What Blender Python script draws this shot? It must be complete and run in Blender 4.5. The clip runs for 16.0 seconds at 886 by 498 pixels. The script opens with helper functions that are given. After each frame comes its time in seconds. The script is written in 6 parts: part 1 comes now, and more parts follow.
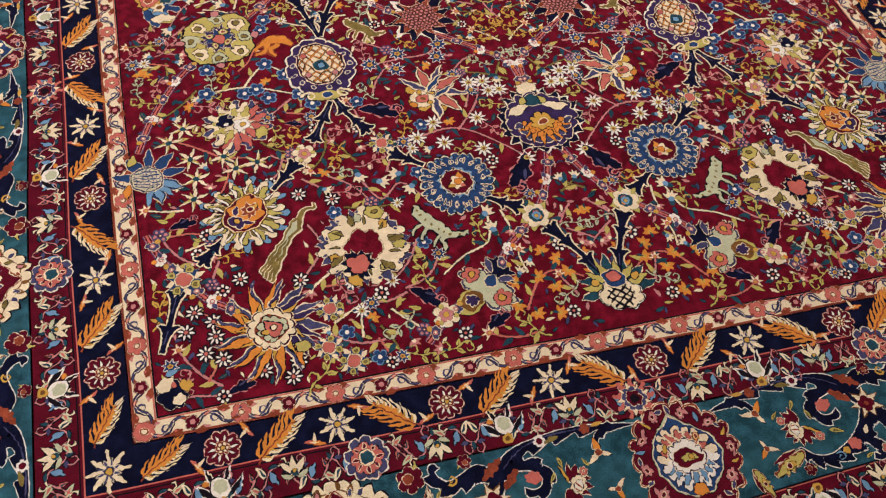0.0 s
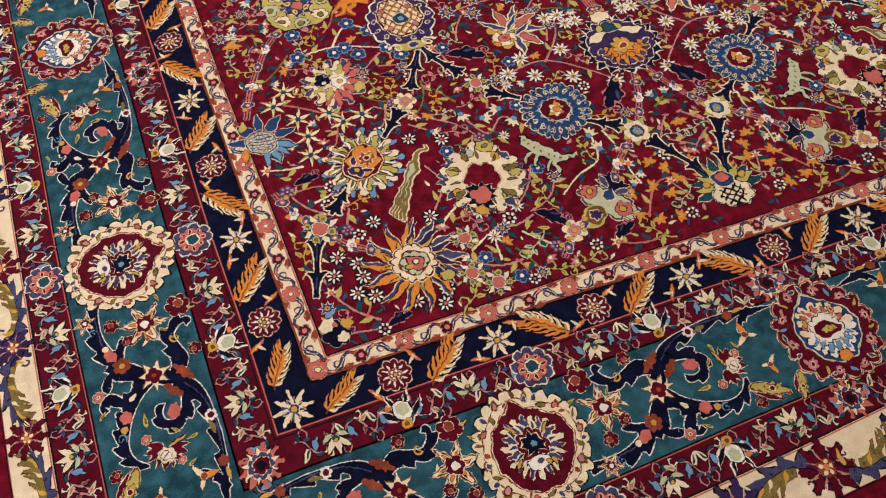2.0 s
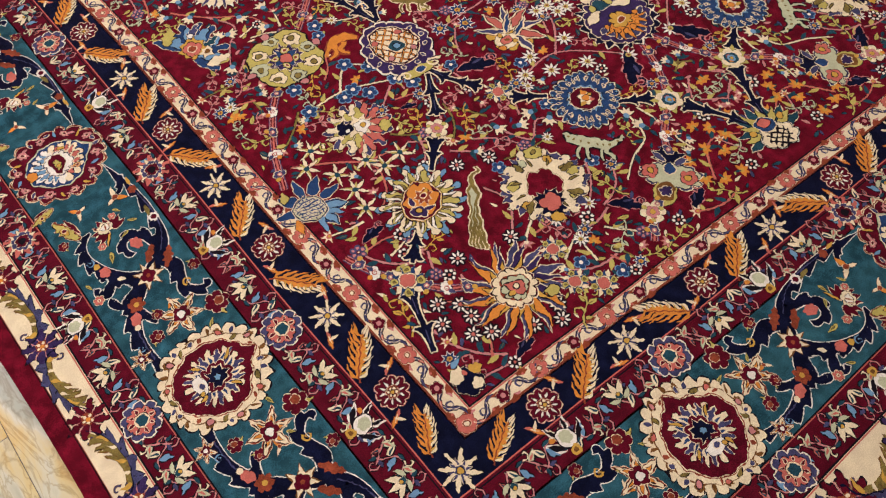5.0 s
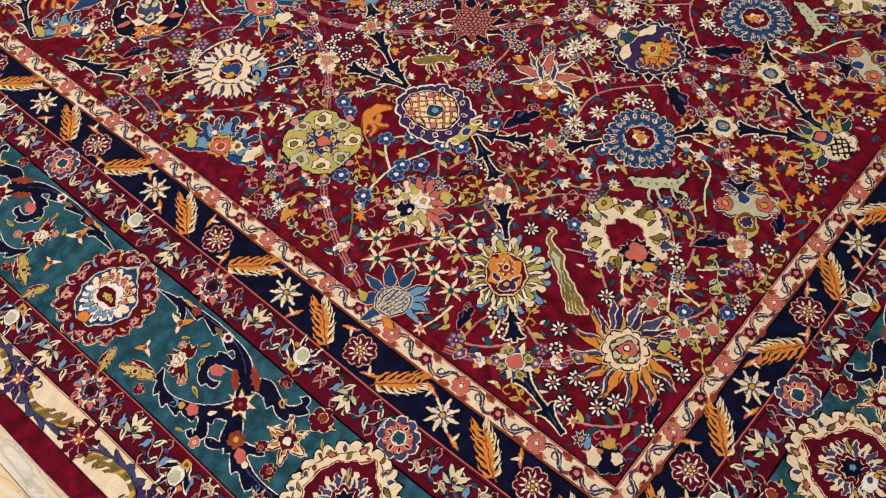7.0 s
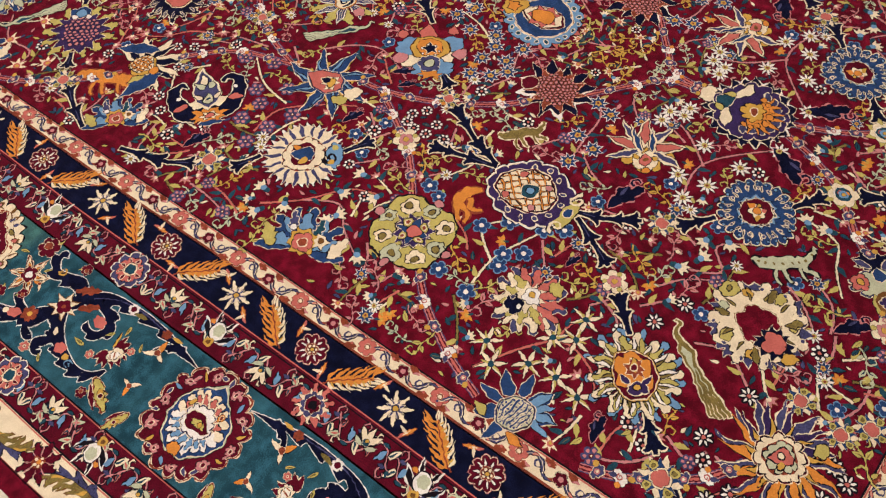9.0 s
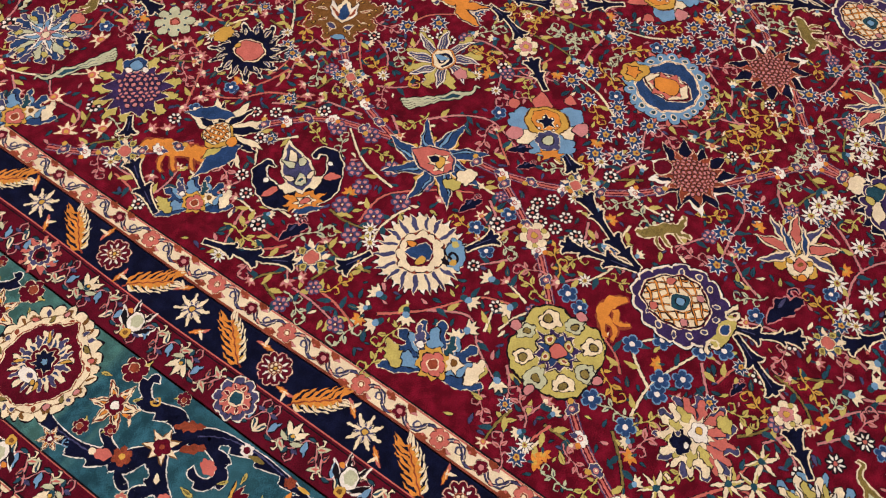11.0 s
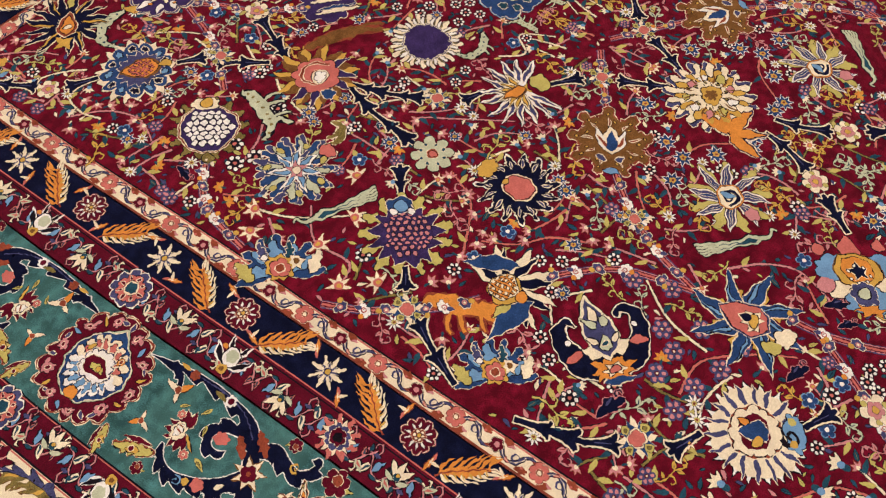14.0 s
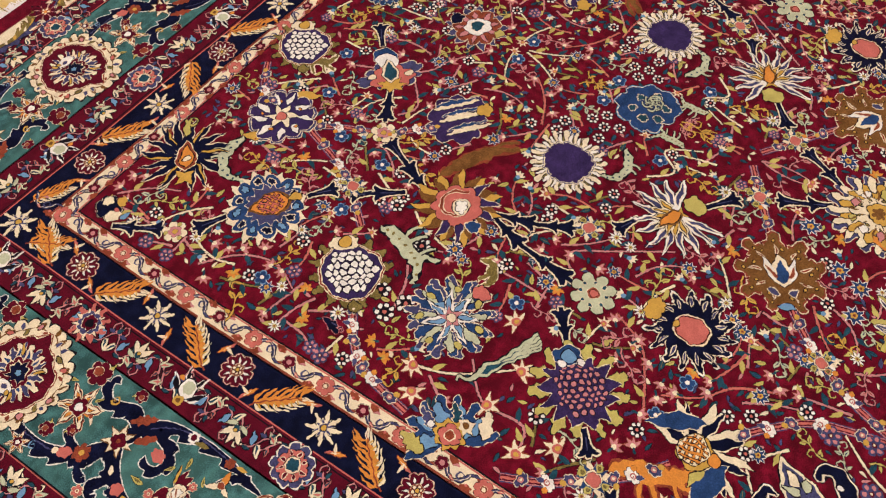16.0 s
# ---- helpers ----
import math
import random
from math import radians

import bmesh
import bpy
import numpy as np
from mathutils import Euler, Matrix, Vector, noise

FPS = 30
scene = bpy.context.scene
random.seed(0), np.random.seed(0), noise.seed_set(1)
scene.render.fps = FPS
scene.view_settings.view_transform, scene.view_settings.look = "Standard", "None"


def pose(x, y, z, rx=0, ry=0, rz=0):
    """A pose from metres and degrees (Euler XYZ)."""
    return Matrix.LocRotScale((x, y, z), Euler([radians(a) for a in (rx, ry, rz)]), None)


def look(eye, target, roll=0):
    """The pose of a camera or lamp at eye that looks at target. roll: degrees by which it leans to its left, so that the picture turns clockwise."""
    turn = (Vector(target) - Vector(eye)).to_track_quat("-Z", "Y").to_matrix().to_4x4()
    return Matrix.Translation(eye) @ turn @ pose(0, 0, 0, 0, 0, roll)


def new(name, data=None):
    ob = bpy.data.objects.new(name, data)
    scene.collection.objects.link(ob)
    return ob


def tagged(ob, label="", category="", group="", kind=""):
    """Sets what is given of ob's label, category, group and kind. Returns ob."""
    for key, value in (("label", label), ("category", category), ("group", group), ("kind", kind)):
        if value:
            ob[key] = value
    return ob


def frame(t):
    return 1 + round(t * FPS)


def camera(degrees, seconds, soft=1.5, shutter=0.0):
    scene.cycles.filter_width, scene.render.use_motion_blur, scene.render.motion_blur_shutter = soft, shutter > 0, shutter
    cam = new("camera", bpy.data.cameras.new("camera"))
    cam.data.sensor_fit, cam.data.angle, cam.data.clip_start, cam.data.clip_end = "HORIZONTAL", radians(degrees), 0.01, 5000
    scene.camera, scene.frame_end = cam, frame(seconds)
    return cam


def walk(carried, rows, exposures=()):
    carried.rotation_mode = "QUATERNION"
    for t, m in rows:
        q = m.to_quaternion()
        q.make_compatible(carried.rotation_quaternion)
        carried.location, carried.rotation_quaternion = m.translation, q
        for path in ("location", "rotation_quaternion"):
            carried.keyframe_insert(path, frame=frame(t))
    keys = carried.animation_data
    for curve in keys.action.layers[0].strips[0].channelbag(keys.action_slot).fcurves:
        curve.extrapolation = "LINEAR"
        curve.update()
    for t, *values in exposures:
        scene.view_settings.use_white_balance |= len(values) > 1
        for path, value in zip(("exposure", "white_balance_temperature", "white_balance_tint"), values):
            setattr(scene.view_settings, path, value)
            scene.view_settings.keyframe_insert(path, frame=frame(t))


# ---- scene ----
import functools

cam = camera(60.0, 16.0, soft=1.2)
PATH = [
    (0, (0.398, -0.605, 1.561), (0.769, 0.371, -0.145), 5.4),
    (0.5, (0.323, -0.662, 1.587), (0.653, 0.304, -0.133), 1.8),
    (1, (0.166, -0.719, 1.599), (0.529, 0.241, -0.118), 1.6),
    (1.5, (0.069, -0.743, 1.591), (0.453, 0.2, -0.13), 1.2),
    (2, (0.018, -0.648, 1.542), (0.43, 0.289, -0.176), 0.7),
    (2.5, (-0.033, -0.563, 1.533), (0.413, 0.367, -0.181), 0.1),
    (3, (-0.171, -0.58, 1.561), (0.307, 0.335, -0.152), -0.9),
    (3.2, (-0.235, -0.594, 1.574), (0.26, 0.306, -0.143), -0.9),
    (5.3, (-0.329, -0.267, 1.54), (0.314, 0.504, -0.19), -2.6),
    (5.5, (-0.36, -0.227, 1.555), (0.296, 0.534, -0.174), -2.8),
    (6, (-0.454, -0.159, 1.594), (0.226, 0.577, -0.136), -3.8),
    (6.5, (-0.491, -0.081, 1.601), (0.22, 0.621, -0.132), -3.8),
    (7, (-0.405, 0.048, 1.572), (0.332, 0.722, -0.161), -3.8),
    (7.5, (-0.318, 0.152, 1.538), (0.444, 0.836, -0.18), -4.8),
    (8, (-0.308, 0.244, 1.531), (0.471, 0.917, -0.184), -4.6),
    (8.5, (-0.362, 0.322, 1.533), (0.427, 0.996, -0.177), -4.9),
    (8.7, (-0.393, 0.353, 1.542), (0.394, 1.034, -0.166), -5.3),
    (10.8, (-0.3, 0.964, 1.534), (0.497, 1.458, -0.233), 3.1),
    (11, (-0.308, 1.016, 1.536), (0.488, 1.508, -0.231), 3.1),
    (11.5, (-0.411, 1.168, 1.548), (0.392, 1.662, -0.216), 3.2),
    (12, (-0.509, 1.331, 1.558), (0.297, 1.83, -0.203), 3.2),
    (12.5, (-0.487, 1.467, 1.553), (0.322, 1.972, -0.205), 3.0),
    (13, (-0.395, 1.581, 1.538), (0.42, 2.091, -0.216), 2.9),
    (13.5, (-0.349, 1.677, 1.52), (0.473, 2.194, -0.229), 2.8),
    (14, (-0.392, 1.785, 1.525), (0.436, 2.304, -0.22), 2.8),
    (14.5, (-0.505, 1.884, 1.572), (0.321, 2.414, -0.171), 1.9),
    (15, (-0.54, 1.99, 1.604), (0.284, 2.52, -0.139), 1.5),
    (15.5, (-0.428, 2.129, 1.569), (0.405, 2.658, -0.171), 1.3),
    (16, (-0.319, 2.28, 1.564), (0.528, 2.813, -0.168), 1.0),
]
walk(cam, [(t, look(eye, target, roll)) for t, eye, target, roll in PATH])

# ---- light ----
world = bpy.data.worlds.new("room_air")
scene.world = world
world.use_nodes = True
world.node_tree.nodes["Background"].inputs[0].default_value = (0.9, 0.93, 1.0, 1)
world.node_tree.nodes["Background"].inputs[1].default_value = 0.05
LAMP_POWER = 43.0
AX = 1.105            # the carpet's long axis of symmetry
LENGTH = 3.6          # between the inner corners of the navy stripe


# Added lamps: no source is in view, soft overhead light is assumed.
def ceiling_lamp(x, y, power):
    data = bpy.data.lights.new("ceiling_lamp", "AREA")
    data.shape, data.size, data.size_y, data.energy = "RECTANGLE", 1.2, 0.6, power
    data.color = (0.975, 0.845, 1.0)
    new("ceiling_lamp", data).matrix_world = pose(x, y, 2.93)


# places and powers chosen to even out the carpet's brightness
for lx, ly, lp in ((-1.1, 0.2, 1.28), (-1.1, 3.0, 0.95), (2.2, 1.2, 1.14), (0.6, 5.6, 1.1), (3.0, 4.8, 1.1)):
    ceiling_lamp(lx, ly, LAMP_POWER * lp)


# ---- materials ----
def node_material(name):
    mat = bpy.data.materials.new(name)
    mat.use_nodes = True
    nodes, links = mat.node_tree.nodes, mat.node_tree.links
    return mat, nodes, links, nodes["Principled BSDF"]


def pile(name, rgb, other=None, abrash=0.0, mottle=1.2, knots=1.7):
    """Woollen pile: grain of single knots, rows of weft, soft colour bands of the dye lots."""
    mat, nodes, links, bsdf = node_material(name)
    geo = nodes.new("ShaderNodeNewGeometry")
    fine, mid, band = (nodes.new("ShaderNodeTexNoise") for _ in range(3))
    for tex, size, detail in ((fine, 420.0, 3.0), (mid, 34.0, 5.0), (band, 1.0, 3.0)):
        tex.inputs["Scale"].default_value, tex.inputs["Detail"].default_value = size, detail
    links.new(geo.outputs["Position"], fine.inputs["Vector"])
    links.new(geo.outputs["Position"], mid.inputs["Vector"])
    stretch = nodes.new("ShaderNodeVectorMath")
    stretch.operation = "MULTIPLY"
    stretch.inputs[1].default_value = (1.2, 14.0, 1.0)
    links.new(geo.outputs["Position"], stretch.inputs[0])
    links.new(stretch.outputs[0], band.inputs["Vector"])
    first = nodes.new("ShaderNodeMix")
    first.data_type = "RGBA"
    light = max(rgb) > 0.4
    first.inputs["A"].default_value = (*[c * (0.72 if light else 0.42) for c in rgb], 1)
    first.inputs["B"].default_value = (*[min(1, c * (1.25 if light else 1.4)) for c in rgb], 1)
    total = nodes.new("ShaderNodeMath")
    total.operation = "ADD"
    half = nodes.new("ShaderNodeMath")
    half.operation = "MULTIPLY_ADD"
    half.inputs[1].default_value, half.inputs[2].default_value = knots, 0.08 - knots / 2
    links.new(fine.outputs["Fac"], half.inputs[0])
    sway = nodes.new("ShaderNodeMath")
    sway.operation = "MULTIPLY_ADD"
    sway.inputs[1].default_value, sway.inputs[2].default_value = mottle, 0.16 - mottle / 2
    links.new(mid.outputs["Fac"], sway.inputs[0])
    links.new(half.outputs[0], total.inputs[0])
    links.new(sway.outputs[0], total.inputs[1])
    links.new(total.outputs[0], first.inputs["Factor"])
    colour = first.outputs["Result"]
    second = nodes.new("ShaderNodeMix")
    second.data_type = "RGBA"
    links.new(colour, second.inputs["A"])
    second.inputs["B"].default_value = (*(other or [c * 0.82 for c in rgb]), 1)
    ramp = nodes.new("ShaderNodeMapRange")
    ramp.inputs["From Min"].default_value, ramp.inputs["From Max"].default_value = 0.42, 0.66
    ramp.inputs["To Max"].default_value = 0.45
    links.new(band.outputs["Fac"], ramp.inputs["Value"])
    links.new(ramp.outputs["Result"], second.inputs["Factor"])
    colour = second.outputs["Result"]
    if abrash:
        # a dye lot that changes along the length of the carpet
        third = nodes.new("ShaderNodeMix")
        third.data_type, third.blend_type = "RGBA", "MULTIPLY"
        parts = nodes.new("ShaderNodeSeparateXYZ")
        links.new(geo.outputs["Position"], parts.inputs[0])
        wob = nodes.new("ShaderNodeMath")
        wob.operation = "MULTIPLY_ADD"
        wob.inputs[1].default_value = 0.5
        links.new(band.outputs["Fac"], wob.inputs[0])
        links.new(parts.outputs["Y"], wob.inputs[2])
        span = nodes.new("ShaderNodeMapRange")
        span.inputs["From Min"].default_value, span.inputs["From Max"].default_value = 2.06, 2.13
        span.inputs["To Max"].default_value = abrash
        links.new(wob.outputs[0], span.inputs["Value"])
        links.new(span.outputs["Result"], third.inputs["Factor"])
        links.new(colour, third.inputs["A"])
        third.inputs["B"].default_value = (2.5, 1.75, 1.12, 1)
        colour = third.outputs["Result"]
    links.new(colour, bsdf.inputs["Base Color"])
    bsdf.inputs["Roughness"].default_value = 0.85
    bsdf.inputs["Specular IOR Level"].default_value = 0.04
    bsdf.inputs["Sheen Weight"].default_value = 0.075
    bsdf.inputs["Sheen Roughness"].default_value = 0.35
    bsdf.inputs["Sheen Tint"].default_value = (1.0, 0.42, 0.55, 1)
    bump = nodes.new("ShaderNodeBump")
    bump.inputs["Strength"].default_value, bump.inputs["Distance"].default_value = 0.55, 0.0012
    links.new(total.outputs[0], bump.inputs["Height"])
    links.new(bump.outputs[0], bsdf.inputs["Normal"])
    return mat


WOOL = {name: pile(name + "_wool", rgb) for name, rgb in dict(
    wine=(0.122, 0.0058, 0.0165), cream=(0.84, 0.72, 0.43),
    white=(0.86, 0.82, 0.64), orange=(0.68, 0.26, 0.04), salmon=(0.56, 0.15, 0.105), pink=(0.57, 0.23, 0.2), blue=(0.027, 0.07, 0.17),
    sky=(0.16, 0.32, 0.44), purple=(0.05, 0.03, 0.1), olive=(0.26, 0.2, 0.05), lime=(0.52, 0.45, 0.11), leaf=(0.022, 0.08, 0.1),
    brown=(0.22, 0.1, 0.025), slate=(0.075, 0.078, 0.16), pale=(0.52, 0.55, 0.32), gold=(0.6, 0.36, 0.06), black=(0.012, 0.009, 0.012),
    rust=(0.32, 0.07, 0.03)).items()}
WOOL["teal"] = pile("teal_wool", (0.026, 0.102, 0.124), (0.037, 0.13, 0.142), 0.75, 2.6, 2.2)
# the strong mottle also puts the pile's uneven shading into the red
WOOL["red"] = pile("red_wool", (0.156, 0.0055, 0.0165), None, 0.0, 2.8, 2.3)
WOOL["navy"] = pile("navy_wool", (0.0055, 0.0075, 0.025), None, 0.0, 2.6, 2.3)


def marble_material():
    mat, nodes, links, bsdf = node_material("veined_marble")
    geo, info = nodes.new("ShaderNodeNewGeometry"), nodes.new("ShaderNodeObjectInfo")
    move = nodes.new("ShaderNodeVectorMath")
    move.operation = "MULTIPLY_ADD"
    move.inputs[1].default_value = (7.0, 2.2, 1.0)
    links.new(geo.outputs["Position"], move.inputs[0])
    shift = nodes.new("ShaderNodeMath")
    shift.operation = "MULTIPLY"
    shift.inputs[1].default_value = 37.0
    links.new(info.outputs["Random"], shift.inputs[0])
    links.new(shift.outputs[0], move.inputs[2])
    big, vein = nodes.new("ShaderNodeTexNoise"), nodes.new("ShaderNodeTexNoise")
    for tex, size, detail, bend in ((big, 0.9, 6.0, 1.2), (vein, 2.6, 8.0, 2.2)):
        tex.inputs["Scale"].default_value, tex.inputs["Detail"].default_value = size, detail
        tex.inputs["Distortion"].default_value = bend
        links.new(move.outputs[0], tex.inputs["Vector"])
    ramp = nodes.new("ShaderNodeValToRGB")
    stops = ((0.34, (0.34, 0.36, 0.24)), (0.44, (0.54, 0.54, 0.36)), (0.53, (0.57, 0.49, 0.22)), (0.63, (0.58, 0.38, 0.08)))
    ramp.color_ramp.elements.new(0.5), ramp.color_ramp.elements.new(0.6)
    for stop, (place, rgb) in zip(ramp.color_ramp.elements, stops):
        stop.position, stop.color = place, (*rgb, 1)
    links.new(big.outputs["Fac"], ramp.inputs["Fac"])
    line = nodes.new("ShaderNodeValToRGB")
    line.color_ramp.elements[0].position, line.color_ramp.elements[0].color = 0.46, (1, 1, 1, 1)
    line.color_ramp.elements[1].position, line.color_ramp.elements[1].color = 0.56, (1, 1, 1, 1)
    dip = line.color_ramp.elements.new(0.51)
    dip.color = (0.72, 0.66, 0.58, 1)
    links.new(vein.outputs["Fac"], line.inputs["Fac"])
    mix = nodes.new("ShaderNodeMix")
    mix.data_type, mix.blend_type = "RGBA", "MULTIPLY"
    mix.inputs["Factor"].default_value = 1.0
    links.new(ramp.outputs["Color"], mix.inputs["A"])
    links.new(line.outputs["Color"], mix.inputs["B"])
    links.new(mix.outputs["Result"], bsdf.inputs["Base Color"])
    bsdf.inputs["Roughness"].default_value = 0.32
    bsdf.inputs["Specular IOR Level"].default_value = 0.4
    return mat


def plain_material(name, rgb, rough=0.8):
    mat, nodes, links, bsdf = node_material(name)
    tex = nodes.new("ShaderNodeTexNoise")
    tex.inputs["Scale"].default_value, tex.inputs["Detail"].default_value = 9.0, 6.0
    mix = nodes.new("ShaderNodeMix")
    mix.data_type = "RGBA"
    mix.inputs["A"].default_value, mix.inputs["B"].default_value = (*[c * 0.9 for c in rgb], 1), (*rgb, 1)
    links.new(tex.outputs["Fac"], mix.inputs["Factor"])
    links.new(mix.outputs["Result"], bsdf.inputs["Base Color"])
    bsdf.inputs["Roughness"].default_value = rough
    return mat


MARBLE, PLASTER = marble_material(), plain_material("wall_plaster", (0.62, 0.58, 0.52))
GROUT, COTTON = plain_material("joint_grout", (0.12, 0.11, 0.09)), plain_material("fringe_cotton", (0.85, 0.82, 0.72), 0.95)
# glow of the assumed ceiling panels, none of which is in view
GLOW = bpy.data.materials.new("assumed_diffuser")
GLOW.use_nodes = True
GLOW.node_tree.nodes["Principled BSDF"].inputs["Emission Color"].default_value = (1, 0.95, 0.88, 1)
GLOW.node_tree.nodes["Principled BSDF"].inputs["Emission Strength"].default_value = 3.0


# ---- room ----
def box(name, x0, x1, y0, y1, z0, z1, material):
    bm = bmesh.new()
    bmesh.ops.create_cube(bm, size=1.0, matrix=Matrix.LocRotScale(((x0 + x1) / 2, (y0 + y1) / 2, (z0 + z1) / 2), None, (x1 - x0, y1 - y0, z1 - z0)))
    data = bpy.data.meshes.new(name)
    bm.to_mesh(data)
    bm.free()
    data.materials.append(material)
    return new(name, data)


FLOOR_Z = -0.012
floor = tagged(box("floor", -4, 6, -3.5, 8, FLOOR_Z - 0.2, FLOOR_Z - 0.002, MARBLE), "veined white and ochre marble floor", "floor", kind="structure")
# unseen walls and ceiling, assumed, added to enclose and bounce the lamps' light
for wname, bounds in dict(wall_west=(-4.2, -4, -3.5, 8), wall_east=(6, 6.2, -3.5, 8), wall_south=(-4.2, 6.2, -3.7, -3.5), wall_north=(-4.2, 6.2, 8, 8.2)).items():
    tagged(box(wname, *bounds, FLOOR_Z - 0.2, 3.0, PLASTER), "assumed plain pale plaster wall, out of view", "wall", kind="structure")
tagged(box("ceiling", -4.2, 6.2, -3.7, 8.2, 3.0, 3.2, PLASTER), "assumed plain pale ceiling, out of view", "ceiling", kind="structure")


# ---- drawing in wool: every shape is a low raised patch of pile ----
STEP, SKIRT, RISE = 0.00007, 0.00045, 0.16
DARK = {"navy", "blue", "wine", "purple", "slate", "leaf", "black", "rust", "red", "teal"}


def raw(x, y):
    """The weave runs a little out of square: less and less below the lower stripe."""
    fade = 1.0 if y > -0.05 else max(0.0, 1 - (-0.05 - y) / 0.5)
    return x, y - 0.055 * x * fade


def ngon(points, close=1e-5):
    out = []
    for p in points:
        if not out or math.hypot(p[0] - out[-1][0], p[1] - out[-1][1]) > close:
            out.append((float(p[0]), float(p[1])))
    return out


def knotted(points, seed, grain, span):
    """The outline as it is knotted: small uneven steps, and a hand-drawn sway that all shapes of one drawing share."""
    pts = ngon(points)
    if len(pts) < 3:
        return []
    xs, ys = [p[0] for p in pts], [p[1] for p in pts]
    size = max(max(xs) - min(xs), max(ys) - min(ys))
    thin = min(max(xs) - min(xs), max(ys) - min(ys))
    chance = random.Random(seed)
    grain = min(grain, size * 0.25)
    shake = min(0.32 * grain, thin * 0.085)
    wave, reach = 9.0 / max(span, 1e-6), 0.011 * span
    out = []
    for (ax, ay), (bx, by) in zip(pts, pts[1:] + pts[:1]):
        steps = max(1, min(14, round(math.hypot(bx - ax, by - ay) / grain)))
        for k in range(steps):
            f = k / steps
            x, y = ax + (bx - ax) * f, ay + (by - ay) * f
            sx = reach * (math.sin(wave * y + 1.3) + math.sin(2.3 * wave * x + 0.4) + 0.7 * math.sin(4.7 * wave * y + 2.0))
            sy = reach * (math.sin(wave * x + 2.9) + math.sin(2.3 * wave * y + 5.1) + 0.7 * math.sin(4.7 * wave * x + 0.7))
            out.append((x + sx + chance.uniform(-shake, shake), y + sy + chance.uniform(-shake, shake)))
    return out


def inked(layers, width=0.018):
    """A thin contrasting contour under every shape, as it is knotted between two colours."""
    out = []
    for layer in layers:
        out.append([(grow(ngon(outline), width), "cream" if wool in DARK else "black") for outline, wool in layer if len(ngon(outline)) > 2 and wool not in ("black", "brown")])
        out.append(list(layer))
    return out


def wool_mesh(name, layers, lift=0.0, ink=None, grain=0.1, sway=True):
    """layers: lists of (outline, wool), each layer a little higher than the one before."""
    if ink:
        layers = inked(layers, ink)
    verts, faces, slots, kinds = [], [], [], []
    every = [p for layer in layers for outline, _ in layer for p in outline]
    span = max(max(p[k] for p in every) - min(p[k] for p in every) for k in (0, 1)) if sway else 0.0
    for level, layer in enumerate(layers):
        top = lift + level * STEP
        for number, (outline, wool) in enumerate(layer):
            pts = knotted(outline, level * 100 + number, grain, span)
            if len(pts) < 3:
                continue
            if wool not in kinds:
                kinds.append(wool)
            n, base, top = len(pts), len(verts), lift + level * STEP + (number % 23) * 1e-6
            verts += [(x, y, top) for x, y in pts]
            faces.append([base + i for i in range(n)])
            slots.append(kinds.index(wool))
            if level < 2:
                # the cut edge of the pile round the drawing
                verts += [(x, y, top - SKIRT) for x, y in pts]
                faces += [(base + i, base + n + i, base + n + (i + 1) % n, base + (i + 1) % n) for i in range(n)]
                slots += [kinds.index(wool)] * n
    data = bpy.data.meshes.new(name)
    data.from_pydata(verts, [], faces)
    data.polygons.foreach_set("material_index", slots)
    for wool in kinds:
        data.materials.append(WOOL[wool])
    data.update()
    return data


def turn(points, degrees=0.0, dx=0.0, dy=0.0, scale=1.0, sx=1.0):
    c, s = math.cos(radians(degrees)), math.sin(radians(degrees))
    return [(dx + scale * (c * x * sx - s * y), dy + scale * (s * x * sx + c * y)) for x, y in points]


def disc(r, x=0.0, y=0.0, n=22, ry=None):
    return [(x + r * math.cos(2 * math.pi * i / n), y + (ry or r) * math.sin(2 * math.pi * i / n)) for i in range(n)]


def lobes(n, outer, inner, per=8, power=0.6, x=0.0, y=0.0, phase=0.0, ry=1.0):
    """A ring of rounded lobes."""
    out = []
    for i in range(n * per):
        a = 2 * math.pi * i / (n * per) + phase
        r = inner + (outer - inner) * abs(math.cos(n * (a - phase) / 2)) ** power
        out.append((x + r * math.cos(a), y + ry * r * math.sin(a)))
    return out


def star(n, outer, inner, x=0.0, y=0.0, phase=0.0, jag=0.0, ry=1.0):
    chance = random.Random(n * 7 + int(outer * 100))
    out = []
    for i in range(2 * n):
        a = math.pi * i / n + phase
        r = (outer if i % 2 == 0 else inner) * (1 + jag * chance.uniform(-1, 1))
        out.append((x + r * math.cos(a), y + ry * r * math.sin(a)))
    return out


def leaf(x, y, degrees, length, width, bend=0.0, n=5):
    """A pointed leaf that starts at x, y and grows in that direction."""
    left, right = [], []
    for i in range(n + 1):
        s = i / n
        w = width * math.sin(math.pi * s ** 0.8) * (1 - 0.15 * s)
        off = bend * length * s * s
        left.append((off - w, s * length))
        right.append((off + w, s * length))
    return turn(right + left[::-1][1:-1], degrees - 90, x, y)


def barbed(x, y, degrees, length, width, teeth=7, bend=0.0):
    """A leaf with saw teeth along both sides."""
    left, right = [], []
    for i in range(2 * teeth + 1):
        s = i / (2 * teeth)
        w = width * math.sin(math.pi * min(1, s * 0.9 + 0.08)) * (1.0 if i % 2 else 0.62)
        along = s * length + (0.07 * length if i % 2 else 0)
        off = bend * length * s * s
        left.append((off - w, along))
        right.append((off + w, along))
    return turn(right + left[::-1], degrees - 90, x, y)


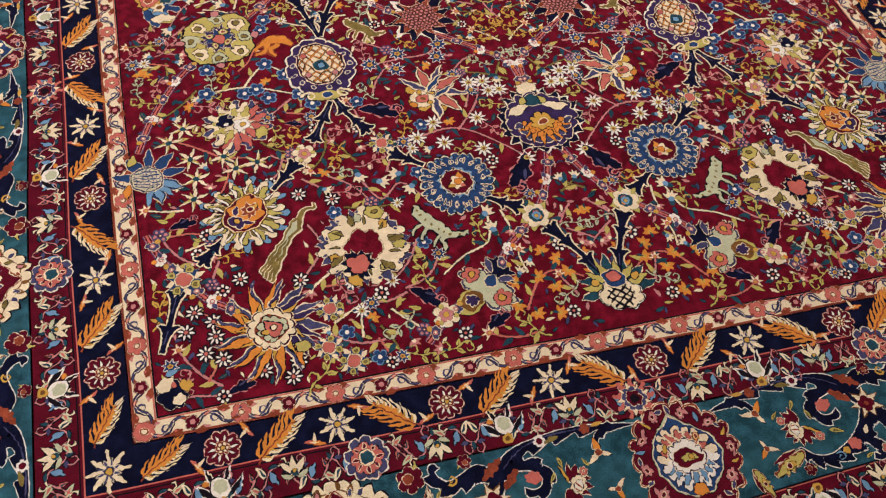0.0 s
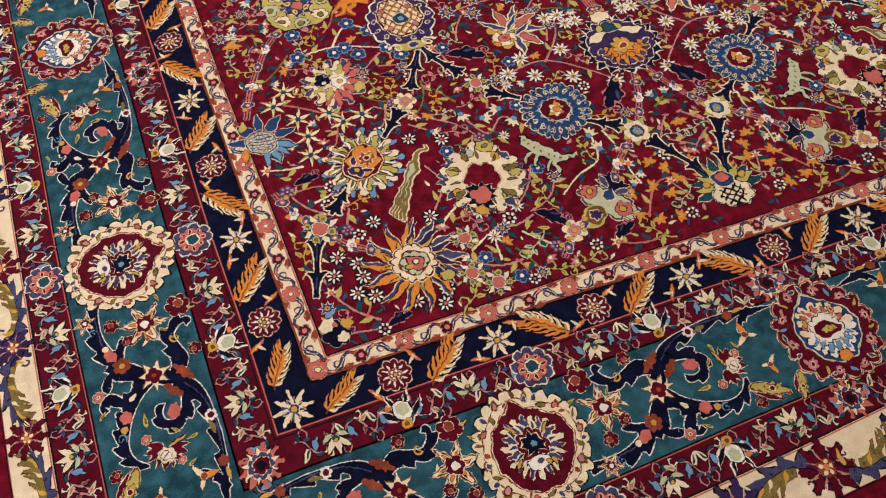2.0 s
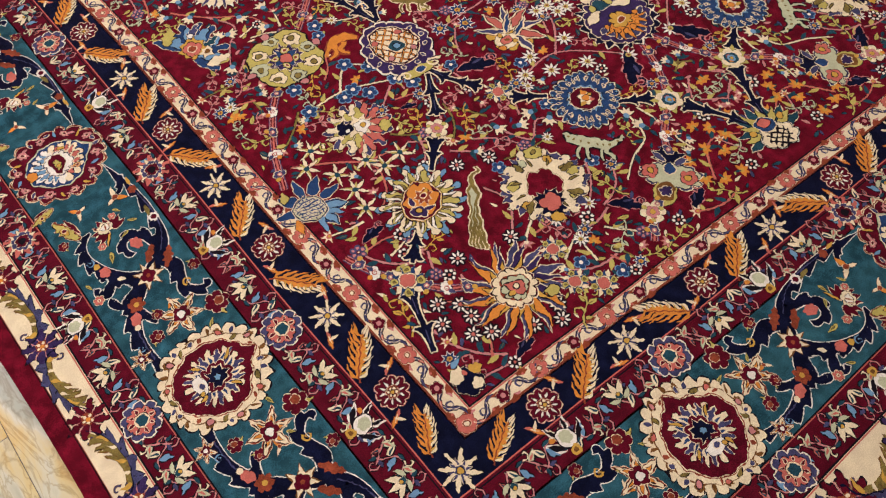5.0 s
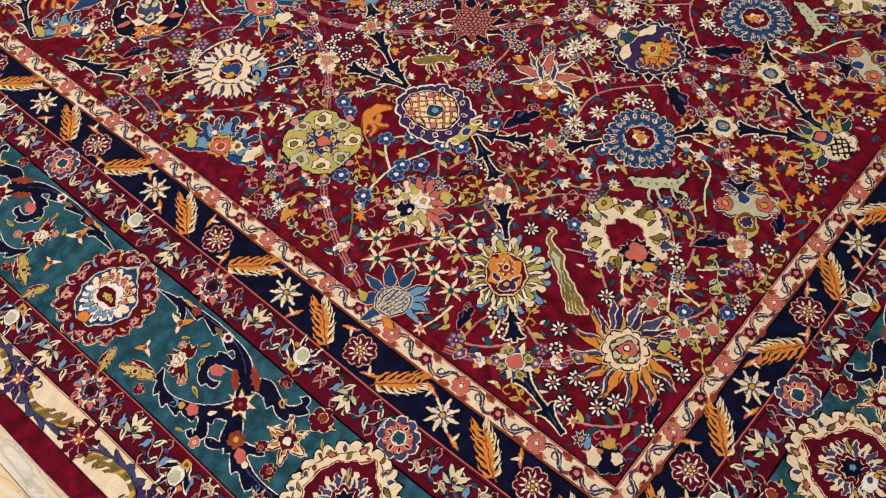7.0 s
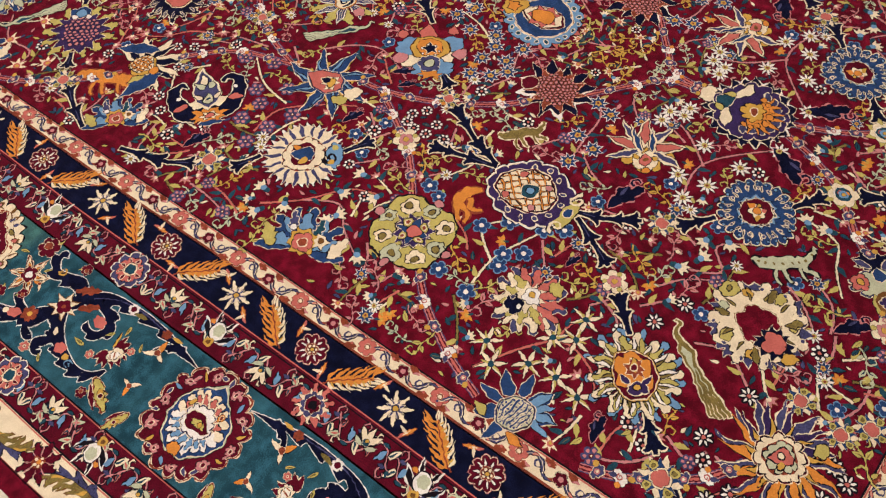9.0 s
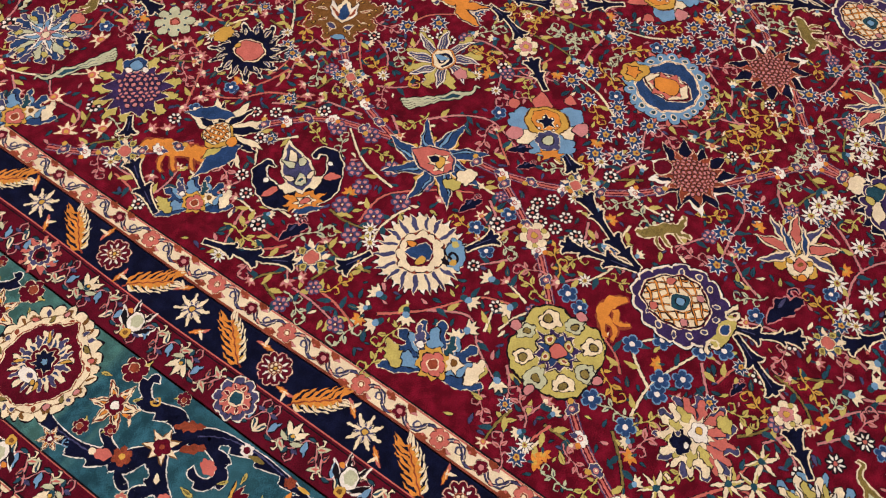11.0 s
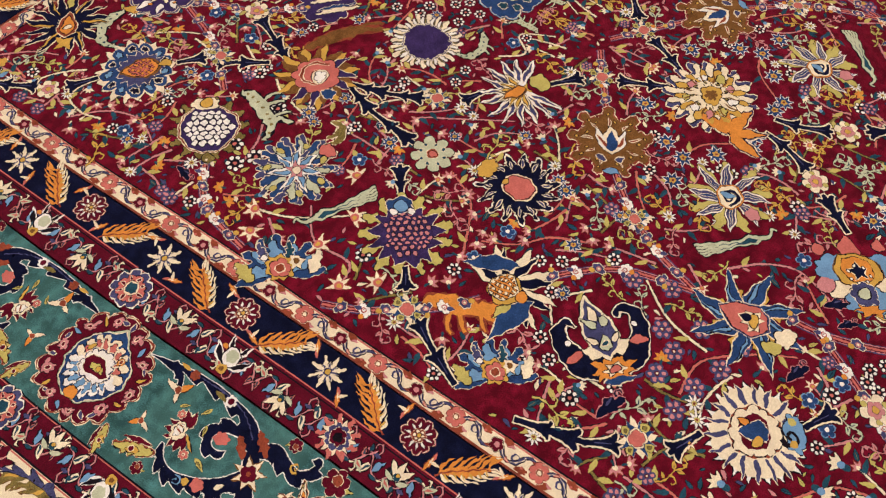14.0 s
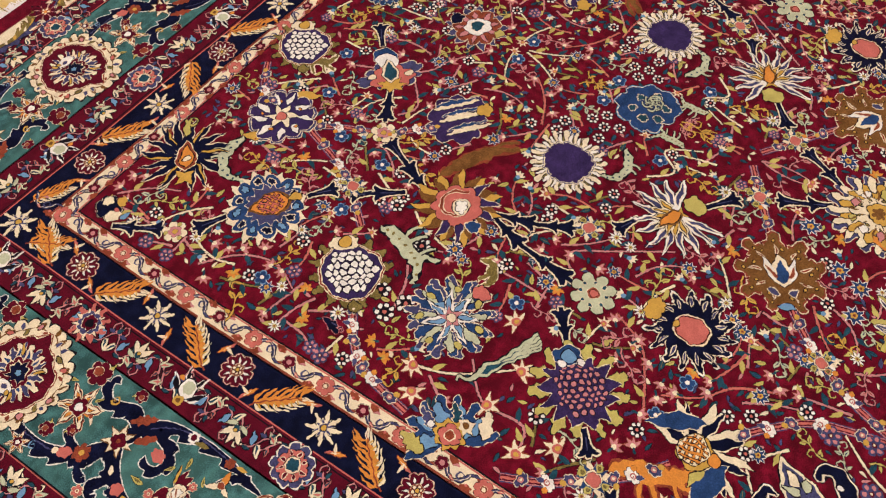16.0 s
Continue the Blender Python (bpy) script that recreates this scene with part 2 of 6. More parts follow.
def smooth(points, per=6):
    """A curve that glides through the points."""
    pts = [points[0], *points, points[-1]]
    out = []
    for i in range(1, len(pts) - 2):
        p0, p1, p2, p3 = (np.array(pts[i + k], float) for k in (-1, 0, 1, 2))
        for k in range(per):
            t = k / per
            out.append(tuple(0.5 * (2 * p1 + (p2 - p0) * t + (2 * p0 - 5 * p1 + 4 * p2 - p3) * t * t + (3 * p1 - p0 - 3 * p2 + p3) * t ** 3)))
    return out + [tuple(points[-1])]


def strip(line, width, end=None):
    """A band along a line, that may taper."""
    line = [np.array(p, float) for p in line]
    left, right, n = [], [], len(line) - 1
    for i, p in enumerate(line):
        d = line[min(i + 1, n)] - line[max(i - 1, 0)]
        d = d / (np.linalg.norm(d) + 1e-9)
        w = (width + ((width if end is None else end) - width) * i / n) / 2
        left.append(tuple(p + w * np.array((-d[1], d[0]))))
        right.append(tuple(p - w * np.array((-d[1], d[0]))))
    return right + left[::-1]


def curl(x, y, degrees, r, width, turns=1.25, hand=1):
    line = []
    for i in range(15):
        s = i / 14
        a = hand * s * turns * 2 * math.pi
        q = r * (1 - 0.78 * s)
        line.append((x + q * math.cos(a + radians(degrees)) - r * math.cos(radians(degrees)), y + q * math.sin(a + radians(degrees)) - r * math.sin(radians(degrees))))
    return strip(line, width, width * 0.5)


def grow(points, d):
    n, out = len(points), []
    area = sum(points[i][0] * points[(i + 1) % n][1] - points[(i + 1) % n][0] * points[i][1] for i in range(n))
    sign = 1 if area > 0 else -1
    for i in range(n):
        a, b, c = np.array(points[i - 1]), np.array(points[i]), np.array(points[(i + 1) % n])
        u, v = b - a, c - b
        m = u / (np.linalg.norm(u) + 1e-9) + v / (np.linalg.norm(v) + 1e-9)
        m = m / (np.linalg.norm(m) + 1e-9)
        out.append(tuple(b + sign * d * np.array((m[1], -m[0]))))
    return out


def cloud(rx, ry, n=9, depth=0.25, seed=1, x=0.0, y=0.0):
    """A plain uneven patch with a scalloped rim."""
    chance = random.Random(seed)
    sizes = [1 + depth * chance.uniform(-0.8, 0.6) for _ in range(n)]
    out = []
    for i in range(n * 5):
        s = i / 5
        k, f = int(s) % n, s - int(s)
        r = (sizes[k] * (1 - f) + sizes[(k + 1) % n] * f) * (1 - depth * 0.6 * (1 - math.sin(math.pi * f)))
        a = 2 * math.pi * i / (n * 5)
        out.append((x + rx * r * math.cos(a), y + ry * r * math.sin(a)))
    return out


def petals(n, r0, r1, width, wool, first=0.0, span=360.0, bend=0.0):
    full = span >= 360
    return [(leaf(r0 * math.cos(radians(a)), r0 * math.sin(radians(a)), a, r1 - r0, width, bend), wool)
            for a in (first + span * i / (n if full else max(1, n - 1)) for i in range(n))]


def teeth(n, r0, r1, width, wool, first=0.0, span=360.0):
    return [(barbed(r0 * math.cos(radians(a)), r0 * math.sin(radians(a)), a, r1 - r0, width, 3), wool)
            for a in (first + span * i / (n if span >= 360 else max(1, n - 1)) for i in range(n))]


def dots(n, ring, r, wool, first=0.0, span=360.0):
    return [(disc(r, ring * math.cos(radians(first + span * i / n)), ring * math.sin(radians(first + span * i / n)), 8), wool) for i in range(n)]


def edged(outline, wool, edge, d):
    """The outline with a thin contrasting rim round it: two layers."""
    return [(grow(outline, d), edge)], [(outline, wool)]


# ---- the carpet and its ground ----
carpet = tagged(new("carpet"), "large hand-knotted woollen carpet, crimson field, teal flowered border", "carpet")
carpet.empty_display_size = 0.1
# distances of the stripes' edges from the inner corner lines: inwards positive
SIDE = (0.05, 0.0, -0.1, -0.19, -0.44, -0.525, -0.605, -0.65)
FOOT = (0.045, 0.0, -0.09, -0.172, -0.42, -0.515, -0.633, -0.677)
HEAD = (0.045, 0.0, -0.094, -0.2, -0.45, -0.525, -0.59, -0.64)


def rim(i, per=36):
    """The four-sided line i of the stripes, corner by corner."""
    x0, x1, y0, y1 = SIDE[i], 2 * AX - SIDE[i], FOOT[i], LENGTH - HEAD[i]
    corners = [(x0, y0), (x1, y0), (x1, y1), (x0, y1)]
    out = []
    for (ax, ay), (bx, by) in zip(corners, corners[1:] + corners[:1]):
        for k in range(per):
            s = k / per
            px, py = raw(ax + (bx - ax) * s, ay + (by - ay) * s)
            ripple = 0.0022 * math.sin(3.1 * px + 5.3 * py + i) + 0.0012 * math.sin(11 * px - 9 * py + 2 * i) + (0.0022 * math.sin(37 * px + 41 * py) if i == 7 else 0.0)
            out.append((px + ripple, py + ripple))
    return out


def band_part(name, i, wool, label):
    """The stripe between two of the lines, as a slab of pile."""
    inner, outer = rim(i), rim(i + 1)
    n = len(inner)
    verts = [(x, y, z) for z in (0.0, -0.011) for ring in (inner, outer) for x, y in ring]
    faces = []
    for k in range(n):
        j = (k + 1) % n
        faces += [(k, j, n + j, n + k), (n + k, n + j, 3 * n + j, 3 * n + k), (j, k, 2 * n + k, 2 * n + j)]
    data = bpy.data.meshes.new(name)
    data.from_pydata(verts, [], [f[::-1] for f in faces])
    data.materials.append(WOOL[wool])
    ob = new(name, data)
    ob.parent = carpet
    return tagged(ob, label)


ground = bpy.data.meshes.new("field")
ground.from_pydata([(x, y, 0.0) for x, y in rim(0)], [], [list(range(len(rim(0))))])
ground.materials.append(WOOL["red"])
field = new("field", ground)
field.parent = carpet
tagged(field, "crimson pile field")
salmon_stripe = band_part("salmon_stripe", 0, "cream", "narrow cream and salmon flowered stripe")
navy_stripe = band_part("navy_stripe", 1, "navy", "navy stripe with flowers and orange feather leaves")
inner_guard = band_part("inner_guard", 2, "wine", "dark red guard stripe with cream scrolls")
main_border = band_part("main_border", 3, "teal", "wide teal main border with medallions")
outer_guard = band_part("outer_guard", 4, "wine", "dark red guard stripe with cream scrolls")
cream_stripe = band_part("cream_stripe", 5, "cream", "cream outer stripe with acanthus wave")
edge_band = band_part("edge_band", 6, "red", "plain crimson edge band")

COUNT = [0]
LABELS = dict(wheel="cream wheel rosette with slate spokes", rosette="dark blue toothed rosette with red eye", sun="cream sunburst with orange heart", wreath="cream wreath with coral flower", yellow="yellow-green lobed flower", urn="purple urn with scale lattice", oval="sky-blue beaded oval with orange tip",
              plum="plum star with pink dots and yellow rim", navy_red="navy flower with coral centre", oak="brown lobed leaf flower", pool="plain purple disc with ragged cream petals", fan="white and blue fan of petals", heart="blue flower with orange heart", spiky="orange and purple flame flower", star_red="rust-red dotted star with navy fringe",
              big_palm="purple palmette with navy fringe", medallion="round border medallion", feather_leaf="orange and cream feather leaf", arabesque="navy scalloped cloud band", trumpet_stem="navy trumpet-shaped stem with cream outline")


def patch(name, data, parent, x, y, degrees=90.0, sx=1.0, sy=None, z=0.0):
    """A patch of pile at x, y, whose tip points in that direction."""
    ob = new(name, data)
    COUNT[0] += 1
    px, py = raw(x, y)
    ob.parent = parent
    if name in LABELS:
        ob["label"] = LABELS[name]
    ob.matrix_basis = Matrix.Translation((px, py, 0.0004 + RISE * z + (COUNT[0] % 31) * 4e-6)) @ Matrix.Rotation(radians(degrees - 90), 4, "Z") @ Matrix.Diagonal((sx, sy if sy is not None else abs(sx), 1, 1))
    return ob


def both(name, data, x, y, degrees=90.0, r=1.0, z=0.0, sy=None, flip=1):
    """The patch and its mirror image on the other side of the long axis."""
    patch(name, data, field, x, y, degrees, flip * r, sy if sy is not None else r, z)
    patch(name, data, field, 2 * AX - x, y, 180 - degrees, -flip * r, sy if sy is not None else r, z)


def drawn(name, layers, parent, z=0.0, lines=True):
    """A patch drawn in carpet coordinates."""
    COUNT[0] += 1
    data = wool_mesh(name, [[([raw(*p) for p in outline], wool) for outline, wool in layer] for layer in layers], 0.0004 + RISE * z + (COUNT[0] % 31) * 4e-6, None, 0.0035, False)
    ob = new(name, data)
    ob.parent = parent
    return ob


def flipped(points):
    return [(2 * AX - x, y) for x, y in points]


# ---- the stripes' thin outlines ----
def outline_line(name, i, offset, width, wool, parent):
    line = []
    a, b = rim(i), rim(i + 1) if i < 7 else rim(i)
    n = len(a)
    mid = [(p[0], p[1]) for p in a]
    cx, cy = AX, LENGTH / 2
    outer = [(p[0] + math.copysign(offset, p[0] - cx) * (abs(p[0] - cx) > 1.0), p[1] + math.copysign(offset, p[1] - cy) * (abs(p[1] - cy) > 1.7)) for p in mid]
    inner = [(p[0] - math.copysign(width, p[0] - cx) * (abs(p[0] - cx) > 1.0), p[1] - math.copysign(width, p[1] - cy) * (abs(p[1] - cy) > 1.7)) for p in outer]
    verts = [(x, y, 0.0003) for x, y in outer + inner] + [(x, y, -0.001) for x, y in outer + inner]
    faces = []
    for k in range(n):
        j = (k + 1) % n
        faces += [(k, j, n + j, n + k), (k, 2 * n + k, 2 * n + j, j), (n + k, n + j, 3 * n + j, 3 * n + k)]
    data = bpy.data.meshes.new(name)
    data.from_pydata(verts, [], faces)
    data.materials.append(WOOL[wool])
    ob = new(name, data)
    ob.parent = parent


for i, parent, pairs in ((0, salmon_stripe, ((0.001, 0.004, "black"), (0.005, 0.0035, "salmon"))), (1, navy_stripe, ((0.0, 0.004, "rust"), (0.004, 0.0035, "salmon"), (-0.004, 0.003, "black"))),
                         (2, inner_guard, ((0.004, 0.004, "wine"), (0.0, 0.003, "salmon"), (0.008, 0.003, "black"))), (3, inner_guard, ((-0.002, 0.003, "salmon"), (0.003, 0.004, "black"))),
                         (4, outer_guard, ((0.003, 0.003, "salmon"), (-0.001, 0.004, "black"))), (5, cream_stripe, ((0.0, 0.004, "black"), (0.004, 0.003, "salmon"))),
                         (6, edge_band, ((-0.003, 0.003, "black"), (0.002, 0.003, "salmon")))):
    for offset, width, wool in pairs:
        outline_line("outline_cord", i, offset, width, wool, parent)


# ---- motifs of the field, drawn with radius 1 and the tip up ----
ART = {}


def art(name, layers):
    return wool_mesh(name, layers, 0.0, 0.022, 0.04)


ART["wheel"] = art("wheel", [petals(18, 0.4, 1.07, 0.125, "black", 0), [*petals(18, 0.4, 1.03, 0.1, "white", 0), (lobes(18, 0.9, 0.78), "cream")], petals(18, 0.5, 1.0, 0.05, "slate", 10), [(disc(0.55), "rust")], [(lobes(12, 0.53, 0.46), "cream")],
                         [(disc(0.36, ry=0.3), "wine")], [(leaf(0, -0.3, 90, 0.62, 0.2), "blue"), (leaf(0.15, 0.12, 60, 0.22, 0.08), "orange"), (disc(0.1, -0.2, 0), "gold")],
                         [(cloud(0.4, 0.22, 7, 0.3, 5, 0, -0.78), "sky"), (disc(0.09, 0.2, -0.72), "lime"), (curl(-0.1, -0.5, 90, 0.17, 0.08), "black"), (disc(0.08, -0.22, -0.7), "gold")]])
CRESCENTS = [strip(smooth([(f * 0.05, -0.62), (f * 0.55, -0.5), (f * 0.85, -0.05), (f * 0.86, 0.35), (f * 0.62, 0.55), (f * 0.5, 0.36)], 6), 0.62, 0.06) for f in (-1, 1)]
ART["helmet"] = art("helmet", [[(grow(o, 0.03), "white") for o in CRESCENTS], [(o, "navy") for o in CRESCENTS], [(star(9, 0.55, 0.34, 0, -0.72, 0.3, ry=0.6, jag=0.1), "orange"), (leaf(-0.55, -0.2, 200, 0.4, 0.13), "salmon"), (leaf(0.55, -0.2, 340, 0.4, 0.13), "salmon"), (leaf(-0.35, -1.0, 0, 0.7, 0.1), "blue")],
                           [(leaf(0, -0.55, 90, 1.55, 0.42), "cream"), (leaf(-0.12, -0.4, 160, 0.5, 0.17, 0.2), "cream"), (leaf(0.12, -0.4, 20, 0.5, 0.17, -0.2), "cream")], [(leaf(0, -0.48, 90, 1.38, 0.34), "slate")],
                           [(leaf(-0.06, 0.2, 120, 0.36, 0.09), "pale"), (leaf(0.06, 0.2, 60, 0.36, 0.09), "pale"), (leaf(0, 0.35, 90, 0.4, 0.09), "cream"), (leaf(0, -0.35, 90, 0.4, 0.13), "pale"), (leaf(-0.12, -0.1, 150, 0.3, 0.07), "cream"), (leaf(0.12, -0.1, 30, 0.3, 0.07), "cream"), (disc(0.05, -0.75, 0.1), "white"), (disc(0.05, 0.75, 0.1), "white"), (star(6, 0.26, 0.14, 0, -0.72, ry=0.6), "cream")], [(disc(0.1, 0, -0.72, ry=0.07), "salmon"), (disc(0.06, 0, -0.15), "leaf")]])
ART["blue_lily"] = art("blue_lily", [teeth(8, 0.3, 1.0, 0.17, "gold", 0), petals(8, 0.1, 1.22, 0.2, "blue", 20, 360, 0.45), petals(8, 0.35, 1.02, 0.035, "sky", 20, 360, 0.45), [(leaf(0, -0.55, 90, 1.25, 0.44), "slate")], [(leaf(0, -0.5, 90, 1.15, 0.38), "salmon"), (cloud(0.3, 0.26, 6, 0.35, 4, 0.05, -0.85), "cream"), (cloud(0.2, 0.2, 6, 0.3, 7, -0.3, -0.7), "lime")],
                            [(star(6, 0.26, 0.15, 0, -0.1), "cream")], [(disc(0.13, 0, -0.1), "gold"), (leaf(0, -0.05, 90, 0.25, 0.09), "navy")]])
ART["crest"] = art("crest", [[(cloud(1.0, 0.6, 10, 0.3, 8, 0, -0.08), "cream"), (leaf(0, 0.4, 90, 0.62, 0.25), "salmon")], [(cloud(0.42, 0.34, 6, 0.3, 2, -0.62, 0.25), "sky"), (cloud(0.42, 0.34, 6, 0.3, 4, 0.62, 0.25), "sky"), (disc(0.22, -0.85, -0.2), "pink"), (disc(0.22, 0.85, -0.2), "pink"),
                         (cloud(0.65, 0.35, 8, 0.3, 6, 0, -0.68), "sky"), (leaf(-0.7, 0.6, 100, 0.3, 0.14), "salmon"), (leaf(0.7, 0.6, 80, 0.3, 0.14), "salmon")], [(disc(0.6, 0, 0.1, ry=0.5), "brown")], [(disc(0.56, 0, 0.1, ry=0.46), "gold")],
                        [(disc(0.36, 0, 0.14, ry=0.32), "orange"), (lobes(8, 0.3, 0.24, x=0, y=-0.5), "slate"), (star(6, 0.4, 0.2, 0, -0.92, ry=0.5), "orange")], [(star(5, 0.22, 0.1, 0, 0.08, 0.4), "navy"), (disc(0.12, 0, -0.5), "pale"), *dots(7, 0.22, 0.03, "white")]])
ART["oval"] = art("oval", [petals(18, 0.85, 1.12, 0.07, "salmon", 7), [(lobes(20, 1.02, 0.92, ry=0.95), "sky")], dots(20, 0.86, 0.05, "leaf"), [(disc(0.76, ry=0.72), "rust")], [(disc(0.73, ry=0.69), "blue")], [(leaf(0, -0.62, 90, 1.3, 0.42), "wine")], [(leaf(0, -0.55, 90, 1.15, 0.37), "cream")],
                       [(star(7, 0.42, 0.26, 0, 0.0), "salmon"), (cloud(0.36, 0.3, 7, 0.3, 4, 0, 0.85), "gold")], [(disc(0.2, ry=0.3), "orange"), (star(5, 0.18, 0.1, 0, 0.85), "orange")]])


def hatched(layers, r, ry, gap, wool, width=0.05, phase=45, x=0.0, y=0.0):
    """A lattice of thin lines across an oval."""
    lines = []
    for side in (phase, phase + 90):
        k = -r
        while k < r:
            half = math.sqrt(max(0.0, r * r - k * k)) * 0.97
            if half > gap * 0.4:
                lines.append(([(px + x, py * ry / r + y) for px, py in turn([(k - width / 2, -half), (k + width / 2, -half), (k + width / 2, half), (k - width / 2, half)], side)], wool))
            k += gap
    half_n = len(lines) // 2
    layers.append(lines[:half_n])
    layers.append(lines[half_n:])
    return layers


ART["star_red"] = art("star_red", [[(star(12, 1.16, 0.74, jag=0.14), "white")], [(star(12, 1.12, 0.7, jag=0.14), "navy")], [(star(11, 0.92, 0.56, phase=0.2, jag=0.06), "salmon")], [(star(11, 0.87, 0.52, phase=0.2, jag=0.06), "rust")], [(disc(0.045, i * 0.13 + 0.065 * (j % 2), j * 0.115, 6), "pink") for j in range(-5, 6) for i in range(-5, 6) if math.hypot(i * 0.13 + 0.065 * (j % 2), j * 0.115) < 0.6]] + [[(disc(0.22, -0.75, 0.3), "wine")]])
ART["yellow"] = art("yellow", [[(lobes(4, 1.1, 0.8), "black"), *teeth(4, 0.6, 1.16, 0.2, "black", 45)], [(lobes(4, 1.05, 0.76), "lime"), *teeth(4, 0.6, 1.12, 0.17, "pale", 45)], [*[(cloud(0.24, 0.2, 6, 0.35, k, 0.74 * math.cos(k * 0.785), 0.74 * math.sin(k * 0.785)), ("cream", "pale")[k % 2]) for k in range(8)]], [*dots(8, 0.76, 0.08, "olive"), *dots(4, 1.02, 0.1, "pink", 45)], [(star(12, 0.56, 0.4, jag=0.08), "black")], [(star(12, 0.52, 0.36, jag=0.1), "purple")], [(star(8, 0.44, 0.22, phase=0.3), "blue")],
                         [*dots(4, 0.28, 0.11, "lime", 20), (disc(0.15), "salmon")], dots(4, 0.28, 0.05, "rust", 20)])
ART["urn"] = art("urn", hatched([[(lobes(14, 0.88, 0.82, ry=1.16), "white")], [(lobes(14, 0.84, 0.77, ry=1.16), "purple"), (cloud(0.5, 0.2, 7, 0.3, 3, 0, -0.98), "lime"), (curl(0.62, -0.95, 0, 0.2, 0.08), "cream"), (curl(-0.62, -0.95, 180, 0.2, 0.08, 1.2, -1), "cream")], [*dots(13, 0.7, 0.05, "slate"), (disc(0.6, 0, 0.12, ry=0.7), "wine")], [(disc(0.56, 0, 0.12, ry=0.66), "cream")]], 0.55, 0.65, 0.16, "orange", 0.022, 45, 0, 0.12)
                      + [[(disc(0.17, 0, 0.05), "leaf"), (disc(0.1, -0.35, 0.42), "salmon"), (disc(0.1, 0.35, 0.42), "salmon"), (disc(0.09, -0.33, -0.25), "pink"), (disc(0.09, 0.33, -0.25), "pink")], [(disc(0.07, 0, 0.05), "sky"), (disc(0.1, 0, -0.97), "blue")]])
ART["lily"] = art("lily", [[(cloud(0.85, 0.72, 9, 0.35, 6, 0, -0.1), "gold")], petals(7, 0.05, 1.22, 0.2, "cream", -25, 230, 0.16), petals(4, 0.15, 1.12, 0.12, "slate", -25, 230, 0.16), [(o, "salmon") for o, _ in petals(3, 0.15, 1.1, 0.12, "salmon", 13, 153, 0.16)], [(leaf(-0.12, -0.2, 105, 1.1, 0.13, 0.1), "cream"), (leaf(0.12, -0.2, 75, 1.1, 0.13, -0.1), "cream"), (cloud(0.36, 0.36, 7, 0.3, 2, 0, -0.4), "cream")], [(leaf(-0.12, -0.1, 105, 0.9, 0.075, 0.1), "blue"), (leaf(0.12, -0.1, 75, 0.9, 0.075, -0.1), "blue"), (leaf(0, -0.65, 90, 0.45, 0.16), "salmon"), (disc(0.09, -0.25, -0.35), "gold"), (disc(0.09, 0.25, -0.35), "gold")], [(disc(0.1, 0, -0.8), "orange"), (disc(0.07, 0, -0.45), "brown")]])
ART["big_palm"] = art("big_palm", [[(star(22, 1.06, 0.9, jag=0.04), "white")], [(star(22, 1.04, 0.87, jag=0.04), "navy"), (cloud(0.26, 0.2, 6, 0.3, 3, 0, 1.0), "cream")], [(lobes(16, 0.86, 0.78), "purple")], [(leaf(-0.75, 0.25, 20, 0.7, 0.15), "cream"), (leaf(0.75, 0.25, 160, 0.7, 0.15), "cream"), (cloud(0.26, 0.22, 6, 0.2, 4, 0, 0.6), "leaf"), *dots(9, 0.62, 0.1, "slate", 190, 180)],
                          [*[(leaf(0, -0.05, 200 + 20 * k, 0.72, 0.09), "orange") for k in range(8)], (leaf(-0.3, 0.5, 60, 0.3, 0.09), "lime"), (leaf(0.3, 0.5, 120, 0.3, 0.09), "lime")], [(lobes(7, 0.28, 0.18, y=-0.08), "gold"), *dots(8, 0.48, 0.07, "orange", 185, 190)], [(disc(0.09, 0, -0.08), "rust")]])
ART["rosette"] = art("rosette", [[(lobes(24, 1.1, 0.93, ry=0.94), "cream")], [(lobes(24, 1.06, 0.88, ry=0.94), "blue")], [*dots(24, 0.93, 0.035, "sky", 4), *petals(24, 0.68, 0.86, 0.024, "navy", 9)], dots(17, 0.78, 0.036, "slate", 8), [(star(14, 0.56, 0.47, jag=0.06), "sky")], [(star(14, 0.51, 0.42, jag=0.08), "navy")], [(disc(0.42), "wine")], [(cloud(0.24, 0.22, 6, 0.4, 3, 0.02, 0.0), "cream"), (leaf(0.1, 0.05, 40, 0.26, 0.08), "orange"), (leaf(-0.1, 0.0, 165, 0.22, 0.07), "gold"), (leaf(0, -0.1, 280, 0.2, 0.06), "salmon")], [(disc(0.09), "orange"), (disc(0.05, 0.14, -0.05), "gold")]])
ART["cross"] = art("cross", [[(star(7, 1.35, 0.8), "lime")], [(lobes(6, 0.98, 0.75), "cream")], [(disc(0.55), "leaf")], [(disc(0.3), "sky")], [(disc(0.12), "gold")]])
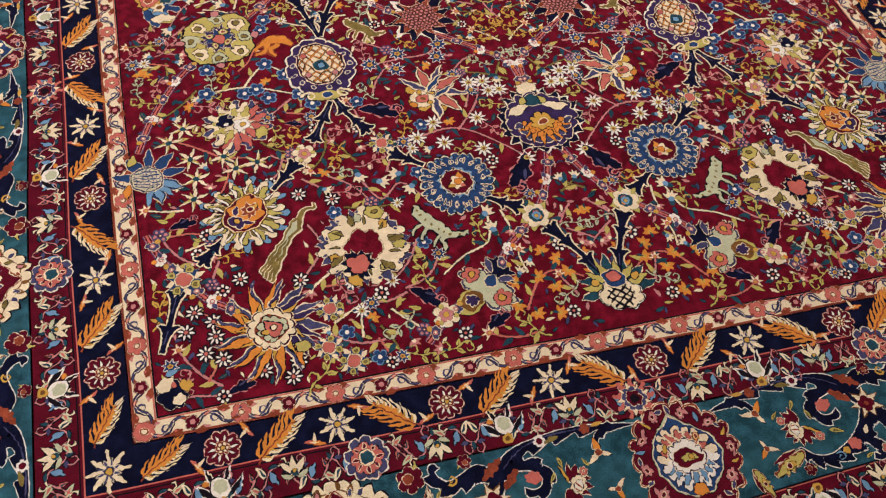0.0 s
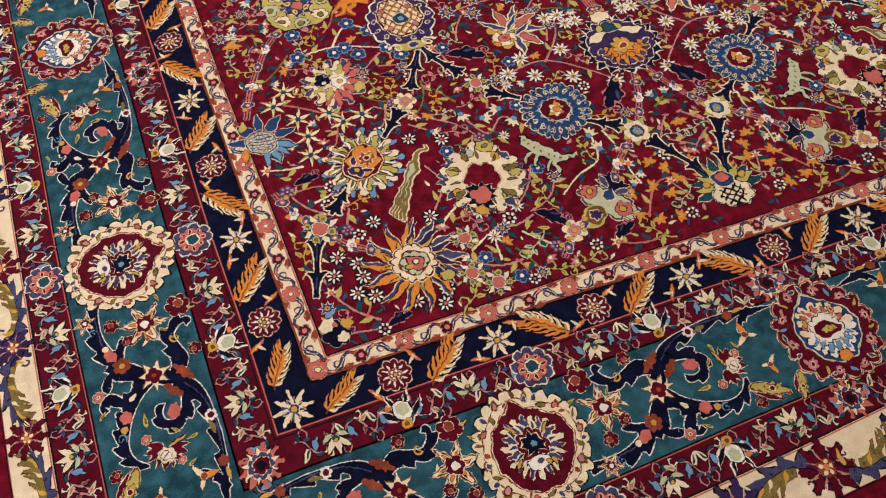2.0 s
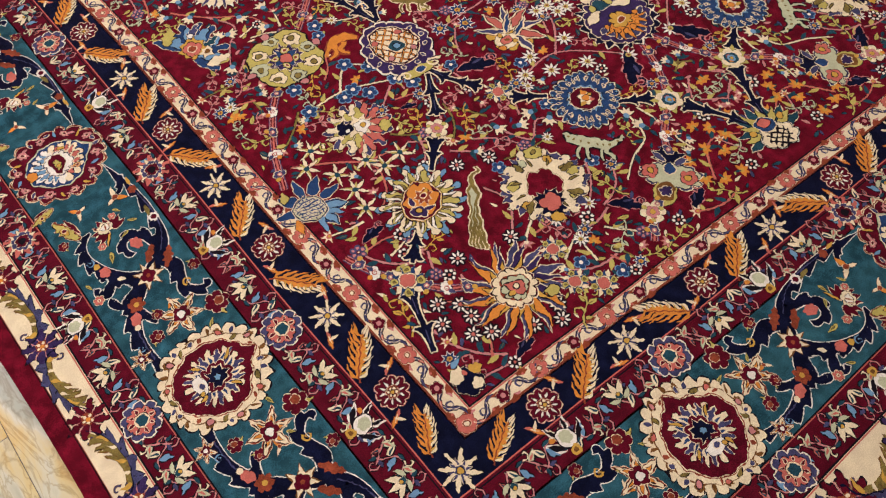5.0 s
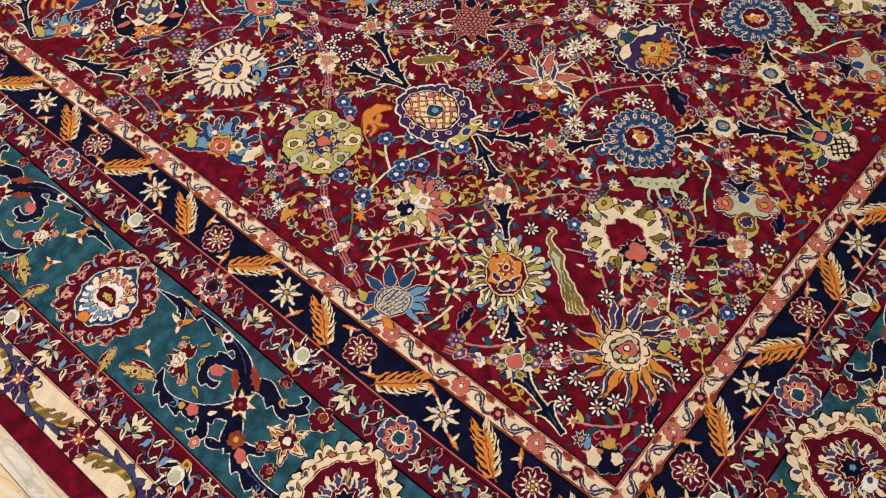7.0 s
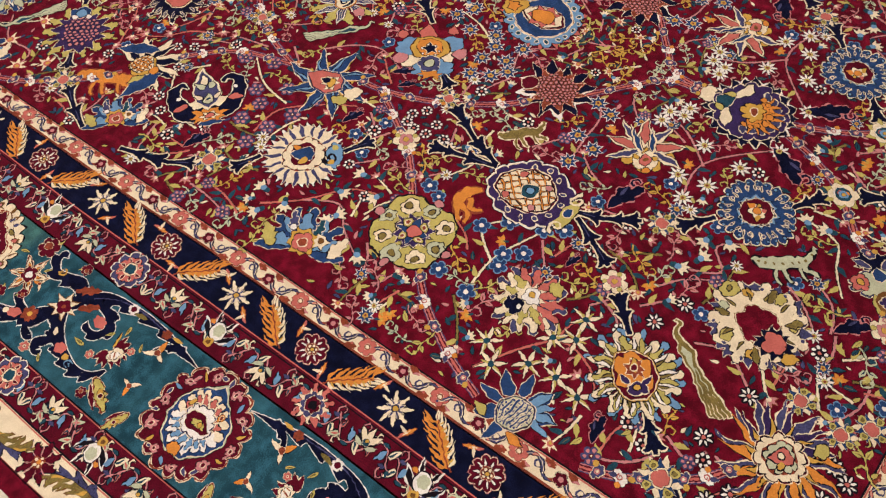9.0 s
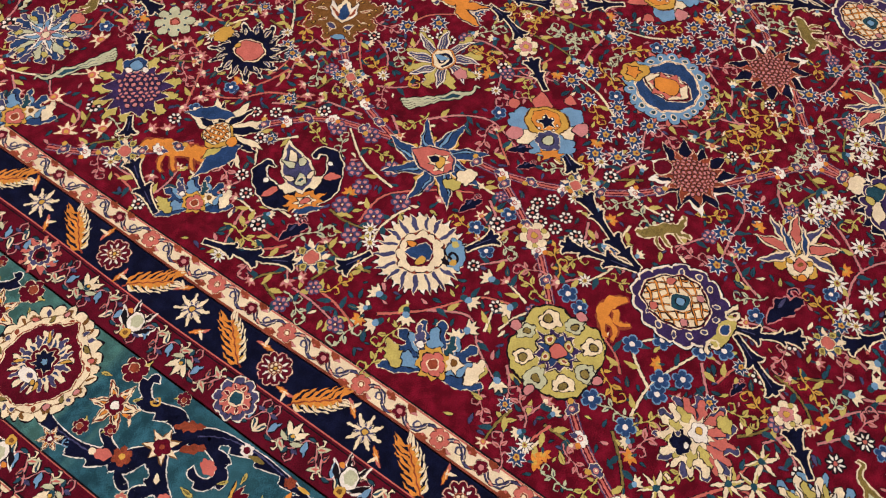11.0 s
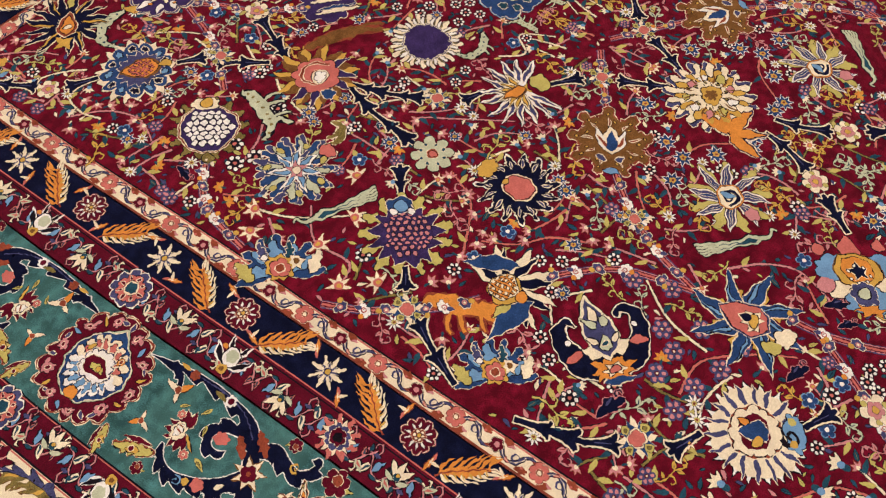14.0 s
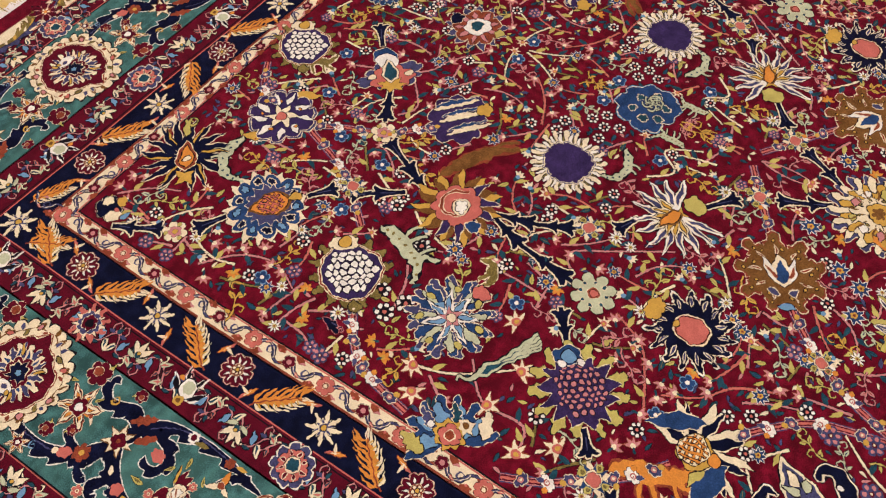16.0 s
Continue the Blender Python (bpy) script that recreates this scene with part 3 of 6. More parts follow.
ART["goblet"] = art("goblet", [[(cloud(1.02, 0.52, 10, 0.36, 12, 0, 0.1), "slate"), (leaf(0, -1.05, 90, 1.2, 0.36), "lime"), (star(9, 0.6, 0.4, 0, 0.72, ry=0.55), "navy")], [(cloud(0.94, 0.45, 10, 0.36, 12, 0, 0.1), "pale"), (leaf(-0.1, 0.55, 150, 0.5, 0.1), "slate"), (leaf(0.1, 0.55, 30, 0.5, 0.1), "slate")],
                        [(lobes(5, 0.24, 0.16, x=-0.55, y=0.12), "salmon"), (lobes(5, 0.24, 0.16, x=0.55, y=0.12), "salmon"), (disc(0.24, 0, -0.5, ry=0.34), "brown")], [(disc(0.08, -0.55, 0.12), "gold"), (disc(0.08, 0.55, 0.12), "gold"), (lobes(6, 0.16, 0.1, y=-0.5), "purple"), (leaf(0, 0.1, 90, 0.45, 0.16), "blue")]])
ART["wreath"] = art("wreath", [[(star(26, 1.14, 0.94, jag=0.07), "slate")], [*teeth(11, 0.55, 1.1, 0.2, "cream", 10), (lobes(11, 0.94, 0.78, power=1.4), "cream")], [*[(cloud(0.14, 0.12, 5, 0.35, k, 0.8 * math.cos(k * 0.9 + 0.3), 0.8 * math.sin(k * 0.9 + 0.3)), ("lime", "gold", "pale")[k % 3]) for k in range(7)], *dots(11, 0.95, 0.04, "slate", 16)], [*petals(11, 0.6, 0.86, 0.025, "olive", 5), *teeth(4, 0.6, 0.98, 0.09, "olive", 30, 300)], [(cloud(0.5, 0.55, 7, 0.25, 5, 0, -0.12), "brown")], [(cloud(0.46, 0.51, 7, 0.25, 5, 0, -0.12), "red"), (cloud(0.26, 0.2, 6, 0.3, 4, 0.0, 0.98), "lime")], [(star(11, 0.42, 0.28, 0.02, -0.55, jag=0.12), "navy")], [(lobes(4, 0.25, 0.17, x=0.02, y=-0.55), "salmon"), (cloud(0.18, 0.16, 6, 0.3, 2, 0.05, -1.0), "gold"), (disc(0.05, 0.0, 0.98), "olive")]])
ART["sun"] = art("sun", [teeth(13, 0.4, 1.2, 0.16, "sky", 14), teeth(14, 0.4, 1.1, 0.17, "cream"), teeth(13, 0.4, 0.98, 0.12, "lime", 13), petals(14, 0.45, 0.95, 0.06, "white", 4), petals(14, 0.45, 0.82, 0.035, "olive", 0), [(disc(0.56, ry=0.64), "gold")], [(disc(0.52, ry=0.6), "wine")], [(cloud(0.43, 0.5, 6, 0.42, 5, 0, 0.03), "orange")], [(star(7, 0.24, 0.13, 0, 0.14, jag=0.1), "rust"), (cloud(0.22, 0.17, 6, 0.3, 2, 0, -0.34), "purple"), (leaf(0.12, -0.2, 40, 0.32, 0.08), "purple"), (leaf(-0.12, -0.2, 140, 0.32, 0.08), "purple"), (leaf(0, 0.05, 90, 0.34, 0.08), "gold")], [(disc(0.07, 0, -0.34), "gold"), (disc(0.06, 0, 0.16), "wine")]])
ART["spiky"] = art("spiky", [petals(13, 0.2, 1.16, 0.12, "slate", 0, 360, 0.42), petals(9, 0.25, 1.12, 0.1, "orange", 60, 220, 0.42), petals(5, 0.25, 1.04, 0.09, "purple", -70, 120, 0.42), petals(11, 0.3, 0.75, 0.05, "gold", 14, 360, 0.3), [(lobes(12, 0.52, 0.42), "wine")], [(lobes(12, 0.48, 0.38), "cream")], [(disc(0.32), "rust")], [(lobes(9, 0.29, 0.22), "pale")], [(leaf(0, -0.24, 90, 0.46, 0.15), "salmon"), (disc(0.06, -0.15, 0.05), "gold"), (cloud(0.16, 0.14, 5, 0.3, 3, 0.15, -0.75), "lime")], [(disc(0.05, 0, 0.0), "cream")]])
ART["cactus"] = art("cactus", [teeth(11, 0.3, 1.3, 0.2, "slate", 10), teeth(9, 0.3, 1.18, 0.2, "cream", 0, 200), teeth(7, 0.3, 1.15, 0.18, "salmon", 190, 170), teeth(6, 0.2, 0.95, 0.16, "lime", 15, 170), [(star(9, 0.6, 0.36, 0.1, 0, jag=0.1), "cream")], [(cloud(0.4, 0.36, 6, 0.35, 3, -0.05, 0.5), "navy"), (cloud(0.3, 0.24, 6, 0.3, 2, 0.2, -0.9), "lime")], [(cloud(0.28, 0.28, 6, 0.3, 5, 0.1, -0.1), "white"), (disc(0.08, -0.2, 0.35), "white"), (leaf(0.1, 0.4, 60, 0.3, 0.07), "slate")], [(disc(0.1, 0.1, -0.1), "gold")]])
ART["fish"] = art("fish", hatched([petals(7, 0.35, 1.25, 0.2, "blue", -30, 240, 0.1), petals(4, 0.4, 1.2, 0.12, "sky", -50, 60, 0.1), [(disc(0.62, -0.05, -0.12, ry=0.5), "slate")], [(disc(0.57, -0.05, -0.12, ry=0.46), "pale")]], 0.54, 0.43, 0.15, "blue", 0.055, 40, -0.05, -0.12) + [[(leaf(-0.4, -0.6, 300, 0.6, 0.16), "orange"), (leaf(-0.9, 0.1, 100, 0.5, 0.14), "lime")]])
ART["half_palm"] = art("half_palm", [teeth(9, 0.2, 1.2, 0.2, "blue", -5, 190), teeth(5, 0.2, 1.02, 0.17, "sky", 20, 150), [(barbed(0.75, -0.1, 60, 0.7, 0.2, 4), "cream"), (barbed(-0.75, -0.1, 120, 0.7, 0.2, 4), "lime"), (barbed(0.25, 0.25, 80, 0.7, 0.16, 4), "leaf"), (barbed(-0.3, 0.3, 105, 0.7, 0.16, 4), "slate")],
                           [(star(9, 0.42, 0.3, 0, 0.18), "gold"), (star(6, 0.24, 0.15, 0.45, 0.3), "cream")], [(lobes(5, 0.26, 0.18, y=0.16), "salmon"), (disc(0.09, 0.45, 0.3), "brown"), (disc(0.1, -0.35, 0.5), "white")], [(disc(0.1, 0, 0.14), "rust")]])
ART["fan_leaf"] = art("fan_leaf", [petals(6, 0.15, 1.22, 0.15, "cream", 200, 200, 0.15), petals(6, 0.2, 1.1, 0.12, "navy", 190, 200, 0.15), [(leaf(-0.5, -0.5, 110, 1.5, 0.24), "blue"), (leaf(0.5, -0.5, 70, 1.4, 0.2), "blue"), (leaf(-0.42, 0.05, 110, 0.55, 0.12), "lime")], [(cloud(0.42, 0.46, 7, 0.2, 3), "gold")], [(disc(0.3, 0.05, 0.05, ry=0.34), "cream"), (disc(0.16, -0.3, -0.28), "orange")]] + hatched([], 0.28, 0.3, 0.12, "orange", 0.035, 45, 0.05, 0.05))
ART["plum"] = art("plum", [[*teeth(13, 0.62, 1.18, 0.17, "lime", 5)], [(star(13, 0.95, 0.68, jag=0.06), "purple")]] + [[(disc(0.055, x * 0.165 + (0.08 if j % 2 else 0), j * 0.14, 6), "pink") for j in range(-4, 5) for x in range(-4, 5) if math.hypot(x * 0.165, j * 0.14) < 0.64]] + [[(cloud(0.36, 0.24, 6, 0.3, 3, 0, 0.82), "blue")], [(disc(0.14, 0, 0.8), "sky"), (disc(0.09, -0.2, 0.66), "white"), (disc(0.09, 0.2, 0.66), "white")]])
ART["blue_gold"] = art("blue_gold", [teeth(13, 0.4, 1.2, 0.17, "slate", 5), teeth(12, 0.4, 1.1, 0.17, "blue"), teeth(8, 0.4, 1.0, 0.12, "pale", 12), [*dots(7, 0.8, 0.1, "lime", 32)], [(leaf(-0.6, -0.3, 40, 1.2, 0.26), "sky"), (cloud(0.24, 0.22, 6, 0.3, 3, -0.1, 1.0), "salmon")], petals(7, 0.0, 0.78, 0.13, "white", 10, 360, 0.25), petals(7, 0.15, 0.62, 0.06, "sky", 10, 360, 0.25), [(star(5, 0.3, 0.13, 0, 0, 0.3), "pink"), (leaf(-0.3, 0.2, 100, 0.4, 0.08), "slate")], [(disc(0.1), "cream")]])
ART["check"] = art("check", [teeth(14, 0.6, 1.08, 0.13, "olive"), [(disc(0.8, ry=0.82), "rust")], [(disc(0.75, ry=0.77), "purple"), (cloud(0.42, 0.22, 7, 0.3, 3, 0, 0.82), "cream")], [(lobes(4, 0.088, 0.07, 4, x=i * 0.2 + (0.1 if j % 2 else 0), y=j * 0.17), "white") for j in range(-4, 4) for i in range(-4, 4) if math.hypot(i * 0.2 + 0.1 * (j % 2), j * 0.17) < 0.64], [(disc(0.14, 0, 0.86), "gold"), (leaf(0, -1.2, 90, 0.4, 0.16), "olive")]])
ART["white_flower"] = art("white_flower", [[(lobes(8, 1.0, 0.62), "black")], [(lobes(8, 0.96, 0.56), "pale")], [*dots(8, 0.55, 0.08, "leaf", 22), (disc(0.24), "rust")], [(disc(0.15), "salmon")]])
ART["navy_red"] = art("navy_red", [teeth(15, 0.5, 1.2, 0.15, "white", 6), [*teeth(15, 0.5, 1.14, 0.12, "navy", 6), (lobes(15, 0.85, 0.74), "navy")], petals(15, 0.66, 0.94, 0.03, "slate", 6), [(cloud(0.36, 0.28, 7, 0.35, 3, 0, 1.0), "gold"), (disc(0.42, 0, -0.05, ry=0.48), "cream")], [(disc(0.38, 0, -0.05, ry=0.44), "rust")], [(disc(0.34, 0, -0.05, ry=0.4), "salmon")], [(disc(0.08, -0.1, 0.36), "gold")]])
ART["oak"] = art("oak", [teeth(9, 0.4, 1.18, 0.26, "rust", 10), [*teeth(9, 0.4, 1.12, 0.22, "brown", 10), (lobes(9, 0.86, 0.72), "brown")], [*dots(9, 0.7, 0.035, "gold"), *dots(9, 0.9, 0.03, "gold", 10)], petals(9, 0.5, 0.8, 0.02, "rust", 10), [(leaf(0, -0.45, 90, 0.95, 0.26), "cream"), (leaf(-0.05, -0.25, 130, 0.72, 0.15, 0.2), "white"), (leaf(0.05, -0.25, 50, 0.72, 0.15, -0.2), "white")], [(leaf(0, -0.36, 90, 0.68, 0.15), "blue"), (leaf(-0.1, -0.16, 128, 0.45, 0.05), "rust"), (leaf(0.1, -0.16, 52, 0.45, 0.05), "rust"), (leaf(-0.1, -0.6, 160, 0.3, 0.08), "slate"), (leaf(0.1, -0.6, 20, 0.3, 0.08), "slate"), (cloud(0.2, 0.12, 5, 0.3, 3, 0, -0.95), "sky")]])
ART["fan"] = art("fan", [[(cloud(0.6, 0.5, 8, 0.3, 3, 0, 0.1), "gold")], petals(13, 0.05, 1.2, 0.13, "white", -40, 260, 0.14), petals(13, 0.25, 1.06, 0.06, "slate", -40, 260, 0.14), petals(7, 0.1, 0.72, 0.1, "cream", 10, 160), petals(7, 0.15, 0.6, 0.04, "gold", 10, 160), [(leaf(0, -0.2, 90, 0.75, 0.19), "brown")], [(leaf(0, -0.15, 90, 0.62, 0.13), "orange"), (cloud(0.3, 0.22, 6, 0.3, 2, 0, -0.6), "lime")]])
ART["gold"] = art("gold", [teeth(17, 0.4, 1.16, 0.15, "slate", 6), teeth(17, 0.35, 1.08, 0.17, "cream"), teeth(13, 0.2, 0.88, 0.15, "gold", 8), teeth(11, 0.15, 0.68, 0.13, "cream", 3), [(cloud(0.13, 0.11, 5, 0.35, k, 0.6 * math.cos(k * 0.7), 0.56 * math.sin(k * 0.7)), ("lime", "white", "pink")[k % 3]) for k in range(9)], petals(13, 0.4, 0.8, 0.025, "brown", 14), [(cloud(0.28, 0.26, 7, 0.3, 2), "gold")], [(lobes(6, 0.16, 0.1), "brown"), *dots(9, 0.42, 0.035, "olive")]])
ART["maple_leaf"] = art("maple_leaf", [petals(5, 0.0, 1.06, 0.2, "purple", 0, 180), petals(5, 0.02, 0.98, 0.16, "orange", 0, 180)])
ART["swirl"] = art("swirl", [teeth(9, 0.6, 1.85, 0.25, "lime", 10), petals(8, 0.3, 1.75, 0.26, "white", 0, 360, 0.3), petals(8, 0.35, 1.62, 0.19, "slate", 0, 360, 0.3), petals(8, 0.5, 1.4, 0.05, "blue", 0, 360, 0.3), [(disc(0.62, ry=0.55), "orange")], [(disc(0.54, ry=0.47), "cream")], [(curl(0.4, 0, 0, 0.4, 0.16), "navy"), (leaf(-0.2, -0.3, 70, 0.6, 0.14), "sky")], [(cloud(0.3, 0.34, 5, 0.3, 2, 0.9, 0.8), "pink")]])
ART["spiral"] = art("spiral", [petals(11, 0.4, 1.3, 0.2, "gold", 0, 360, 0.3), petals(11, 0.4, 1.22, 0.15, "brown", 8, 360, 0.3), petals(6, 0.3, 1.2, 0.15, "purple", 190, 160, 0.3), [(lobes(9, 0.72, 0.62), "salmon")], [(curl(0.55, 0, 0, 0.55, 0.09), "rust"), (disc(0.26, 0, -0.12), "cream")], [(lobes(5, 0.2, 0.12, y=-0.12), "white"), (cloud(0.24, 0.2, 5, 0.3, 3, -0.35, -0.75), "blue")]])
ART["heart"] = art("heart", [[(star(19, 1.16, 0.92, jag=0.06), "cream")], [(lobes(13, 1.0, 0.8), "blue")], [*[(lobes(5, 0.1, 0.06, x=0.78 * math.cos(k * 0.483), y=0.78 * math.sin(k * 0.483)), ("navy", "sky")[k % 2]) for k in range(13)]], [(star(15, 0.66, 0.52, 0, -0.1, jag=0.08), "slate")], [(leaf(0, -0.72, 90, 1.2, 0.42), "brown")], [(leaf(0, -0.62, 90, 1.0, 0.36), "orange"), (leaf(0, -1.0, 90, 0.4, 0.12), "gold")]] + hatched([], 0.3, 0.34, 0.13, "salmon", 0.035, 45, 0, -0.15))
ART["claw"] = art("claw", [petals(15, 0.12, 1.0, 0.1, "navy", -70, 320, 0.3), petals(6, 0.3, 0.9, 0.03, "gold", -48, 290, 0.3), [(leaf(0, -0.45, 90, 0.8, 0.22), "rust"), (star(4, 0.24, 0.1, 0, -0.6, 0.7), "gold")], [(leaf(0, -0.38, 90, 0.62, 0.14), "orange"), (leaf(0, 0.5, 80, 0.5, 0.07), "lime"), (curl(0, 0.95, 180, 0.16, 0.05), "lime")], [(disc(0.07, 0, -0.1), "cream")]])
ART["purple_white"] = art("purple_white", [[(lobes(11, 1.08, 0.9), "slate"), (leaf(-0.9, -0.2, 120, 0.9, 0.18), "gold"), (leaf(0.9, 0.1, 300, 0.8, 0.18), "gold")], [(lobes(11, 1.0, 0.84), "purple")], petals(9, 0.45, 0.95, 0.11, "white", 0, 360, 0.25), petals(6, 0.0, 0.5, 0.1, "cream", 20, 360, 0.3), [(disc(0.14), "salmon"), *dots(5, 0.62, 0.05, "orange", 10)]])
ART["drop"] = art("drop", [[(cloud(1.1, 0.6, 11, 0.3, 8, 0, -0.2), "slate")], [(cloud(0.85, 0.5, 9, 0.3, 4, 0, -0.2), "salmon"), (disc(0.4, 0, 0.55, ry=0.4), "blue")], [(disc(0.36, 0, 0.42, ry=0.32), "white"), (star(7, 0.5, 0.26, 0, -0.62, ry=0.6), "gold")], [(leaf(0, -0.55, 90, 1.0, 0.27), "cream")], [(leaf(0, -0.48, 90, 0.8, 0.2), "leaf"), (disc(0.12, -0.6, -0.2), "cream"), (disc(0.12, 0.6, -0.2), "cream")]])
ART["round"] = art("round", [petals(13, 0.5, 1.2, 0.17, "slate"), [(lobes(9, 0.92, 0.75), "rust")], petals(9, 0.4, 0.86, 0.1, "pink"), [(cloud(0.6, 0.5, 7, 0.3, 4), "white"), (cloud(0.25, 0.2, 5, 0.3, 3, 0.2, -0.85), "lime"), (cloud(0.28, 0.24, 5, 0.3, 6, 0, 0.85), "navy")], [(cloud(0.26, 0.2, 6, 0.3, 2, 0, 0.05), "leaf")]])
ART["zig_leaf"] = art("zig_leaf", [[(cloud(0.95, 1.05, 10, 0.3, 5), "purple")], [(barbed(x, -0.85, 84, 1.55, 0.13, 5), "cream") for x in (-0.62, -0.05, 0.5)], [(barbed(x + 0.2, -0.75, 84, 1.3, 0.1, 5), "blue") for x in (-0.62, -0.05, 0.4)] + [(cloud(0.26, 0.3, 5, 0.3, 3, 0, -0.9), "gold")]])
ART["pool"] = art("pool", [teeth(20, 0.6, 1.2, 0.14, "cream"), teeth(20, 0.7, 1.06, 0.07, "white", 9), petals(20, 0.75, 1.0, 0.02, "olive", 4), [(lobes(20, 0.8, 0.75), "slate")], [(lobes(20, 0.75, 0.7), "purple")]])
ART["scaled_flower"] = art("scaled_flower", [[(cloud(0.95, 1.0, 9, 0.25, 5), "sky")], [(cloud(0.9, 0.95, 9, 0.25, 5), "blue")], [(lobes(6, 0.15, 0.1, x=0.5 * math.cos(k * 1.05), y=0.5 * math.sin(k * 1.05)), "leaf") for k in range(6)] + [(curl(0.3 * math.cos(k) + 0.2, 0.3 * math.sin(k), 50 * k, 0.16, 0.05), "pale") for k in range(7)]])
ART["vase"] = art("vase", hatched([petals(7, 0.2, 1.15, 0.17, "leaf", 0, 180), petals(6, 0.3, 1.0, 0.12, "lime", 15, 150), [(cloud(0.7, 0.5, 8, 0.2, 3, 0, -0.2), "white")], [(cloud(0.66, 0.46, 8, 0.2, 3, 0, -0.2), "cream")]], 0.42, 0.42, 0.17, "black", 0.06, 45, 0, -0.2) + [[(disc(0.3, 0, 0.36, ry=0.28), "blue")], [(disc(0.18, 0, 0.4, ry=0.18), "salmon"), (disc(0.1, -0.6, 0.3), "gold"), (disc(0.1, 0.6, 0.3), "gold")]])
ART["joint_flower"] = art("joint_flower", [[(star(8, 1.15, 0.6, jag=0.1), "cream")], [(star(8, 1.0, 0.5, phase=0.3), "blue"), *dots(4, 0.72, 0.24, "lime", 45)], [*dots(4, 0.72, 0.1, "olive", 45), (lobes(4, 0.55, 0.4), "cream")], [(lobes(4, 0.44, 0.33), "salmon")]])
ART["joint_bloom"] = art("joint_bloom", [[(lobes(6, 1.05, 0.7), "black")], [(lobes(6, 1.0, 0.64), "cream")], [(lobes(5, 0.55, 0.4), "pink"), *dots(3, 0.72, 0.18, "lime", 20)], [(disc(0.2), "gold")]])
ART["vine_bud"] = art("vine_bud", [[(cloud(0.95, 0.7, 7, 0.35, 5), "black")], [(cloud(0.88, 0.62, 7, 0.35, 5), "white"), (leaf(0.2, 0.2, 60, 1.0, 0.3), "slate")], [(curl(0.35, 0, 0, 0.35, 0.12), "salmon"), (cloud(0.35, 0.3, 5, 0.3, 2, -0.7, 0.5), "orange")]])
ART["vine_bud_blue"] = art("vine_bud_blue", [[(cloud(0.95, 0.7, 7, 0.35, 9), "cream")], [(cloud(0.85, 0.6, 7, 0.35, 9), "slate"), (cloud(0.4, 0.3, 5, 0.3, 2, 0.6, 0.5), "gold")], [(disc(0.3), "pink")], [(disc(0.14), "cream")]])

# plain woven figures: simple bent patches with no drawing in them
FIGURE = {}


def figure(name, wool, body, extra=(), edge="black", spots=None):
    line = smooth(body, 5)
    n = len(line)
    left, right = [], []
    for i, p in enumerate(line):
        s = i / (n - 1)
        d = np.array(line[min(i + 1, n - 1)]) - np.array(line[max(i - 1, 0)])
        d = d / (np.linalg.norm(d) + 1e-9)
        w = 0.035 + 0.085 * math.sin(math.pi * min(1, s * 1.15)) ** 0.8
        left.append((p[0] - w * d[1], p[1] + w * d[0]))
        right.append((p[0] + w * d[1], p[1] - w * d[0]))
    outline = right + left[::-1]
    shapes = [outline] + [strip(smooth(p, 4), w0, w1) for p, w0, w1 in extra]
    layers = [[(grow(o, 0.03), "cream" if wool == "olive" else edge) for o in shapes], [(o, wool) for o in shapes]]
    if spots:
        layers.append([(disc(0.028, *p, 6), spots) for p in line[3:-3:2]])
    FIGURE[name] = wool_mesh("woven_figure", layers)


LEGS = [([(-0.2, 0.02), (-0.3, -0.2), (-0.22, -0.38)], 0.08, 0.035), ([(-0.1, 0.0), (-0.08, -0.22), (-0.02, -0.36)], 0.08, 0.035), ([(0.25, 0.0), (0.36, -0.18), (0.5, -0.3)], 0.08, 0.035), ([(0.2, 0.02), (0.2, -0.2), (0.28, -0.34)], 0.08, 0.035)]
figure("runner", "olive", [(-0.62, 0.22), (-0.4, 0.1), (0.0, 0.08), (0.35, 0.05), (0.6, 0.25)], LEGS)
figure("pale_runner", "pale", [(-0.6, 0.25), (-0.4, 0.1), (0.0, 0.05), (0.35, 0.08), (0.62, 0.3)], LEGS, "black", "olive")
figure("spotted", "pale", [(-0.62, 0.3), (-0.35, 0.02), (0.05, -0.1), (0.4, 0.08), (0.5, 0.35)], LEGS[:2] + [([(0.45, 0.3), (0.6, 0.45)], 0.08, 0.03)], "black", "leaf")
figure("orange_runner", "orange", [(-0.62, 0.15), (-0.35, 0.12), (0.0, 0.0), (0.35, 0.02), (0.65, 0.15)], LEGS, "rust")
figure("sitter", "orange", [(-0.2, 0.42), (-0.28, 0.1), (-0.1, -0.22), (0.3, -0.35)], [([(-0.1, 0.1), (0.15, 0.0), (0.3, 0.2)], 0.14, 0.06), ([(-0.1, -0.2), (0.2, -0.1), (0.42, -0.3)], 0.16, 0.06)], "rust")


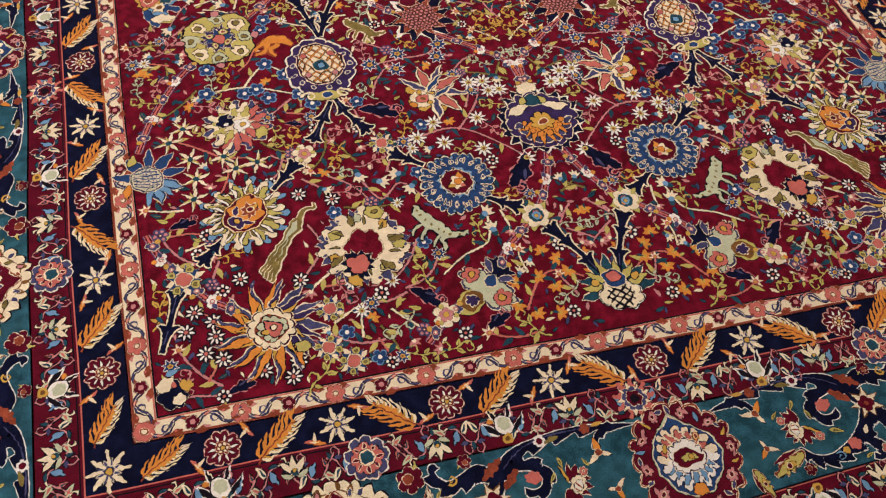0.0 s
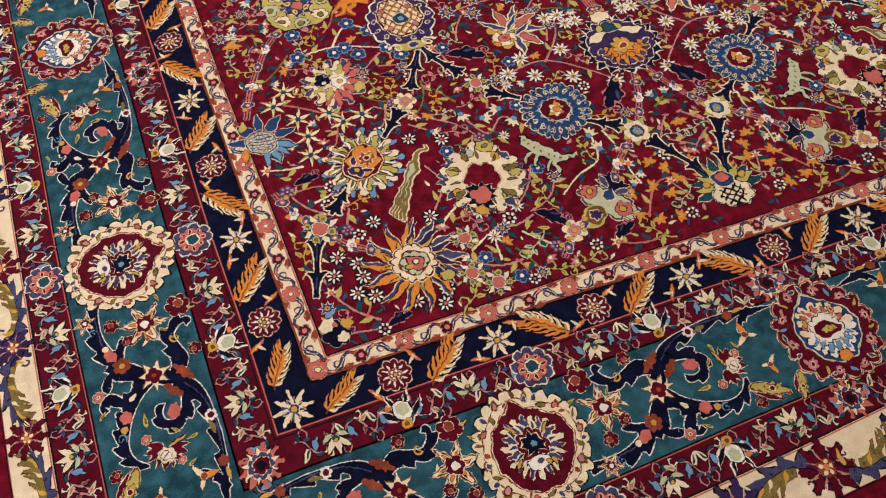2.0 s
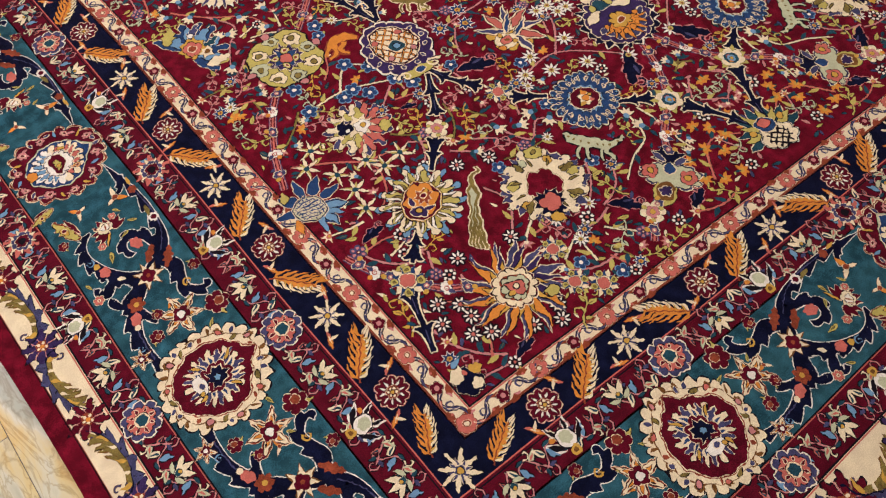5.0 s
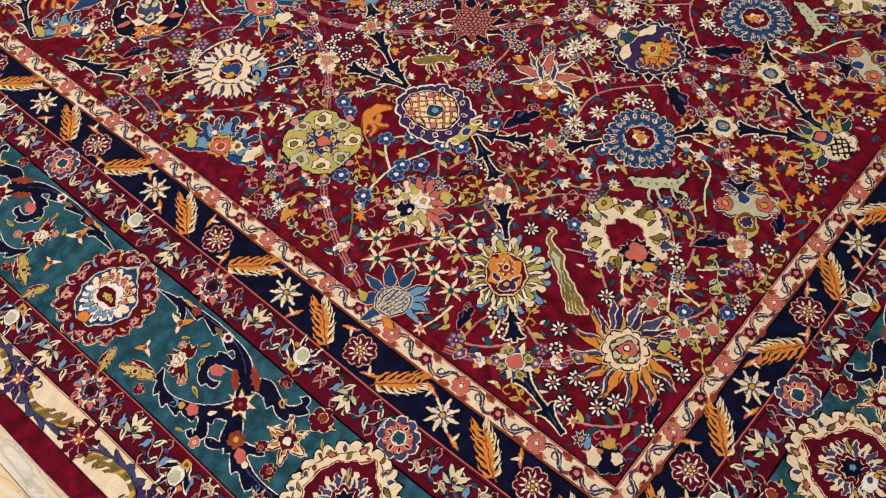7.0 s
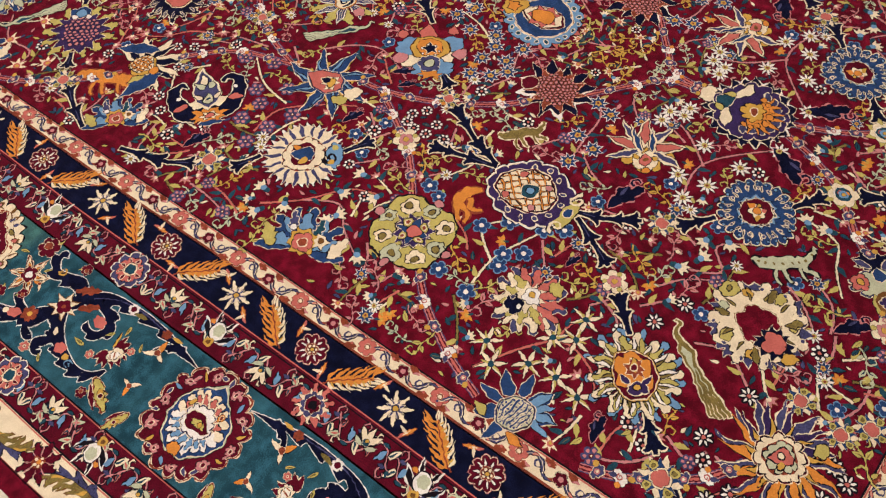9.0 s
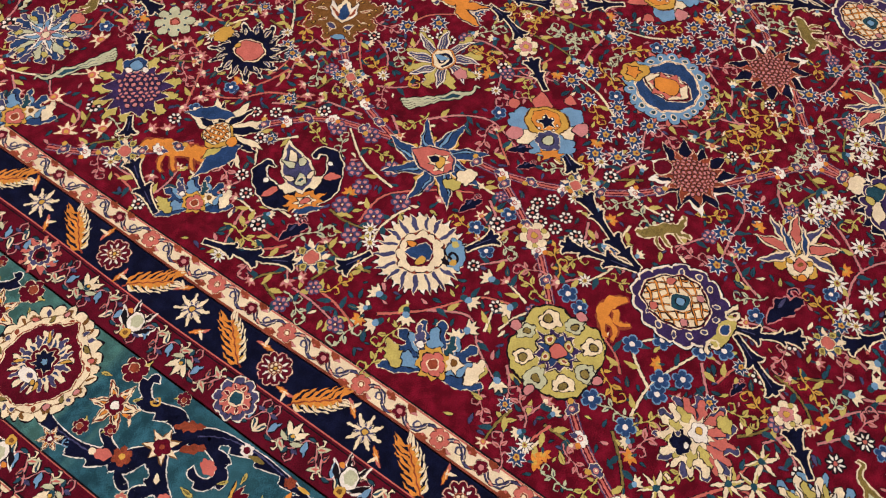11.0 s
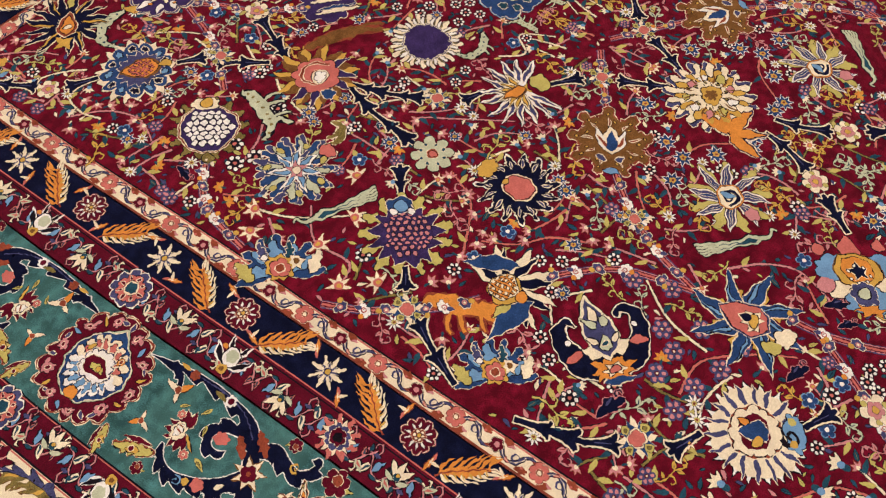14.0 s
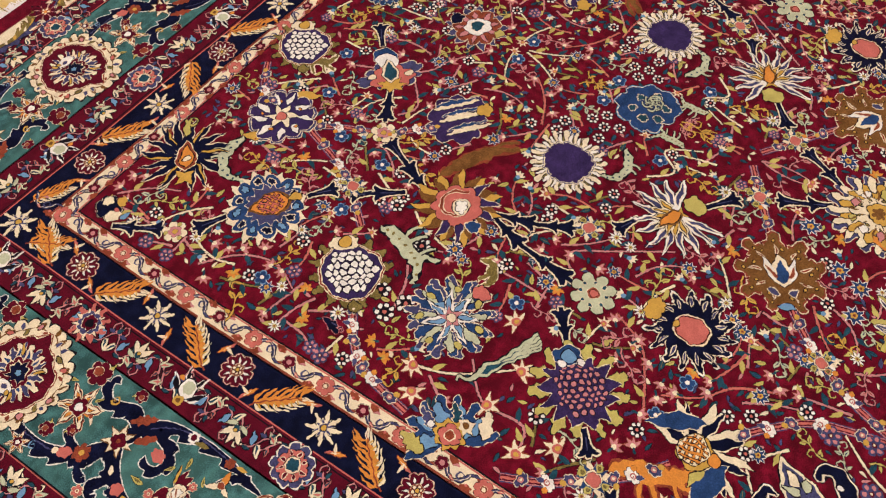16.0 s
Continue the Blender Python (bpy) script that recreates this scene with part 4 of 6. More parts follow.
def plumed(name, wool, edge, core):
    """A plain slender patch that ends in a fan of long strips."""
    tail = [strip(smooth([(-0.05, 0.012 * k), (0.3, 0.03 * k + 0.02), (0.62 + 0.02 * k, 0.045 * k)], 5), 0.028, 0.036) for k in (-2, -1, 0, 1, 2)]
    body = [leaf(-0.42, 0.0, 0, 0.52, 0.085), strip(smooth([(-0.36, 0.0), (-0.5, 0.03), (-0.56, 0.1), (-0.64, 0.09)], 5), 0.06, 0.025)]
    FIGURE[name] = wool_mesh("woven_figure", [[(grow(o, 0.016), edge) for o in body + tail], [(o, wool) for o in tail], [(body[0], wool), (body[1], wool)], [(leaf(-0.34, -0.005, 0, 0.36, 0.045), core), *[(strip([(-0.02, 0.014 * k), (0.3, 0.035 * k + 0.02)], 0.01), core) for k in (-1, 1)]]], 0.0, None, 0.02)


plumed("long_tail", "olive", "cream", "pale")
plumed("pale_tail", "pale", "black", "leaf")
figure("brown_tail", "brown", [(-0.7, -0.1), (-0.45, -0.05), (-0.08, 0.035), (0.3, 0.12), (0.75, 0.02)], [([(0.1, 0.12), (0.5, 0.2), (0.8, 0.14)], 0.08, 0.04)], "rust")
figure("blob", "olive", [(-0.5, 0.1), (-0.2, 0.3), (0.15, 0.2), (0.35, -0.1), (0.3, -0.45)], [([(-0.1, 0.2), (0.08, 0.035), (0.1, -0.3)], 0.2, 0.1)], "wine")
CLOUD_SHAPES = [barbed(-1.05, -0.1, 4, 2.0, 0.42, 3, 0.08), cloud(0.45, 0.4, 5, 0.4, 7, 0.1, 0.12), curl(1.0, 0.15, 340, 0.3, 0.14, 0.7)]
CLOUD_NAVY = wool_mesh("cloud_band", [[(grow(o, 0.055), "pink") for o in CLOUD_SHAPES], [(o, "navy") for o in CLOUD_SHAPES], [(leaf(-0.2, 0.1, 20, 0.6, 0.07), "slate")]])

# ---- large motifs, each with its mirror image ----
for kind, x, y, degrees, r in (
        ("helmet", 0.349, 1.855, 52, 0.102), ("wheel", 0.346, 1.498, 126, 0.104), ("blue_lily", 0.57, 1.624, 92, 0.1), ("crest", 0.82, 1.476, 38, 0.098), ("star_red", 0.893, 1.114, 37, 0.092),
        ("yellow", 0.319, 1.125, 42, 0.1), ("urn", 0.573, 0.968, 89, 0.11), ("lily", 0.847, 0.823, 31, 0.085), ("rosette", 0.827, 0.513, 126, 0.09), ("cross", 0.987, 0.378, 28, 0.036),
        ("goblet", 0.799, 0.205, 36, 0.085), ("wreath", 0.559, 0.375, 62, 0.098), ("sun", 0.301, 0.52, 37, 0.092)):
    both(kind, ART[kind], x, y, degrees, r, 0.003)
for kind, x, y, degrees, r in (
        ("spiky", 0.312, 0.2, 125, 0.105), ("cactus", 0.325, 0.799, 134, 0.07), ("fish", 0.092, 0.671, 50, 0.072), ("half_palm", 0.141, 1.983, 41, 0.075), ("half_palm", 0.131, 1.31, 20, 0.095),
        ("fan_leaf", 0.33, 2.083, 142, 0.095), ("plum", 0.315, 2.348, 43, 0.095), ("blue_gold", 0.308, 2.668, -25, 0.088), ("check", 0.278, 2.923, 43, 0.092), ("white_flower", 0.535, 2.44, 41, 0.056),
        ("navy_red", 0.574, 2.218, 84, 0.088), ("oak", 0.823, 2.116, 31, 0.094), ("fan", 0.832, 2.384, 153, 0.096)):
    both(kind, ART[kind], x, y, degrees, r, 0.003)
for kind, x, y, degrees, r in (
        ("swirl", 0.845, 1.808, -52, 0.057), ("half_palm", 0.07, 2.503, 45, 0.085), ("spiral", 0.566, 2.829, 92, 0.085), ("heart", 0.311, 3.202, 146, 0.092), ("claw", 0.318, 3.47, 42, 0.115),
        ("purple_white", 0.552, 3.361, -91, 0.084), ("check", 0.782, 3.481, 36, 0.088), ("drop", 0.835, 3.234, 45, 0.085), ("zig_leaf", 0.8, 2.983, 147, 0.08), ("pool", 0.83, 2.682, 30, 0.083)):
    both(kind, ART[kind], x, y, degrees, r, 0.003)
for kind, x, y, degrees, r in (("oval", AX, 1.299, 92, 0.112), ("big_palm", AX, 0.675, 89, 0.112), ("gold", AX, 1.99, 95, 0.105), ("scaled_flower", AX, 2.6, 90, 0.085), ("round", AX, 3.135, 90, 0.075), ("vase", AX, 0.14, 90, 0.085), ("rosette", AX, 3.45, 90, 0.08)):
    patch(kind, ART[kind], field, x, y, degrees, r, r, 0.003)
for k, (x, y, r) in enumerate(((0.672, 0.673, 0.034), (0.473, 0.675, 0.031), (0.14, 0.364, 0.042), (0.196, 1.682, 0.04), (0.533, 1.321, 0.036), (0.707, 1.321, 0.031), (0.163, 2.226, 0.036), (0.652, 3.113, 0.034), (0.687, 2.539, 0.034),
                               (0.997, 2.246, 0.034), (1.008, 1.662, 0.034), (0.656, 1.953, 0.03), (0.473, 3.07, 0.032), (0.135, 3.326, 0.03), (0.424, 0.13, 0.032), (0.446, 0.224, 0.032), (0.696, 0.156, 0.032), (0.471, 0.088, 0.034))):
    both("small_flower", ART["joint_bloom" if k % 3 == 1 else "joint_flower"], x, y, 40 + 31 * k, r, 0.0045)

patch("maple_leaf", ART["maple_leaf"], field, 1.02, 1.9, -13, 0.1, 0.1, 0.0035)

# ---- plain woven figures ----
for kind, ax, ay, bx, by, flip in (("sitter", 0.5, 1.142, 0.42, 1.0, 1), ("runner", 0.656, 1.135, 0.774, 1.04, 1), ("long_tail", 0.466, 0.536, 0.308, 0.323, 1), ("pale_runner", 0.673, 0.457, 0.79, 0.324, 1), ("orange_runner", 0.173, 2.214, 0.303, 2.033, 1),
                                   ("pale_tail", 0.17, 2.572, 0.381, 2.46, 1), ("pale_runner", 0.451, 2.94, 0.362, 2.76, -1), ("blob", 0.473, 2.716, 0.42, 2.62, 1), ("pale_tail", 0.825, 1.652, 0.653, 1.807, -1), ("spotted", 0.437, 3.42, 0.293, 3.333, 1),
                                   ("runner", 0.699, 3.469, 0.792, 3.353, 1), ("brown_tail", 0.628, 2.939, 0.79, 2.797, 1), ("spotted", 0.957, 2.554, 0.82, 2.562, -1), ("pale_runner", 1.05, 2.46, 1.04, 2.56, 1)):
    length = math.hypot(bx - ax, by - ay)
    both("woven_figure", FIGURE[kind], (ax + bx) / 2, (ay + by) / 2, math.degrees(math.atan2(by - ay, bx - ax)) + 90, length / 1.45, 0.0035, length / 1.45 * flip)
for ax, ay, bx, by in ((0.124, 0.516, 0.189, 0.521), (0.639, 0.244, 0.695, 0.182), (0.191, 1.777, 0.261, 1.747), (0.489, 1.5, 0.546, 1.473), (0.703, 1.509, 0.739, 1.459), (0.647, 0.808, 0.745, 0.762), (0.446, 0.789, 0.488, 0.773), (0.67, 1.463, 0.704, 1.429), (0.154, 2.895, 0.139, 2.844), (0.771, 0.103, 0.837, 0.134), (0.2, 0.075, 0.26, 0.085), (1.033, 0.563, 0.96, 0.469)):
    both("cloud_band", CLOUD_NAVY, (ax + bx) / 2, (ay + by) / 2, math.degrees(math.atan2(by - ay, bx - ax)) + 90, math.hypot(bx - ax, by - ay) / 2.0, 0.002)


# ---- navy trumpet stems ----
def trumpet(length, w=0.02):
    """A rod that widens into a bell with two points turned outwards and a short tongue."""
    side = [(0.3, 0.0), (0.31, 0.34), (0.4, 0.54), (0.6, 0.7), (0.92, 0.83), (1.25, 0.88), (1.0, 0.93), (0.62, 0.92), (0.34, 0.89), (0.2, 1.0)]
    return [(x * w, y * length) for x, y in side] + [(-x * w, y * length) for x, y in side[::-1]]


@functools.lru_cache(None)
def trumpet_mesh(size):
    shape = trumpet(size * 0.01)
    if size > 9:
        upper = trumpet(size * 0.0056, 0.017)
        return wool_mesh("trumpet_stem", [[(grow(o, 0.0052), "black") for o in (upper, shape)], [(grow(o, 0.0038), "cream") for o in (upper, shape)], [(shape, "navy"), (upper, "navy")]], 0.0, None, 0.0035, False)
    glint = strip([(-0.001, size * 0.003), (0.0005, size * 0.0075)], 0.003, 0.002)
    return wool_mesh("trumpet_stem", [[(grow(shape, 0.0052), "black")], [(grow(shape, 0.0038), "cream")], [(shape, "navy")], [(glint, "slate")]], 0.0, None, 0.0035, False)


def stem(*points):
    for (ax, ay), (bx, by) in zip(points, points[1:]):
        length = math.hypot(bx - ax, by - ay)
        size = max(3, round(length * 104))
        both("trumpet_stem", trumpet_mesh(size), ax, ay, math.degrees(math.atan2(by - ay, bx - ax)), 1.0, 0.0025, length * 104 / size)


stem((0.586, 0.853), (0.605, 0.793), (0.651, 0.714))
stem((0.759, 0.583), (0.686, 0.644))
stem((0.885, 0.455), (0.961, 0.402))
stem((1.085, 0.182), (1.059, 0.245), (1.003, 0.351))
stem((0.575, 0.84), (0.537, 0.774), (0.503, 0.713))
stem((0.378, 0.578), (0.454, 0.651))
stem((0.249, 0.464), (0.18, 0.402))
stem((0.075, 0.19), (0.098, 0.255), (0.125, 0.34))
stem((0.282, 1.586), (0.209, 1.62))
stem((0.089, 1.901), (0.127, 1.765), (0.167, 1.702))
stem((0.412, 1.423), (0.483, 1.383))
stem((0.593, 1.084), (0.574, 1.168), (0.552, 1.261))
stem((0.787, 1.422), (0.74, 1.346))
stem((0.597, 1.087), (0.634, 1.182), (0.697, 1.292))
stem((0.245, 2.296), (0.199, 2.26))
stem((0.08, 2.04), (0.115, 2.12), (0.153, 2.191))
stem((0.388, 2.419), (0.462, 2.476))
stem((0.588, 2.741), (0.555, 2.642), (0.536, 2.5))
stem((0.597, 2.74), (0.626, 2.644), (0.667, 2.562))
stem((0.777, 2.457), (0.718, 2.486))
stem((0.53, 2.955), (0.483, 3.02), (0.447, 3.06))
stem((0.389, 3.141), (0.447, 3.093))
stem((0.244, 3.255), (0.165, 3.3))
stem((0.066, 3.458), (0.091, 3.409), (0.126, 3.354))
stem((0.556, 2.904), (0.603, 3.006), (0.638, 3.085))
stem((0.782, 3.19), (0.686, 3.14))
stem((0.899, 3.305), (0.963, 3.358))
stem((0.896, 2.338), (0.966, 2.28))
stem((1.073, 2.09), (1.043, 2.142), (1.012, 2.209))
stem((0.913, 1.539), (0.98, 1.625))
stem((1.077, 1.824), (1.064, 1.763), (1.031, 1.691))


# ---- salmon vines with buds ----
def vine(*points):
    for side in (points, flipped(points)):
        line = smooth(side)
        drawn("vine", [[(strip(line, 0.02), "slate")], [(strip(line, 0.0155), "pink")], [(strip(line, 0.0115), "wine")], [(strip(line, 0.005), "salmon")]], field, 0.0002)
    for k, (x, y) in enumerate(smooth(points, 2)[1:-1]):
        both("vine_bud", ART["vine_bud" if k % 2 else "vine_bud_blue"], x, y, 47 * k + 90, 0.02, 0.004)


vine((0.633, 1.495), (0.582, 1.406), (0.506, 1.293), (0.406, 1.195))
vine((0.263, 1.063), (0.188, 0.983), (0.115, 0.862), (0.071, 0.753))
vine((0.624, 1.601), (0.634, 1.476), (0.682, 1.338), (0.769, 1.199), (0.84, 1.135))
vine((0.921, 1.04), (1.027, 0.953), (1.09, 0.89), (1.1, 0.765))
vine((1.087, 0.573), (1.051, 0.479), (0.991, 0.388), (0.887, 0.299), (0.852, 0.241))
vine((0.746, 0.184), (0.689, 0.143), (0.639, 0.097))
vine((0.069, 0.502), (0.097, 0.427), (0.14, 0.364), (0.194, 0.296), (0.265, 0.251))
vine((0.382, 0.156), (0.446, 0.111))
vine((0.229, 2.872), (0.172, 2.832), (0.118, 2.778), (0.091, 2.718), (0.072, 2.616))
vine((0.065, 2.381), (0.107, 2.297), (0.163, 2.226), (0.212, 2.166), (0.276, 2.116))
vine((0.382, 2.048), (0.456, 1.985), (0.524, 1.902), (0.566, 1.753))
vine((0.751, 2.062), (0.686, 1.99), (0.647, 1.935), (0.608, 1.867), (0.57, 1.755))
vine((0.895, 2.169), (0.986, 2.234), (1.08, 2.3))
vine((0.559, 3.284), (0.603, 3.219), (0.652, 3.113), (0.708, 3.049), (0.748, 3.007))
vine((0.555, 3.272), (0.509, 3.143), (0.469, 3.076), (0.392, 2.981))
vine((0.678, 3.52), (0.595, 3.457), (0.574, 3.381))

# ---- small flowers ----
FLORET = dict(
    white=wool_mesh("floret", [petals(9, 0.15, 1.05, 0.2, "black"), petals(9, 0.2, 0.98, 0.14, "white"), [(disc(0.28), "lime")], [(disc(0.13), "rust")]]),
    blue=wool_mesh("floret", [[(lobes(5, 1.05, 0.66), "sky")], [(lobes(5, 0.9, 0.55), "blue")], [(disc(0.26), "white")]]),
    spike=wool_mesh("floret", [petals(6, 0.0, 1.3, 0.2, "black", 10, 300), petals(6, 0.05, 1.22, 0.14, "cream", 10, 300), petals(3, 0.1, 0.9, 0.1, "lime", 40, 160), [(disc(0.22), "leaf")]]),
    black=wool_mesh("floret", [[(lobes(8, 1.05, 0.72), "black")], petals(8, 0.3, 0.92, 0.13, "white"), [(disc(0.2), "salmon")]]),
    mauve=wool_mesh("floret", [[(lobes(6, 1.0, 0.66), "slate")], dots(6, 0.6, 0.2, "pink"), [(disc(0.22), "wine")], [(disc(0.1), "cream")]]),
    dots=wool_mesh("floret", [[(lobes(7, 0.98, 0.66), "black")], dots(7, 0.66, 0.2, "white"), [(disc(0.18), "salmon")]]),
    bells=wool_mesh("floret", [[(leaf(0, -0.9, 90, 1.0, 0.3), "leaf")], petals(4, 0, 1.1, 0.3, "black", 40, 100), petals(4, 0.05, 1.0, 0.22, "cream", 40, 100), [(disc(0.3, 0, -0.1), "sky")]]),
    bluestar=wool_mesh("floret", [[(star(8, 1.1, 0.62), "white")], [(star(8, 0.98, 0.52), "blue")], [(lobes(5, 0.36, 0.24), "gold")], [(disc(0.13), "rust")]]),
    pink=wool_mesh("floret", [petals(4, 0.0, 1.05, 0.26, "rust", 20, 140), petals(4, 0.02, 0.95, 0.2, "pink", 20, 140), [(disc(0.26), "cream")], [(leaf(0, -0.9, 90, 0.8, 0.14), "leaf")]]),
    maple=wool_mesh("floret", [petals(5, 0, 1.05, 0.24, "rust", -10, 200), petals(5, 0, 0.98, 0.18, "cream", -10, 200), [(disc(0.34), "salmon")], [(disc(0.16), "gold")]]),
    orange=wool_mesh("floret", [petals(5, 0, 1.0, 0.27, "orange", 0, 200), [(disc(0.3), "gold")], [(leaf(0, -0.8, 90, 0.8, 0.16), "leaf")]]))


def florets(kind, r, *places):
    for k, (x, y) in enumerate(places):
        both("floret", FLORET[kind], x, y, 90 + 61 * k, r, 0.002)


florets("white", 0.027, (0.955, 0.838), (0.993, 0.836), (1.0, 0.8), (1.03, 0.801), (0.94, 0.711), (0.925, 0.607), (1.025, 0.556), (0.822, 0.716), (0.832, 0.644), (0.767, 0.673))
florets("blue", 0.022, (0.473, 0.959), (0.5, 0.88), (0.527, 0.842), (0.391, 0.918), (0.418, 0.881), (0.427, 1.006), (0.272, 1.011), (0.26, 0.924), (0.359, 0.908), (0.451, 1.18))
florets("spike", 0.031, (0.187, 0.813), (0.148, 0.772), (0.195, 0.71), (0.277, 0.705), (0.3, 0.662), (0.354, 0.672), (0.201, 0.646), (0.189, 0.585))
florets("black", 0.021, (0.512, 0.522), (0.436, 0.552), (0.396, 0.311), (0.264, 0.341), (0.153, 0.275), (0.191, 0.244), (0.191, 0.207), (0.356, 0.112), (0.338, 0.079), (0.281, 0.106), (0.13, 0.23), (0.165, 0.17), (0.2, 0.15))
florets("mauve", 0.024, (0.512, 1.874), (0.542, 1.793), (0.442, 1.762), (0.491, 1.694), (0.41, 1.717), (0.501, 1.607), (0.344, 1.72), (0.43, 1.618), (0.362, 1.642), (0.293, 1.652))
florets("dots", 0.018, (0.433, 2.066), (0.461, 2.025), (0.38, 2.001), (0.274, 1.96), (0.24, 1.917), (0.204, 1.967), (0.612, 1.365), (0.641, 1.341), (0.575, 1.331), (0.577, 1.294), (0.588, 1.245), (0.616, 1.29), (0.475, 2.992), (0.515, 2.949), (0.992, 2.704), (0.983, 2.665), (0.942, 2.658), (1.021, 2.678), (1.0, 2.63))
florets("dots", 0.026, (0.279, 2.837), (0.28, 2.769), (0.237, 2.795), (0.425, 2.831))
florets("bells", 0.026, (0.211, 1.508), (0.15, 1.47), (0.203, 1.428), (0.311, 1.341), (0.252, 1.302), (0.221, 1.309), (0.383, 1.335), (0.347, 1.262), (0.192, 1.186), (0.591, 0.582), (0.64, 0.553), (0.867, 0.409), (0.871, 0.361), (0.688, 0.569), (0.712, 0.523))
florets("bluestar", 0.025, (0.98, 1.505), (1.022, 1.479), (0.951, 1.437), (0.936, 1.34), (0.88, 1.344), (0.874, 1.255), (0.984, 2.11), (1.05, 1.838), (0.905, 2.007), (1.013, 1.831), (0.885, 1.951), (0.942, 1.891), (0.809, 1.937), (1.034, 1.48), (0.972, 1.364), (0.968, 1.272), (0.815, 1.334), (0.837, 1.284), (0.906, 1.282), (0.913, 0.998), (0.897, 0.951), (0.792, 0.981), (0.707, 0.953), (0.774, 0.925))
florets("pink", 0.021, (0.571, 2.596), (0.598, 2.533), (0.546, 2.57), (0.6, 2.464), (0.487, 2.302), (0.503, 2.366), (0.418, 2.318), (0.452, 2.256), (0.389, 2.205), (0.337, 2.217), (0.245, 2.226), (0.268, 2.195), (0.42, 2.178), (0.461, 2.123), (0.551, 2.002))
florets("pink", 0.021, (0.159, 3.528), (0.203, 3.526), (0.219, 3.503), (0.163, 3.229), (0.188, 3.165), (0.217, 3.123), (0.189, 3.08), (0.192, 3.05), (0.081, 3.185), (0.537, 3.166), (0.658, 3.189), (0.974, 3.282), (0.904, 3.24), (0.801, 3.33), (0.73, 3.154), (0.878, 3.1), (0.955, 3.117), (1.0, 2.833), (1.05, 3.052), (1.03, 2.9), (0.95, 2.8))
florets("maple", 0.031, (0.378, 2.542), (0.168, 2.666), (0.117, 2.634), (0.178, 2.488), (0.281, 2.469), (0.121, 2.38), (0.178, 2.317))
florets("orange", 0.021, (0.965, 0.276), (0.995, 0.249), (1.009, 0.214), (0.965, 0.18), (0.932, 0.212), (1.062, 0.198), (1.06, 0.252), (0.878, 0.206), (0.865, 0.148), (0.9, 0.12), (0.95, 0.11))


# ---- thin branches ----
def branch(wool, *points):
    for side in (points, flipped(points)):
        line = smooth(side)
        shapes = [(strip(line, 0.0062, 0.004), wool)]
        leaves = []
        for k in range(3, len(line) - 2, 4):
            a = math.degrees(math.atan2(line[k + 1][1] - line[k - 1][1], line[k + 1][0] - line[k - 1][0]))
            leaves.append((leaf(*line[k], a + (50 if k % 8 < 4 else -50), 0.034, 0.0068, 0.15), "leaf" if k % 3 else "lime"))
        drawn("branch", [[(grow(o, 0.0016), "black") for o, _ in shapes], shapes, leaves], field, 0.0001)


for wool, points in (("pink", ((0.767, 0.673), (0.85, 0.69), (0.92, 0.665), (1.02, 0.57))), ("pink", ((0.88, 0.68), (0.95, 0.76), (0.98, 0.83))), ("cream", ((0.26, 0.924), (0.36, 0.93), (0.45, 0.9), (0.53, 0.86))), ("cream", ((0.36, 0.93), (0.42, 1.0), (0.47, 0.97))),
                     ("salmon", ((0.12, 0.8), (0.22, 0.74), (0.28, 0.68), (0.26, 0.6), (0.2, 0.55))), ("salmon", ((0.25, 0.7), (0.33, 0.69), (0.37, 0.66))), ("salmon", ((0.33, 1.66), (0.42, 1.66), (0.5, 1.58), (0.55, 1.5))), ("cream", ((0.45, 1.66), (0.47, 1.76), (0.53, 1.85))),
                     ("cream", ((0.25, 1.79), (0.26, 1.9), (0.33, 1.97), (0.44, 2.04))), ("salmon", ((0.17, 1.48), (0.24, 1.4), (0.33, 1.33), (0.36, 1.25))), ("pink", ((0.24, 1.4), (0.28, 1.32), (0.23, 1.26), (0.19, 1.19))), ("pink", ((0.59, 0.58), (0.63, 0.5), (0.69, 0.54), (0.75, 0.46))),
                     ("pink", ((0.4, 0.31), (0.46, 0.39), (0.44, 0.46))), ("cream", ((0.87, 0.4), (0.85, 0.33), (0.78, 0.3), (0.72, 0.26))), ("salmon", ((0.88, 0.13), (0.93, 0.2), (0.98, 0.22), (1.04, 0.19))), ("salmon", ((0.16, 0.1), (0.2, 0.17), (0.19, 0.25), (0.15, 0.28))),
                     ("pink", ((0.82, 1.33), (0.87, 1.25), (0.96, 1.27), (1.02, 1.2))), ("pink", ((0.7, 0.95), (0.79, 0.96), (0.88, 0.97), (0.95, 1.03))), ("cream", ((0.93, 1.34), (0.98, 1.42), (1.0, 1.5))), ("salmon", ((0.34, 2.21), (0.42, 2.25), (0.48, 2.29), (0.52, 2.37)))):
    branch(wool, *points)
